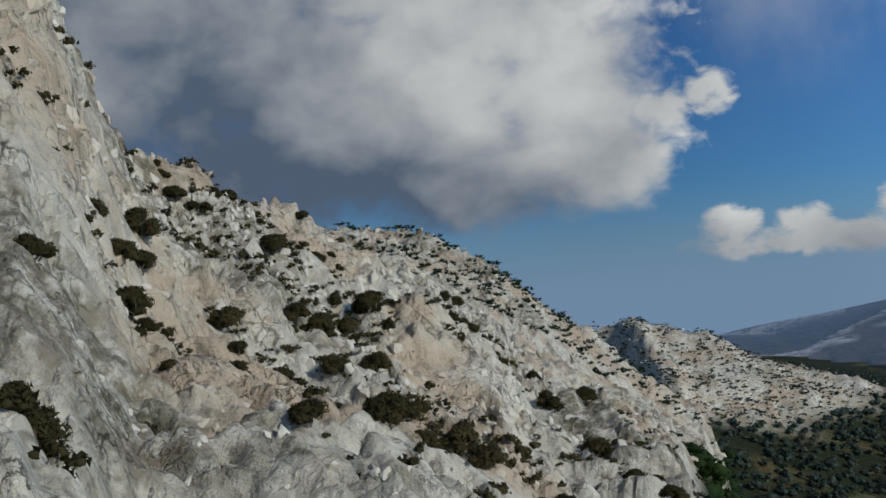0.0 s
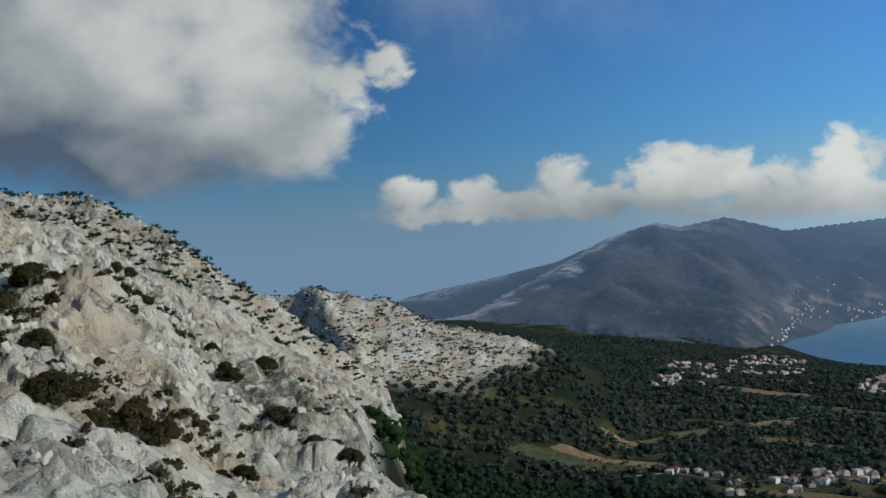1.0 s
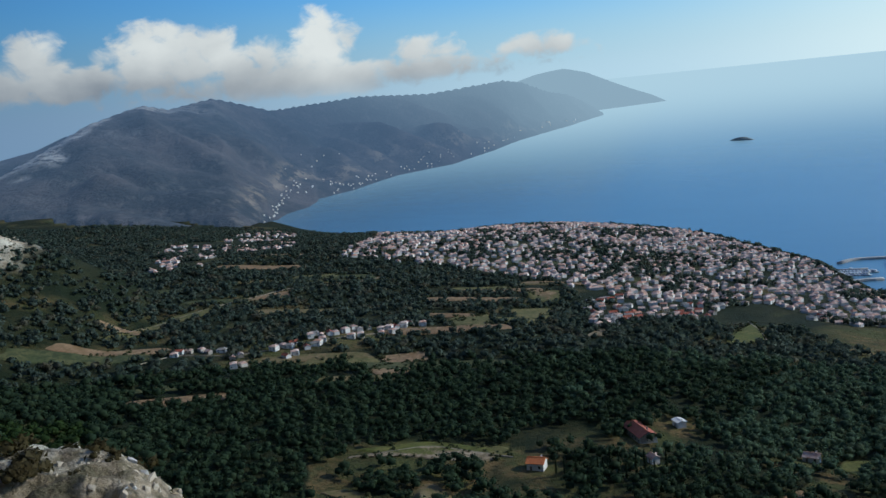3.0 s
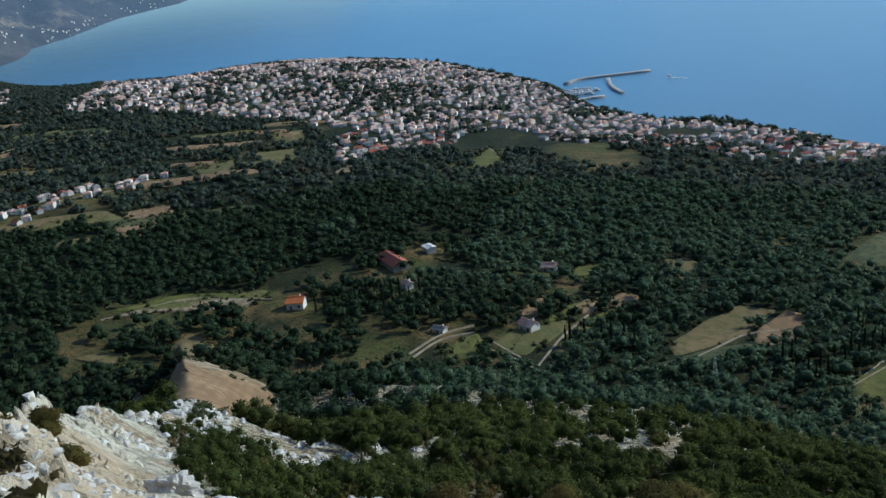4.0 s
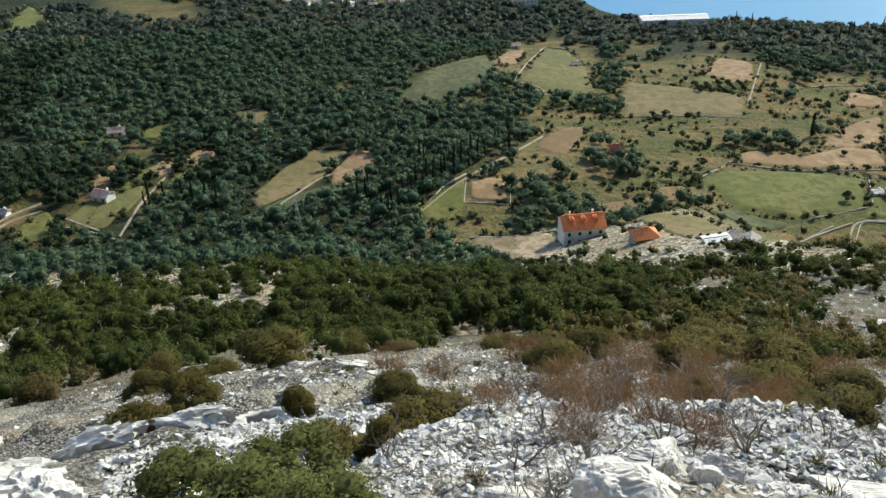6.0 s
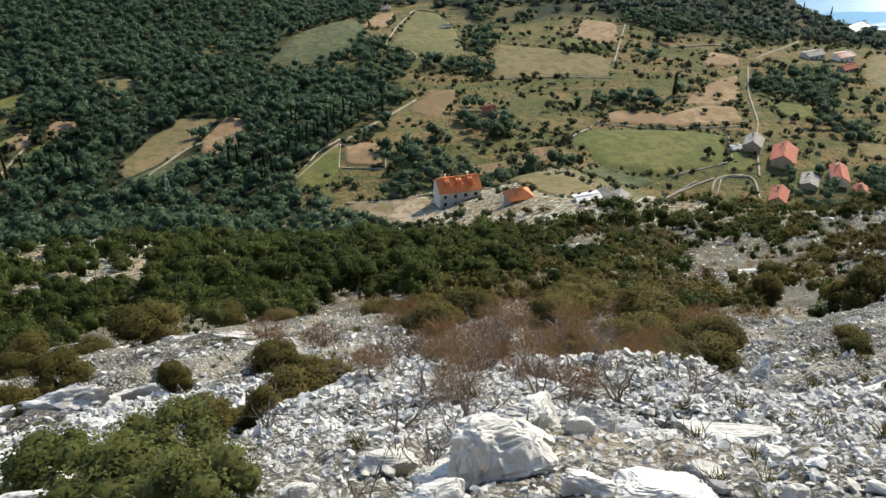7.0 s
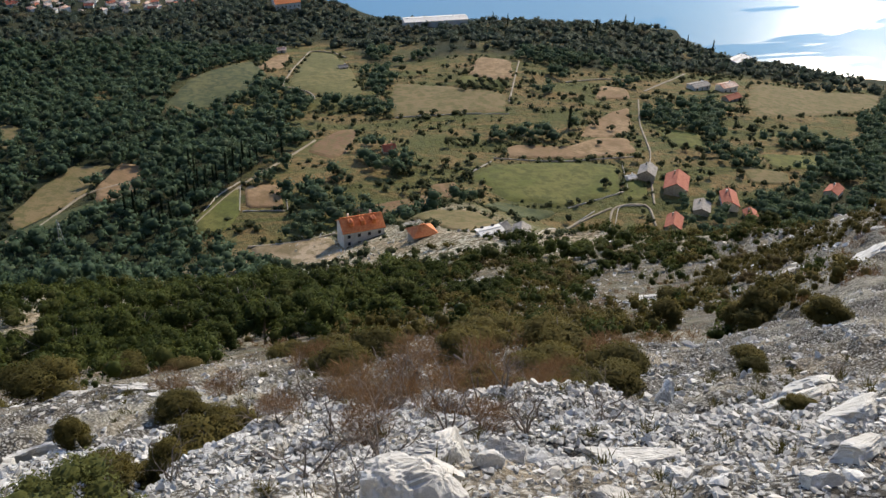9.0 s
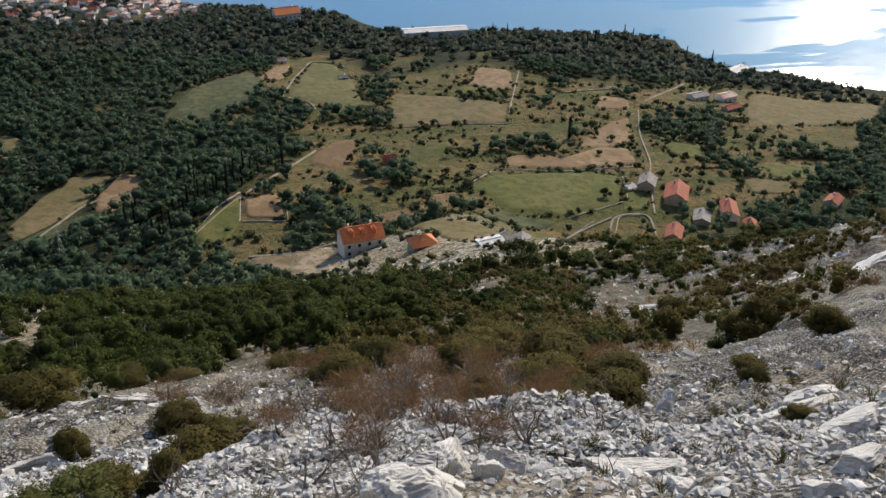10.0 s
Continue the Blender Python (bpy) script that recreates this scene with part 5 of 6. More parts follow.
# ---- harbour and islands ----
def quay(points, width, label):
    c = along(points, 10.0)
    rows = []
    for i, p in enumerate(c):
        d = (c[min(i + 1, len(c) - 1)] - c[max(i - 1, 0)]).normalized()
        q = Vector((d.y, -d.x)) * width / 2
        rows.append([(p.x - q.x * 1.2, p.y - q.y * 1.2, -4.0), (p.x - q.x, p.y - q.y, 2.0), (p.x - q.x * 0.9, p.y - q.y * 0.9, 2.2), (p.x + q.x * 0.9, p.y + q.y * 0.9, 2.2), (p.x + q.x, p.y + q.y, 2.0), (p.x + q.x * 1.2, p.y + q.y * 1.2, -4.0)])
    rows = [[(x, y, -4.0) for x, y, _ in rows[0]]] + rows + [[(x, y, -4.0) for x, y, _ in rows[-1]]]
    g_ = np.array(rows)
    return tagged(sheet("breakwater", g_[..., 0], g_[..., 1], g_[..., 2], CONCRETE), label, "pier", "piers")


quay([(1150, 426), (1176, 424), (1221, 335)], 5.5, "long concrete breakwater of the harbour")
quay([(1178, 378), (1150, 368), (1126, 358), (1096, 335)], 5.0, "short curved concrete mole")
quay([(1050, 384), (1064, 380), (1080, 352)], 6.0, "concrete jetty in the marina")
quay([(1108, 420), (1126, 384)], 3.0, "floating jetty with moored boats")


def boat(x, y, turn, size):
    root = thing("boat", (x, y, 0.0), turn, size, "small white motor boat moored in the harbour", "boat", "moored boats")
    hull = [[(-1.4, -4, 0.9), (1.4, -4, 0.9), (0, -3.6, -0.3)]]
    n = [(-1.4, -4, 0.9), (-1.5, 0, 1.0), (0, 4.6, 1.3), (1.5, 0, 1.0), (1.4, -4, 0.9)]
    k = [(0, -3.6, -0.3), (0, 0, -0.4), (0, 3.8, -0.1)]
    hull += [[n[0], k[0], k[1]], [n[0], k[1], n[1]], [n[1], k[1], k[2]], [n[1], k[2], n[2]], [n[4], n[3], k[1]], [n[4], k[1], k[0]], [n[3], n[2], k[2]], [n[3], k[2], k[1]]]
    hull += [[n[0], n[1], n[4]], [n[1], n[3], n[4]], [n[1], n[2], n[3]]]
    part("hull", raw("hull", hull, WHITE_HULL), root)
    part("cabin", raw("cabin", box_tris(-0.9, 0.9, -1.6, 1.2, 0.9, 2.3), WHITE_HULL), root)
    return root


first = boat(1120, 402, 60, 1.2)
for i in range(26):
    a, b = i % 13, i // 13
    copy_thing(first, pose(1100 - b * 18 + a * 1.4 + rng.uniform(-1.5, 1.5), 414 - a * 3.4 + b * 2, 0.0, 0, 0, -30 + rng.uniform(-12, 12)))
runner = thing("speedboat", (1180, 300, 0.1), -20, 1.5, "white speedboat under way off the harbour", "boat")
part("hull", first.children[0].data, runner)
foam = [[(-1.0, -3, 0.15), (1.0, -3, 0.15), (1.5, -10, 0.12)], [(-1.0, -3, 0.15), (1.5, -10, 0.12), (-1.0, -10, 0.12)], [(-1.0, -10, 0.12), (1.5, -10, 0.12), (1.2, -17, 0.1)]]
part("wake", raw("wake", foam, WHITE_HULL), runner, "white foam wake")

# scrub colour lightened to carry the haze that lies before the islets
SCRUB_ISLE = plain("islet_scrub_hazed", (0.22, 0.27, 0.27), (0.36, 0.40, 0.38), 0.02)
for x, y, lx, ly, h in ((2994, 1409, 110, 85, 9), (3478, 954, 210, 165, 14), (2825, 779, 60, 52, 6), (2493, 688, 100, 82, 11), (2930, 600, 260, 250, 30), (2400, 485, 170, 180, 20)):
    u, v = np.meshgrid(np.linspace(0, 2 * math.pi, 49)[:-1], np.linspace(0, 1, 14), indexing="ij")
    px, py = v * np.cos(u) * lx * 0.5, v * np.sin(u) * ly * 0.5
    wob = 0.8 + 0.45 * value_noise(3 + np.cos(u) * 1.6 + x, 3 + np.sin(u) * 1.6 + y, 8)
    px, py = px * wob, py * wob
    a = math.atan2(x, y)
    px, py = px * math.cos(-a) - py * math.sin(-a) * 0 + x, py + y
    pz = h * (1 - v ** 2) * (0.7 + 0.6 * value_noise(px / 25, py / 25, 12)) - 3.0 * v ** 8
    tagged(sheet("islet", *drawn_in(px, py, pz), SCRUB_ISLE, closed=True), "low dark wooded islet with a pale rocky rim", "island", "islets", "structure")

# ---- the woods ----
FARM = FARMLAND
# dark groves and hedgerows between the fields
GROVES = [
    [(487, -39), (494, -52), (471, -76), (455, -72), (469, -49)], [(386, -47), (416, -56), (392, -66), (377, -73), (359, -68), (366, -47)], [(407, -101), (421, -119), (423, -158), (448, -180), (408, -153), (407, -124)],
    [(460, -214), (472, -265), (437, -257), (422, -220), (434, -206)], [(394, -247), (412, -287), (381, -313), (343, -285), (345, -250), (361, -249), (368, -280), (392, -284)], [(452, -348), (474, -383), (382, -316), (398, -315)],
    [(497, -72), (560, -74), (560, -92), (500, -84)], [(465, -15), (490, -6), (505, -22), (490, -36), (470, -34)],
]


def clear_of_fields(x, y):
    ok = np.ones(len(x), bool)
    for _, poly in FIELDS:
        ok &= ~inside(poly, x, y)
    for pts in TRACKS:
        for a, b in zip(pts, pts[1:]):
            dx, dy = b[0] - a[0], b[1] - a[1]
            t = np.clip(((x - a[0]) * dx + (y - a[1]) * dy) / (dx * dx + dy * dy), 0, 1)
            ok &= np.hypot(x - a[0] - t * dx, y - a[1] - t * dy) > 3.0
    for row in (*[h[1:3] for h in HOUSES], *[h[:2] for h in MORE_HOUSES], *[h[:2] for h in WOOD_HOUSES]):
        # keep the houses and the sight line from the slope free
        rr = math.hypot(*row)
        for k in (0, 8):
            ok &= np.hypot(x - row[0] * (1 - k / rr), y - row[1] * (1 - k / rr)) > 7.0
    return ok


wx, wy = polar_points(240000, 10, 138, 55, 1950, 31)
dist = np.hypot(wx, wy)
az_w = np.degrees(np.arctan2(wx, wy))
z_w, rock_w = land(wx, wy)
shore_w = inland(wx, wy)
thick = value_noise(wx / 55, wy / 55, 61) * 0.6 + value_noise(wx / 19, wy / 19, 62) * 0.4
wood = (shore_w > 12) & clear_of_fields(wx, wy)
open_land = inside(FARM, wx + 40 * (value_noise(wx / 22, wy / 22, 64) - 0.5), wy + 40 * (value_noise(wx / 22, wy / 22, 65) - 0.5))
grove = np.zeros(len(wx), bool)
for poly in GROVES:
    grove |= inside(poly, wx, wy)
wood &= ~inside(OPEN_TERRACES, wx, wy) | (thick > 0.52)
wood &= ~open_land | (thick > 0.70) | (grove & (thick > 0.3))
in_town = inside(TOWN, wx, wy)
wood &= ~in_town | (thick > 0.63)
wood &= ~inside(HAMLET, wx, wy) | (thick > 0.55)
for hx_, hy_ in VILLAGE:
    wood &= (np.hypot(wx - hx_ * 0.985, wy - hy_ * 0.985) > 11)
# bare limestone keeps the hillside ahead free; scree keeps the near slope free
edge_w = np.interp(az_w, (40, 50, 62, 75, 90, 97, 104, 112, 124), (195, 185, 112, 84, 74, 84, 110, 140, 155))
wood &= (rock_w < 0.5) | ((az_w > 40) & (az_w < 124) & (dist > edge_w + 34 * (value_noise(wx / 16, wy / 16, 63) - 0.5)) & (thick > 0.30 + 0.12 * np.clip((110 - dist) / 60, 0, 1)))
wood &= (dist < 430) | (thick > 0.27)
wood &= (dist > 262) | (az_w > 40)
wood &= (az_w < 92) | (dist < 205) | (dist > 300)
wood &= (az_w < 103) | (dist > 290) | (thick > 0.44)
belt = wood & (dist < 250)
near_i = np.nonzero(belt)[0]
near_i = near_i[spaced(wx[near_i], wy[near_i], 5.2)]
near_i = near_i[np.argsort(dist[near_i])]


def pine_model(seed):
    g_ = np.random.default_rng(seed)
    root = thing("pine_tree", (0, 0, -400), 0, 1.0, "bushy dark green pine on the lower slope", "tree", "pines of the slope")
    trunk = []
    limbs(g_, (0, 0, -0.5), (0.05, 0, 1), 2.6, 0.13, 1, trunk, 0.2)
    part("trunk", raw("trunk", trunk, BARK), root)
    k = 12
    q, lift = g_.uniform(0, 6.283, k), g_.uniform(0.05, 1.0, k) ** 0.8
    wide = 1.25 * np.sqrt(np.maximum(1 - lift * lift, 0.02)) * g_.uniform(0.75, 1.2, k)
    c = np.stack([wide * np.cos(q), wide * np.sin(q), 0.9 + 1.7 * lift], -1)
    sp = np.stack([g_.uniform(0.5, 0.8, k), g_.uniform(0.5, 0.8, k), g_.uniform(0.4, 0.6, k)], -1)
    part("crown", raw("crown", leaves(c, sp, 170, np.full(k, 0.24), seed + 1, 0.55, 0.6, 0.7), PINE), root)
    return root


pines = [pine_model(s) for s in (101, 102, 103, 104, 105)]
for j, i in enumerate(near_i[:300]):
    s = (rng.uniform(0.9, 1.7) if dist[i] < 95 else rng.uniform(1.1, 2.1)) * (0.65 if az_w[i] > 100 else 1.0)
    copy_thing(pines[j % 5], pose(wx[i], wy[i], z_w[i], 0, 0, rng.uniform(0, 360)) @ Matrix.Scale(s, 4))
for root in pines:
    for o in (*root.children_recursive, root):
        bpy.data.objects.remove(o)


def crowd(name, idx, radius, height, per, size, mat, label, seed, lumps=3):
    """Many crowns as one mesh: several leafy lumps each."""
    g_ = np.random.default_rng(seed)
    n = len(idx)
    rad = radius * g_.uniform(0.7, 1.35, n)
    off = g_.normal(0, 0.42, (n, lumps, 3)) * rad[:, None, None]
    base = np.stack([wx[idx], wy[idx], z_w[idx]], -1)
    c = base[:, None] + off
    c[..., 2] = base[:, None, 2] + (height * rad / radius)[:, None] * g_.uniform(0.35, 0.85, (n, lumps))
    sp = np.repeat(np.stack([rad * 0.78, rad * 0.78, rad * 0.60], -1)[:, None], lumps, 1) * g_.uniform(0.75, 1.2, (n, lumps, 1))
    t = leaves(c.reshape(-1, 3), sp.reshape(-1, 3), per, np.full(n * lumps, size), seed + 1)
    return tagged(new(name, raw(name, t, mat)), label, "trees", kind="stuff")


crowd("pine_wood", near_i[300:], 2.6, 4.2, 90, 0.52, PINE, "dense dark green pine wood at the foot of the slope", 41)
far_i = np.nonzero(wood & (dist >= 250) & (dist < 620))[0]
far_i = far_i[spaced(wx[far_i], wy[far_i], 4.7)]
pines_there = az_w[far_i] + 30 * (value_noise(wx[far_i] / 60, wy[far_i] / 60, 46) - 0.5) < 62
crowd("wood_below", far_i[~pines_there], 3.5, 5.2, 24, 1.05, WOOD_FAR, "dark green mixed wood on the coastal plain", 43, 2)
young = pines_there & (az_w[far_i] < 25) & (dist[far_i] < 520 + 60 * (value_noise(wx[far_i] / 40, wy[far_i] / 40, 50) - 0.5))
pines_there &= ~young
crowd("young_plantation", far_i[young], 4.4, 4.6, 24, 1.05, WOOD_YOUNG, "bright green young pine plantation below the rocky slope", 51, 2)
crowd("dark_pine_wood", far_i[pines_there], np.where(az_w[far_i[pines_there]] < 28, 4.7, 3.5), 5.2, 24, 1.05, WOOD_PINE, "dark pine wood on the coastal plain", 47, 2)
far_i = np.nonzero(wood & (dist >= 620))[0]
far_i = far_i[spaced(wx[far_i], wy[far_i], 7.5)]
crowd("far_woodland", far_i[:15000], 3.8, 3.2, 12, 2.2, WOOD_BARE_HAZED, "dull grey-green woodland, haze in its colour, spreading towards the far bay", 45, 2)

# olive trees between the fields
OLIVES = [(453, -90), (454, -97), (445, -106), (397, -46), (409, -58), (405, -71), (358, -36), (368, -62), (371, -67), (401, -92), (406, -100), (411, -116), (382, -99), (362, -80), (360, -92), (347, -69), (329, -27), (351, -40), (325, -15), (330, -63), (327, -89), (401, -135), (409, -144), (409, -156),
          (429, -177), (422, -183), (422, -193), (399, -167), (367, -185), (391, -202), (391, -209), (383, -212), (400, -224), (413, -209), (423, -253), (419, -260), (425, -281), (391, -248), (388, -262), (397, -277), (389, -282), (349, -248), (379, -170), (375, -177), (329, -131), (345, -149)]


def round_tree(name, seed, mat, height, width, label, group, leaf=0.34, k=8, per=110):
    g_ = np.random.default_rng(seed)
    root = thing(name, (0, 0, -400), 0, 1.0, label, "tree", group)
    t = []
    limbs(g_, (0, 0, -0.5), (0.1, 0.05, 1), height * 0.6, 0.16, 2, t, 0.35)
    part("trunk", raw("trunk", t, BARK), root)
    c = np.stack([g_.normal(0, width * 0.24, k), g_.normal(0, width * 0.24, k), g_.uniform(height * 0.45, height * 0.9, k)], -1)
    sp = np.full((k, 3), width * 0.27) * g_.uniform(0.75, 1.2, (k, 1))
    part("crown", raw("crown", leaves(c, sp, per, np.full(k, leaf), seed), mat), root)
    return root


olive_models = [round_tree("olive_tree", s, OLIVE, 4.2, 4.6, "round grey-green olive tree between small fields", "olive trees", 0.5, 8, 80) for s in (201, 202, 203)]
spots = list(OLIVES)
g = np.random.default_rng(52)
while len(spots) < 230:
    q = (g.uniform(230, 560), g.uniform(-330, 10))
    if inside(FARM, np.array([q[0]]), np.array([q[1]]))[0] and clear_of_fields(np.array([q[0]]), np.array([q[1]]))[0] and value_noise(np.array([q[0] / 30]), np.array([q[1] / 30]), 66)[0] > 0.42:
        spots.append(q)
# two orchard rows and a hedge of young trees
spots += [(497 + 4 * a, -124 - 6 * b) for a in range(5) for b in range(5)]
spots += [(345 + 9 * a + 3 * b, -186 - 5 * a - 9 * b) for a in range(4) for b in range(2)]
zs = land(np.array([q[0] for q in spots]), np.array([q[1] for q in spots]))[0]
for j, (q, z) in enumerate(zip(spots, zs)):
    s = (0.9 if j < 46 else 0.7) * g.uniform(0.75, 1.25)
    copy_thing(olive_models[j % 3], pose(q[0], q[1], z, 0, 0, g.uniform(0, 360)) @ Matrix.Scale(s, 4))
for root in olive_models:
    for o in (*root.children_recursive, root):
        bpy.data.objects.remove(o)


def cypress_model(seed):
    g_ = np.random.default_rng(seed)
    root = thing("cypress_tree", (0, 0, -400), 0, 1.0, "tall narrow dark cypress beside the fields", "tree", "cypresses")
    part("trunk", raw("trunk", tube([(0, 0, -0.5), (0, 0, 1.5), (0, 0, 9)], [0.2, 0.16, 0.03]), BARK), root)
    z = np.linspace(0.8, 10.5, 12)
    c = np.stack([g_.normal(0, 0.08, 12), g_.normal(0, 0.08, 12), z], -1)
    wide = 0.85 * np.sqrt(np.clip((11.2 - z) / 10.5, 0.03, 1)) * np.clip(z / 2.0, 0.5, 1)
    part("crown", raw("crown", leaves(c, np.stack([wide, wide, wide * 0 + 0.75], -1), 70, np.full(12, 0.36), seed), CYPRESS), root)
    return root


EDGE_ROW = [(316, 33), (324, 30), (331, 25), (338, 21), (345, 17), (351, 14), (357, 9), (363, 6), (369, 3), (375, -1), (381, -4), (320, 36), (328, 33), (336, 29), (343, 24), (350, 20), (356, 17), (362, 13), (368, 9), (374, 6), (380, 2)]
CYPRESSES = EDGE_ROW + [(389, -15), (426, -161), (430, -163), (374, 24), (370, 22), (320, 244), (322, 241), (324, 236), (330, 226), (334, 225), (339, 224), (334, 217), (339, 215), (344, 214), (342, 208), (347, 205), (326, 226), (322, 127), (325, 126), (328, 121), (331, 115), (328, 110), (332, 106),
             (329, 101), (329, 46), (331, 43), (340, 43), (394, -9), (640, -250), (655, -262), (668, -270), (690, -300), (700, -312), (640, -330), (628, -345), (710, -210), (735, -205)]
model = cypress_model(301)
for q in CYPRESSES:
    copy_thing(model, pose(q[0], q[1], ground_z(*q), 0, 0, g.uniform(0, 360)) @ Matrix.Scale(g.uniform(0.75, 1.15), 4))
for o in (*model.children_recursive, model):
    bpy.data.objects.remove(o)

# bushes and rank grass along the field edges
hx, hy = g.uniform(200, 640, 9000), g.uniform(-380, 25, 9000)
ok = inside(FARM, hx, hy) & clear_of_fields(hx, hy) & (value_noise(hx / 9, hy / 26, 68) > 0.5)
hx, hy = hx[ok][:3000], hy[ok][:3000]
hz = land(hx, hy)[0]
hs = 0.35 + 1.9 * g.random(len(hx)) ** 2.5
t = leaves(np.stack([hx, hy, hz + hs * 0.4], -1), np.stack([hs, hs, hs * 0.7], -1), 26, hs * 0.5, 69)
ex, ey = [], []
for _, poly in FIELDS:
    for (ax, ay), (bx, by) in zip(poly, poly[1:] + poly[:1]):
        n_e = int(math.hypot(bx - ax, by - ay) / 2.2)
        q_e = g.random(n_e)
        ex += list(ax + (bx - ax) * q_e + g.normal(0, 1.6, n_e))
        ey += list(ay + (by - ay) * q_e + g.normal(0, 1.6, n_e))
ex, ey = np.array(ex), np.array(ey)
ok = value_noise(ex / 16, ey / 16, 70) > 0.42
ex, ey = ex[ok], ey[ok]
es = 0.4 + 1.5 * g.random(len(ex)) ** 2
hedge = leaves(np.stack([ex, ey, land(ex, ey)[0] + es * 0.4], -1), np.stack([es, es, es * 0.75], -1), 26, es * 0.5, 68)
t = np.concatenate([t, hedge])
tagged(new("field_scrub", raw("field_scrub", t, OLIVE)), "dark bushes and rank grass along the field edges", "scrub", kind="stuff")

# rubble round the building ground and the ruined barns
rx_, ry_ = g.uniform(240, 306, 900), g.uniform(-95, 8, 900)
ok = (value_noise(rx_ / 9, ry_ / 9, 49) > 0.52) & ((ry_ > -32) | (rx_ < 262))
rx_, ry_ = rx_[ok], ry_[ok]
rs = 0.15 + 0.75 * g.random(len(rx_)) ** 3
tagged(new("rubble", raw("rubble", scattered([stone_tris(s_, 9) for s_ in (31, 32, 33)], np.stack([rx_, ry_, land(rx_, ry_)[0] + 0.4], -1), rs[:, None] * np.ones((1, 3)), 48), ROCK)), "heaps of pale stone rubble on the building ground", "rubble", kind="stuff")

# power line pylon in the wood
px, py = 304, 65
pz = ground_z(px, py)
pylon = thing("power_pylon", (px, py, pz), 20, 1.0, "slender grey lattice steel power pylon in the wood", "pylon")
for sx, sy in ((-1, -1), (-1, 1), (1, -1), (1, 1)):
    part("leg", raw("leg", tube([(sx * 1.1, sy * 1.1, -0.5), (sx * 0.25, sy * 0.25, 13)], [0.07, 0.05], 4), STEEL), pylon)
for k in range(6):
    a, b = 1.1 - 0.14 * k, 1.1 - 0.14 * (k + 1)
    z0, z1 = k * 2.1, (k + 1) * 2.1
    brace = []
    for s in (-1, 1):
        brace += tube([(-a, s * a, z0), (b, s * b, z1)], [0.04, 0.04], 3) + tube([(a, s * a, z0), (-b, s * b, z1)], [0.04, 0.04], 3)
        brace += tube([(s * a, -a, z0), (s * b, b, z1)], [0.04, 0.04], 3)
    part("brace", raw("brace", brace, STEEL), pylon)
for z in (10.5, 12.2):
    part("crossarm", raw("crossarm", tube([(-2.4, 0, z), (2.4, 0, z)], [0.06, 0.06], 4), STEEL), pylon)

# ---- bare hillside: crags, bushes ----
shapes = [stone_tris(s, n, 0.45) for s, n in ((1, 13), (2, 16), (3, 14), (4, 18), (5, 15), (6, 20))]
cx, cy = polar_points(25000, -28, 40, 9, 125, 71)
cz, crock = land(cx, cy)
clump = value_noise(cx / 7, cy / 7, 72) * 0.65 + value_noise(cx / 2.6, cy / 2.6, 73) * 0.35
ok = (clump > 0.47) & (crock > 0.5)
cx, cy, cz = cx[ok], cy[ok], cz[ok]
g = np.random.default_rng(74)
size = (0.07 + 0.62 * g.random(len(cx)) ** 3.2) * np.clip(np.hypot(cx, cy) / 50, 0.3, 1.5)
dims = size[:, None] * np.stack([g.uniform(0.5, 1.0, len(cx)), g.uniform(0.5, 1.2, len(cx)), g.uniform(0.6, 1.7, len(cx))], -1)
tagged(new("rock_outcrop", raw("rock_outcrop", scattered(shapes, np.stack([cx, cy, cz - size * 0.4], -1), dims, 75), HILL_ROCK)), "jagged pale limestone crags over the hillside", "rocks", kind="stuff")
# broken rock on the shoulder and the knoll behind
cx, cy = polar_points(9000, -8, 34, 150, 900, 76)
cz, crock = land(cx, cy)
ok = crock > 0.6
cx, cy, cz = cx[ok], cy[ok], cz[ok]
size = 0.7 + 2.3 * g.random(len(cx)) ** 3
dims = size[:, None] * np.stack([g.uniform(0.6, 1.2, len(cx)), g.uniform(0.6, 1.2, len(cx)), g.uniform(0.4, 1.0, len(cx))], -1)
tagged(new("far_crags", raw("far_crags", scattered(shapes, np.stack([cx, cy, cz - size * 0.2], -1), dims, 77), HILL_ROCK)), "pale broken rock on the far shoulder and knoll", "rocks", kind="stuff")

BUSHES = [(-20.4, 77.0), (-19.0, 59.5), (-15.7, 45.9), (-11.9, 27.4), (-8.9, 19.6), (-4.4, 108.3), (-5.2, 63.7), (-9.6, 68.5), (-8.0, 71.8), (-11.4, 45.0), (-10.5, 46.7), (-9.9, 29.8), (-7.5, 59.0), (7.8, 100.3), (-0.8, 89.6), (-1.7, 41.1), (-0.1, 43.6), (1.1, 42.9), (11.7, 91.1), (7.8, 85.6),
          (9.8, 71.6), (11.9, 68.5), (-3.2, 52.8), (-2.3, 53.0), (-11.1, 68.4), (-13.4, 40.4), (-13.6, 58.1), (-16.1, 50.6), (-7.3, 17.0), (-13.9, 76.1), (-12.5, 89.4), (-17.5, 47.3), (-4.9, 31.6), (-2.6, 35.4), (-9.8, 54.9), (-6.8, 77.9), (-21.4, 75.8), (3.3, 66.7)]


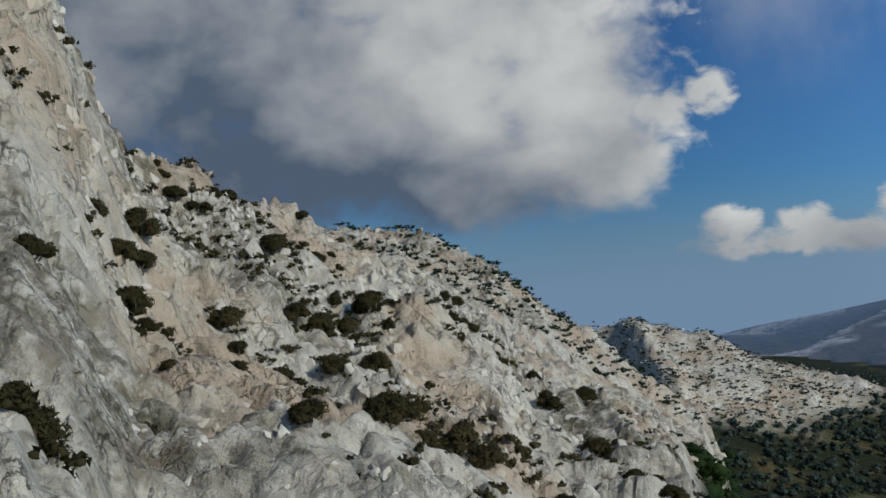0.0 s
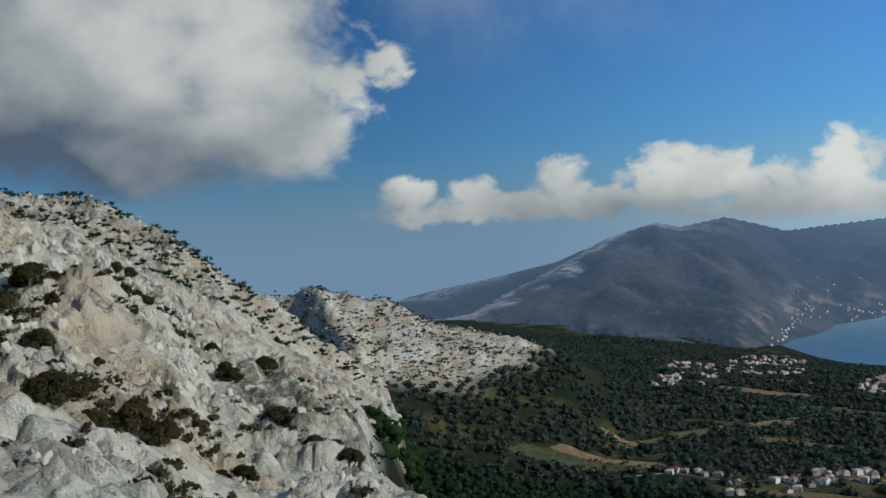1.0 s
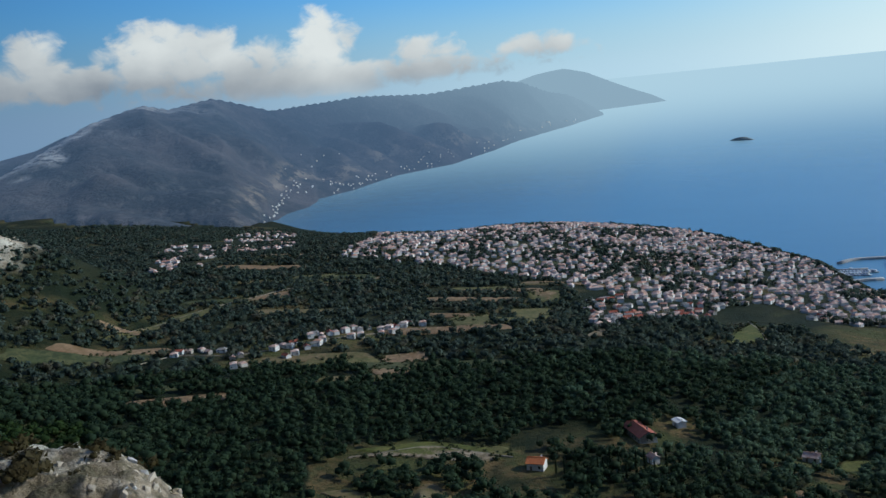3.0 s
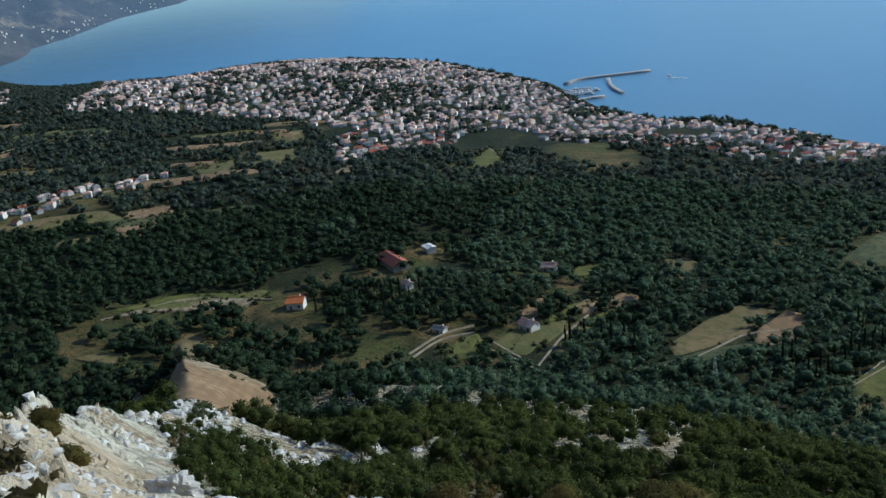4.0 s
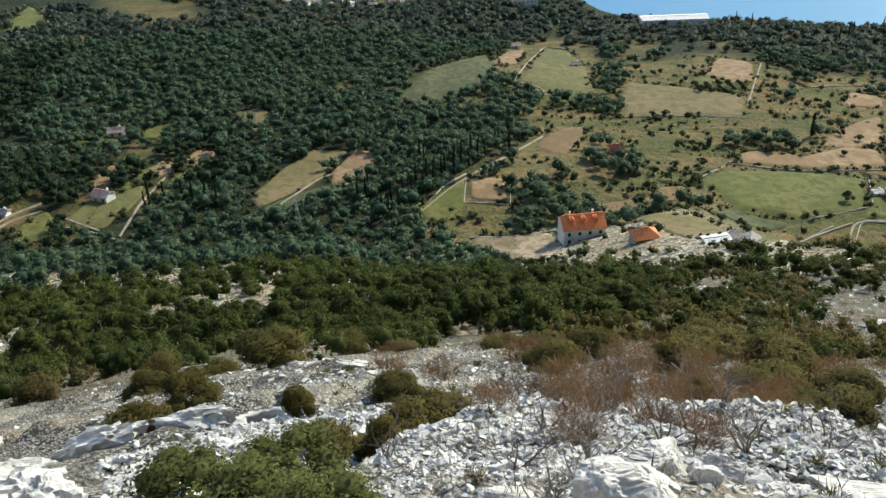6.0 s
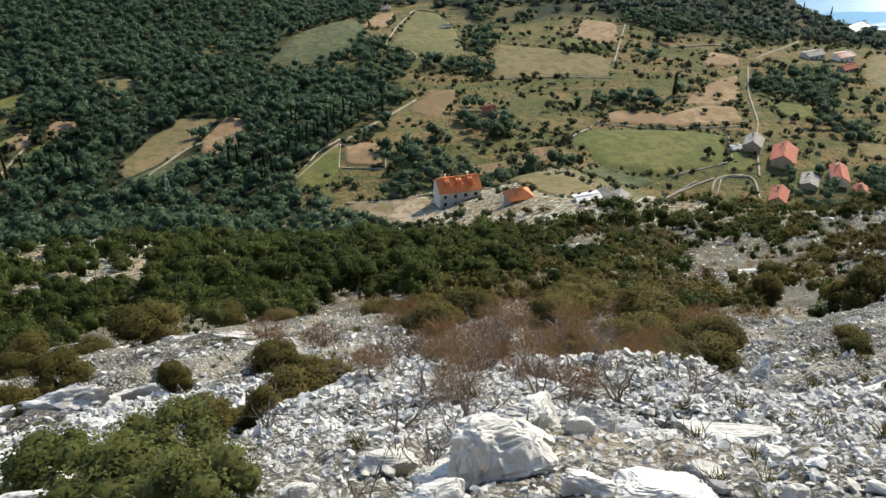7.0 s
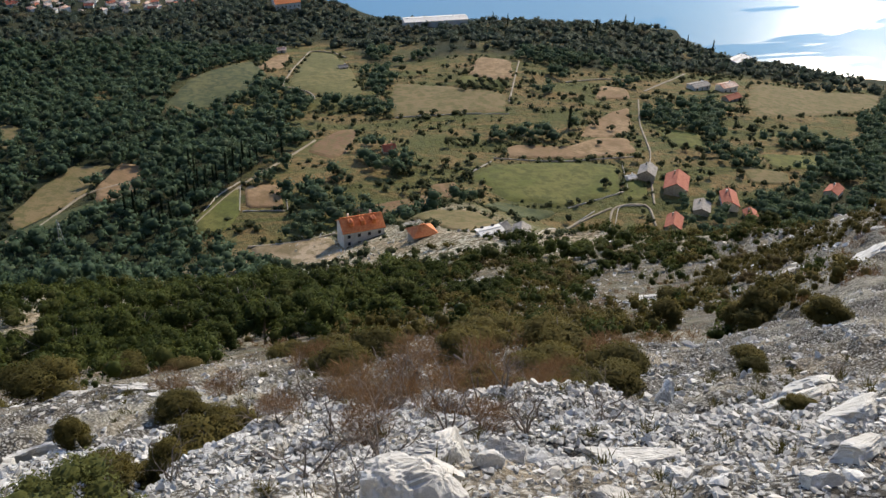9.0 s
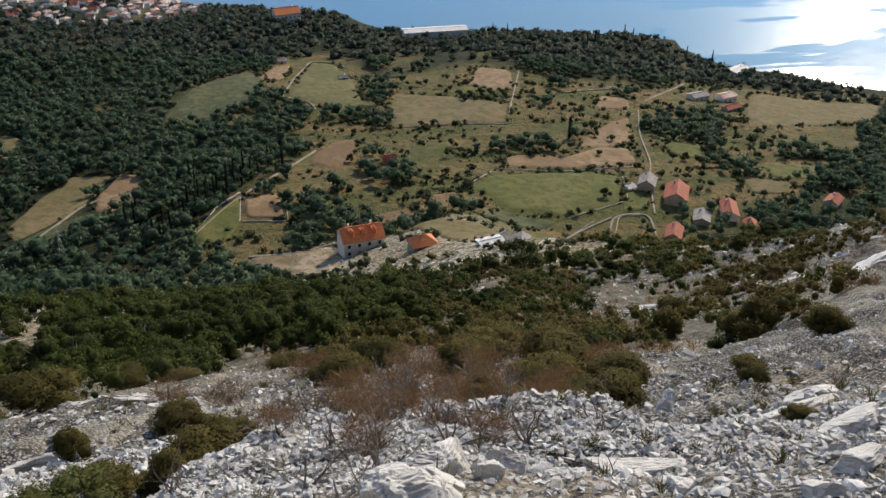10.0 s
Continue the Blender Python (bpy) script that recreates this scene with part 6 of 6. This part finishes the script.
def bush_model(name, seed, mat, wide, high, label, group, k=9, per=120, leaf=0.13, slim=0.5, up=0.7):
    g_ = np.random.default_rng(seed)
    root = thing(name, (0, 0, -400), 0, 1.0, label, "bush", group)
    t = []
    for _ in range(3):
        limbs(g_, (0, 0, -0.2), (g_.normal(0, 0.5), g_.normal(0, 0.5), 1), high * 0.6, 0.03 * wide, 1, t)
    part("stem", raw("stem", t, BARK), root)
    q, lift = g_.uniform(0, 6.283, k), g_.uniform(0.0, 1.0, k) ** 0.8
    out = wide * 0.33 * np.sqrt(np.maximum(1 - lift * lift, 0.03)) * g_.uniform(0.6, 1.25, k)
    c = np.stack([out * np.cos(q), out * np.sin(q), high * (0.15 + 0.55 * lift)], -1)
    sp = np.full((k, 3), 1.0) * np.array((wide * 0.2, wide * 0.2, high * 0.22)) * g_.uniform(0.7, 1.25, (k, 1))
    part("foliage", raw("foliage", leaves(c, sp, per, np.full(k, leaf), seed, slim, up), mat), root)
    return root


more = polar_points(260, -25, 32, 12, 115, 88)
more_clump = value_noise(more[0] / 14, more[1] / 6, 89) + 0.3 * (land(*more)[1] > 0.5)
BUSHES += [(float(x), float(y)) for x, y, n in zip(*more, more_clump) if n > 0.92]
hill_models = [bush_model("bush", s, HILLBUSH, 2.7, 1.9, "dark low bush growing from a limestone ledge", "hillside bushes", 14, 210, 0.2) for s in (401, 402, 403)]
for j, q in enumerate(BUSHES):
    rr = math.hypot(*q)
    s = (g.uniform(0.55, 0.95) if j < 38 else g.uniform(0.25, 0.6)) * min(1.25, 0.35 + rr / 70)
    copy_thing(hill_models[j % 3], pose(q[0], q[1], ground_z(*q) - 0.1, 0, 0, g.uniform(0, 360)) @ Matrix.Scale(s, 4))
for root in hill_models:
    for o in (*root.children_recursive, root):
        bpy.data.objects.remove(o)


def scrub(name, x, y, wide, per, leaf, mat, label, seed, slim=0.6, up=0.6, fill=0.5, tall=0.36):
    z = land(x, y)[0]
    g_ = np.random.default_rng(seed)
    s = wide * g_.uniform(0.5, 1.4, len(x))
    s *= np.where(np.hypot(x, y) < 60, np.clip(np.hypot(x, y) / 60, 0.45, 1), 1.0) if tall > 0.4 else 1.0
    lumps = 1 if slim < 0.3 else 4
    c = np.repeat(np.stack([x, y, z + s * tall * 0.55], -1)[:, None], lumps, 1)
    if lumps > 1:
        c[..., :2] += g_.normal(0, 0.27, (len(x), lumps, 2)) * s[:, None, None]
        c[..., 2] += g_.uniform(-0.25, 0.30, (len(x), lumps)) * s[:, None] * tall
    part_of = (0.30 if lumps > 1 else 0.5) * g_.uniform(0.75, 1.25, (len(x), lumps, 1))
    sp = s[:, None, None] * part_of * np.array((1.0, 1.0, 2 * tall))
    size = np.repeat((np.asarray(leaf) * s / wide)[:, None], lumps, 1).ravel() * (0.8 if lumps > 1 else 1.0)
    t = leaves(c.reshape(-1, 3), sp.reshape(-1, 3), max(per // (3 if lumps > 1 else 1), 10), size, seed + 1, slim, up, fill, 0.5)
    return tagged(new(name, raw(name, t, mat)), label, "scrub", kind="stuff")


x, y = polar_points(6500, -26, 34, 10, 120, 81)
ok = value_noise(x / 12, y / 5, 82) > 0.6
scrub("hill_scrub", x[ok], y[ok], 0.9, 44, 0.24, HILLBUSH, "small dark tufts between the crags", 83, 0.7, 0.4, 0.15)
x, y = polar_points(15000, -8, 36, 130, 950, 84)
ok = (land(x, y)[1] > 0.4) & (value_noise(x / 40, y / 40, 85) > 0.22 + 0.22 * (np.hypot(x, y) < 470))
scrub("far_scrub", x[ok], y[ok], 3.3, 30, 0.8, WOOD_PINE, "dark bushes dotted over the far limestone slopes", 86)

# ---- scree slope at the camera's feet ----
# blocks: x, y, half sizes, lift, turn
BLOCKS = [(6.05, -1.05, .46, .52, .42, 25), (7.6, -1.65, .42, .58, .36, 60), (4.95, .4, .5, .85, .25, 0), (5.55, -2.4, .55, .62, .16, 35), (7.7, -2.45, .2, .24, .22, 10), (6.0, -.62, .34, .28, .2, 5), (9.1, -4.7, .45, .85, .24, 12), (18.6, -10.4, .3, .34, .55, 15),
          (14.6, -11.2, .55, 1.8, .2, 38), (10.0, -8.7, .5, .8, .22, 40), (7.4, 3.4, .32, .4, .28, 40), (6.7, -1.5, .3, .42, .3, 70), (5.3, -.55, .2, .24, .16, 30), (8.3, 3.7, .5, .7, .36, 0), (16.5, -13.2, .6, 1.5, .26, 35), (5.5, -1.75, .2, .3, .14, 10), (6.7, -5.9, .3, .42, .16, 30), (7.3, -6.3, .22, .3, .14, 75), (6.0, -5.0, .2, .26, .13, 10),
          (6.2, -3.0, .24, .3, .17, 0), (7.0, -4.1, .2, .25, .16, 50), (5.6, 1.3, .3, .5, .16, -20), (7.2, -2.1, .16, .2, .16, 20), (7.5, -2.9, .13, .17, .13, 80), (5.0, -2.9, .14, .2, .12, 0), (5.4, -3.4, .16, .18, .13, 45), (7.2, -.2, .22, .34, .14, 10), (6.4, .6, .16, .3, .12, 60)]
OUTCROPS = [(18.0, 14.2, .9, 1.1, .8, 20), (10.6, 6.5, .5, .6, .5, 50), (36, 40.7, 1.9, 2.1, 1.4, 10), (28.3, 29.1, 1.5, 1.7, 1.2, 40), (29.1, 24.6, 1.3, 1.5, 1.0, 0), (22.7, 16.7, 1.0, 1.2, .9, 30), (9.4, 5.9, .45, .5, .4, 10), (16.1, 11.8, 1.1, 1.5, .7, 30), (12.6, 8.6, .9, 1.0, .6, 60), (14.2, 10.6, .8, 1.0, .6, 10), (11.2, 7.3, .8, .9, .5, 20), (18.3, 9.6, .8, 1.6, .55, -10), (19.2, 7.6, .8, 1.5, .5, -5), (17.2, 11.0, .7, 1.0, .5, 0), (20.0, 5.4, .7, 1.3, .35, 5),
            (52, 20.5, 1.4, 2.6, .5, -12), (47, 15.2, 1.3, 2.4, .4, -10), (43, 10.5, 1.2, 2.0, .35, -5), (39, 6.2, 1.1, 1.6, .3, 0), (29.0, 23.1, 1.6, 2.0, .9, 20), (36, 27, 1.6, 2.6, .9, 10), (24, 17.6, 1.2, 1.6, .8, 40), (101, -52, 2.0, 5, .8, 10), (104, -67, 2.5, 6, .9, 15), (80, -56, 2.0, 5, .8, 20), (58, -48, 1.4, 3.5, .6, 20), (70, 42, 2.2, 3.5, 1.0, 0), (82, 56, 2.2, 3.5, 1.0, 0)]


def seated(x, y, sink, turn, wide=1.0):
    """A pose on the slope, leaning with it."""
    e = wide
    n = Vector((ground_z(x - e, y) - ground_z(x + e, y), ground_z(x, y - e) - ground_z(x, y + e), 2 * e)).normalized()
    tilt = Vector((0, 0, 1)).rotation_difference(n).to_matrix().to_4x4()
    return Matrix.Translation((x, y, ground_z(x, y) + sink)) @ tilt @ pose(0, 0, 0, 0, 0, turn)


for k, (x, y, a, b, c, turn) in enumerate(BLOCKS + OUTCROPS):
    hero = k < len(BLOCKS)
    ob = new("boulder" if hero else "outcrop", rock_mesh("boulder" if hero else "outcrop", (a, b, c), 500 + k, 5 if k < 9 else 4, 0.12 if hero else 0.36, 9, 0.6 if hero else 0.9))
    ob.matrix_world = seated(x, y, c * 0.3, turn, max(a, b))
    tagged(ob, "pale grey weathered limestone boulder on loose scree" if hero else "ridge of jagged white limestone on the slope", "rock", "boulders on the scree" if hero else "limestone outcrops")

pebbles = [stone_tris(s, n) for s, n in ((11, 9), (12, 10), (13, 12), (14, 10), (15, 9), (16, 11))]
g = np.random.default_rng(90)
x, y = polar_points(60000, 62, 141, 3.2, 75, 91)
rr = np.hypot(x, y)
# thickest close by and in the gullies on the far right
weight = np.clip(1.25 - rr / 55, 0.05, 1) * np.where(np.degrees(np.arctan2(x, y)) > 100, 1.0, 0.6)
ok = g.random(len(x)) < weight
x, y, rr = x[ok], y[ok], rr[ok]
inner_x, inner_y = polar_points(44000, 62, 141, 3.2, 18, 92)
x, y = np.concatenate([inner_x, x]), np.concatenate([inner_y, y])
rr = np.hypot(x, y)
z = land(x, y)[0]
size = (0.015 + 0.085 * g.random(len(x)) ** 4) * np.clip(rr / 11, 0.7, 2.0)
dims = size[:, None] * np.stack([g.uniform(0.6, 1.3, len(x)), g.uniform(0.6, 1.3, len(x)), g.uniform(0.4, 0.9, len(x))], -1)
tagged(new("scree", raw("scree", scattered(pebbles, np.stack([x, y, z + size * 0.25], -1), dims, 93), ROCK)), "loose pale grey limestone scree", "stones", kind="stuff")
x, y = polar_points(9000, 30, 60, 26, 185, 132)
close_x, close_y = polar_points(4200, 27, 52, 16, 70, 136)
x, y = np.concatenate([x, close_x]), np.concatenate([y, close_y])
far_ = np.hypot(x, y)
ok = (value_noise(x / 16 + 0.4 * y / 16, y / 16 - 0.4 * x / 16, 133) * 0.7 + value_noise(x / 4, y / 4, 134) * 0.3 > 0.52) & (land(x, y)[1] > 0.3)
x, y, far_ = x[ok], y[ok], far_[ok]
size = (0.10 + 0.75 * g.random(len(x)) ** 3) * np.clip(far_ / 90, 0.45, 1.6)
tagged(new("ledge_stones", raw("ledge_stones", scattered(shapes, np.stack([x, y, land(x, y)[0] + size * 0.1], -1), size[:, None] * np.stack([g.uniform(0.7, 1.4, len(x)), g.uniform(0.7, 1.4, len(x)), g.uniform(0.5, 1.0, len(x))], -1), 135), ROCK)), "broken ledges of white limestone among low bushes", "rocks", kind="stuff")
x, y = polar_points(5200, 96, 131, 45, 185, 127)
ok = value_noise(x / 12, y / 12, 128) > 0.42
x, y = x[ok], y[ok]
size = 0.10 + 0.55 * g.random(len(x)) ** 3.5
tagged(new("flank_stones", raw("flank_stones", scattered(pebbles, np.stack([x, y, land(x, y)[0] + size * 0.1], -1), size[:, None] * np.stack([g.uniform(0.7, 1.4, len(x)), g.uniform(0.7, 1.4, len(x)), g.uniform(0.4, 0.8, len(x))], -1), 129), ROCK)), "pale loose blocks between the bushes of the flank", "stones", kind="stuff")
stone_meshes = [raw("stone", np.concatenate([s, np.full((*s.shape[:2], 1), 0.25 + 0.14 * k)], -1), ROCK) for k, s in enumerate(shapes)]
x, y = polar_points(300, 84, 136, 4.2, 11, 94)
z = land(x, y)[0]
for k in range(300):
    ob = child(new("stone", stone_meshes[k % 6]), ground)
    s = 0.05 + 0.11 * g.random() ** 2
    ob.matrix_local = pose(x[k], y[k], z[k] + s * 0.2, g.uniform(-25, 25), g.uniform(-25, 25), g.uniform(0, 360)) @ Matrix.Diagonal((s, s * g.uniform(0.7, 1.3), s * g.uniform(0.5, 0.9), 1))

# tufts of dry grass in the gaps of the scree
x, y = polar_points(520, 78, 134, 5, 34, 137)
ok = value_noise(x / 3, y / 3, 138) > 0.55
scrub("dry_grass_tufts", x[ok], y[ok], 0.34, 46, 0.2, MAQUIS, "small tufts of dry grass between the stones", 139, 0.06, 1.6, 0.05)

# low maquis: brown and green scrub between the scree and the pines
x, y = polar_points(7000, 42, 134, 20, 150, 95)
az_s, rr = np.degrees(np.arctan2(x, y)), np.hypot(x, y)
n = value_noise(x / 11, y / 11, 96) * 0.6 + value_noise(x / 4, y / 4, 97) * 0.4 + 0.12 * np.clip((86 - az_s) / 10, 0, 1)
edge = np.interp(az_s, (42, 52, 60, 72, 88, 96, 104, 112, 120, 134), (50, 60, 72, 66, 56, 34, 23, 26, 52, 78))
ok = (rr > edge * (0.8 + 0.5 * value_noise(x / 6, y / 6, 98))) & (n > np.where(az_s > 112, 0.47, 0.40))
x, y = x[ok], y[ok]
brown = value_noise(x / 15, y / 15, 99) + np.where(np.degrees(np.arctan2(x, y)) > 88, 0.08, -0.25) > 0.5
green = ~brown & (value_noise(x / 9, y / 9, 100) + np.clip((92 - np.degrees(np.arctan2(x, y))) / 40, -0.3, 0.3) > 0.5)
scrub("maquis", x[~brown & ~green][::2], y[~brown & ~green][::2], 2.6, 170, 0.24, MAQUIS, "low olive-brown maquis above the pine wood", 110, tall=0.5)
scrub("young_pines", x[green][::3], y[green][::3], 3.4, 230, 0.27, PINE, "low green pine scrub above the wood", 118, tall=0.5)
x, y = x[brown][::2], y[brown][::2]
scrub("dry_scrub", x, y, 1.5, 70, 0.5, BROWN, "brown leafless scrub between the stones", 112, 0.05, 1.3, 0.1)

# the drier flank under the village: olive bushes with scree between them
x, y = polar_points(2600, 92, 127, 60, 235, 120)
ok = (value_noise(x / 24, y / 10, 121) * 0.6 + value_noise(x / 6, y / 6, 122) * 0.4 > 0.52) & (land(x, y)[1] > 0.4)
x, y = x[ok], y[ok]
scrub("hillside_maquis", x[::2], y[::2], 2.9, 110, 0.4, MAQUIS, "olive-brown bushes on the dry flank below the scree", 123, tall=0.45)
scrub("hillside_pines", x[1::2], y[1::2], 3.2, 110, 0.42, PINE, "dark green bushes on the dry flank below the scree", 125, tall=0.5)

NEAR_BUSHES = [(30.5, 42.0, 2.4, 1.6), (37, 52, 2.6, 1.7), (20.5, -8.6, 1.7, 1.0), (22, -10.4, 1.8, 1.1), (17, -5.0, 1.2, .7), (24.5, -11.8, 2.0, 1.2), (14.8, 1.9, 1.0, 1.1), (43.8, 12.3, 3.6, 2.0), (47.5, 16.2, 3.0, 1.8), (56.8, 9.6, 2.4, 1.2), (33.1, 14.7, 1.8, 1.0), (42.9, 25.6, 2.6, 1.7), (52, 5.5, 2.0, 1.1), (46, -1.5, 2.2, 1.2), (50, 21, 2.6, 1.6), (15.3, 1.5, 1.55, 1.05), (15.9, 0.9, 1.1, .8), (17.6, 4.3, .75, .7), (14.2, 3.0, 1.0, .55), (14.8, 2.4, .8, .5), (22.3, -15.4, .9, .6), (12.0, -9.3, .5, .3), (60, 15.4, 3.4, 2.0), (66, 11.2, 3.0, 1.6), (28.7, -3.0, 1.4, .9), (44.3, -12.7, 3.2, 1.8), (32.4, -13.0, 2.8, 1.6), (26.5, -18.1, 1.4, .9), (52.9, -35.9, 3.6, 2.7), (64.4, -34.8, 3.0, 2.6), (36.8, -29.2, 2.1, 1.7), (87, -48, 3.6, 2.8), (25.3, -9.4, 2.2, 1.2), (19.2, 8.9, 1.5, 1.0), (26, 10.2, 1.9, 1.1), (22.4, 2.6, 1.3, .7), (28, -10.8, 2.4, 1.4), (20, -5.6, 1.2, .8), (24.5, -2.2, 1.6, .9), (29, -7.4, 2.0, 1.1), (33, -9.0, 2.4, 1.3), (23.5, -8.2, 1.4, .8), (35, -5.0, 2.3, 1.2), (40, -3.0, 2.6, 1.3), (38, -14.0, 2.6, 1.5), (17.2, -5.5, 1.0, .6)]
near_models = [bush_model("round_bush", s, MAQUIS, 1.0, 1.0, "rounded olive-green bush on the scree", "bushes on the scree", 18, 480, 0.055, 0.4, 1.0) for s in (601, 602, 603)]
for k, (x, y, wd, hi) in enumerate(NEAR_BUSHES):
    copy_thing(near_models[k % 3], pose(x, y, ground_z(x, y) - 0.05, 0, 0, 77 * k) @ Matrix.Diagonal((wd * 1.35, wd * 1.35, hi * 1.3, 1)))
leafy = bush_model("leafy_shrub", 611, LEAFY, 1.0, 1.0, "light green leafy shrub beside white rocks", "leafy shrubs", 16, 260, 0.036, 0.7, 0.3)
for k, (x, y, wd, hi) in enumerate([(6.7, 2.2, 1.1, .65), (6.0, 1.4, .8, .5), (8.0, 3.3, 1.0, .6), (8.8, 2.3, .9, .55)]):
    copy_thing(leafy, pose(x, y, ground_z(x, y) - 0.05, 0, 0, 60 * k) @ Matrix.Diagonal((wd * 1.5, wd * 1.5, hi * 1.5, 1)))
brush = bush_model("brown_shrub", 621, BROWN, 1.0, 1.0, "brown winter shrub, almost leafless, on the scree", "brown shrubs", 10, 110, 0.26, 0.022, 1.5)
for k, (x, y, wd, hi) in enumerate([(18.5, -6.9, 1.5, .9), (20, -7.4, 1.6, .9), (23, -9.6, 1.8, 1.1), (26, -12.6, 2.0, 1.2), (15.4, -2.8, 1.2, .8), (12.2, -1.6, 1.1, .8), (13.6, -3.1, 1.3, .8), (15.6, -4.3, 1.5, .9), (11.6, -3.3, .9, .6), (16.6, -1.9, 1.4, .9), (14.3, -.2, 1.0, .7), (17.8, -6.4, 1.4, .8), (19, -2.2, 1.8, 1.2), (21, -3.8, 2.0, 1.3), (23, -6.4, 2.2, 1.4), (26, -4.6, 2.2, 1.3), (17.4, -3.9, 1.3, .8), (22, -8.8, 1.8, 1.2), (30, -14.2, 2.2, 1.4), (33, -2.2, 2.2, 1.3), (36, -10, 2.6, 1.5), (27, 1.4, 1.7, .9), (35, 4.4, 2.0, 1.1)]):
    copy_thing(brush, pose(x, y, ground_z(x, y) - 0.05, 0, 0, 47 * k) @ Matrix.Diagonal((wd * 1.25, wd * 1.25, hi * 1.15, 1)))
near_models.append(brush)
for root in near_models + [leafy]:
    for o in (*root.children_recursive, root):
        bpy.data.objects.remove(o)

# leafless shrubs
DEAD = [(6.1, -.6, 1.0), (6.0, .1, .75), (7.2, -.9, .9), (10.2, -1.5, 1.3), (9.2, -.4, 1.1), (11.0, -2.6, 1.4), (11.1, -3.9, 1.3), (13.0, -3.5, 1.5), (14.5, -2.2, 1.5), (12.5, -1.0, 1.3), (14.0, -6.3, 1.3), (17.1, -3.1, 1.6), (14.7, -4.6, 1.5), (12.5, -5.8, 1.1), (17.7, -1.0, 1.4), (19.7, -2.6, 1.6),
        (20.5, -5.4, 1.7), (18.4, -15.2, 1.9), (18.6, 12.1, 1.3), (9.4, 2.1, .9), (10.3, 1.3, .9), (7.0, 1.7, .8), (16.0, .2, 1.3), (18.5, -4.6, 1.6), (22.0, -4.0, 1.7)]
for k, (x, y, size) in enumerate(DEAD):
    g_ = np.random.default_rng(700 + k)
    root = thing("bare_shrub", (x, y, ground_z(x, y) - 0.03), 0, 1.0, "leafless grey-brown shrub with crooked thin branches", "shrub", "leafless shrubs")
    for _ in range(5):
        t = []
        limbs(g_, (g_.normal(0, 0.04), g_.normal(0, 0.04), 0), (g_.normal(0, 0.6), g_.normal(0, 0.6), 1), size * g_.uniform(0.4, 0.62), 0.013 * size + 0.004, 4, t, 0.5)
        part("branch", raw("branch", t, TWIG), root)
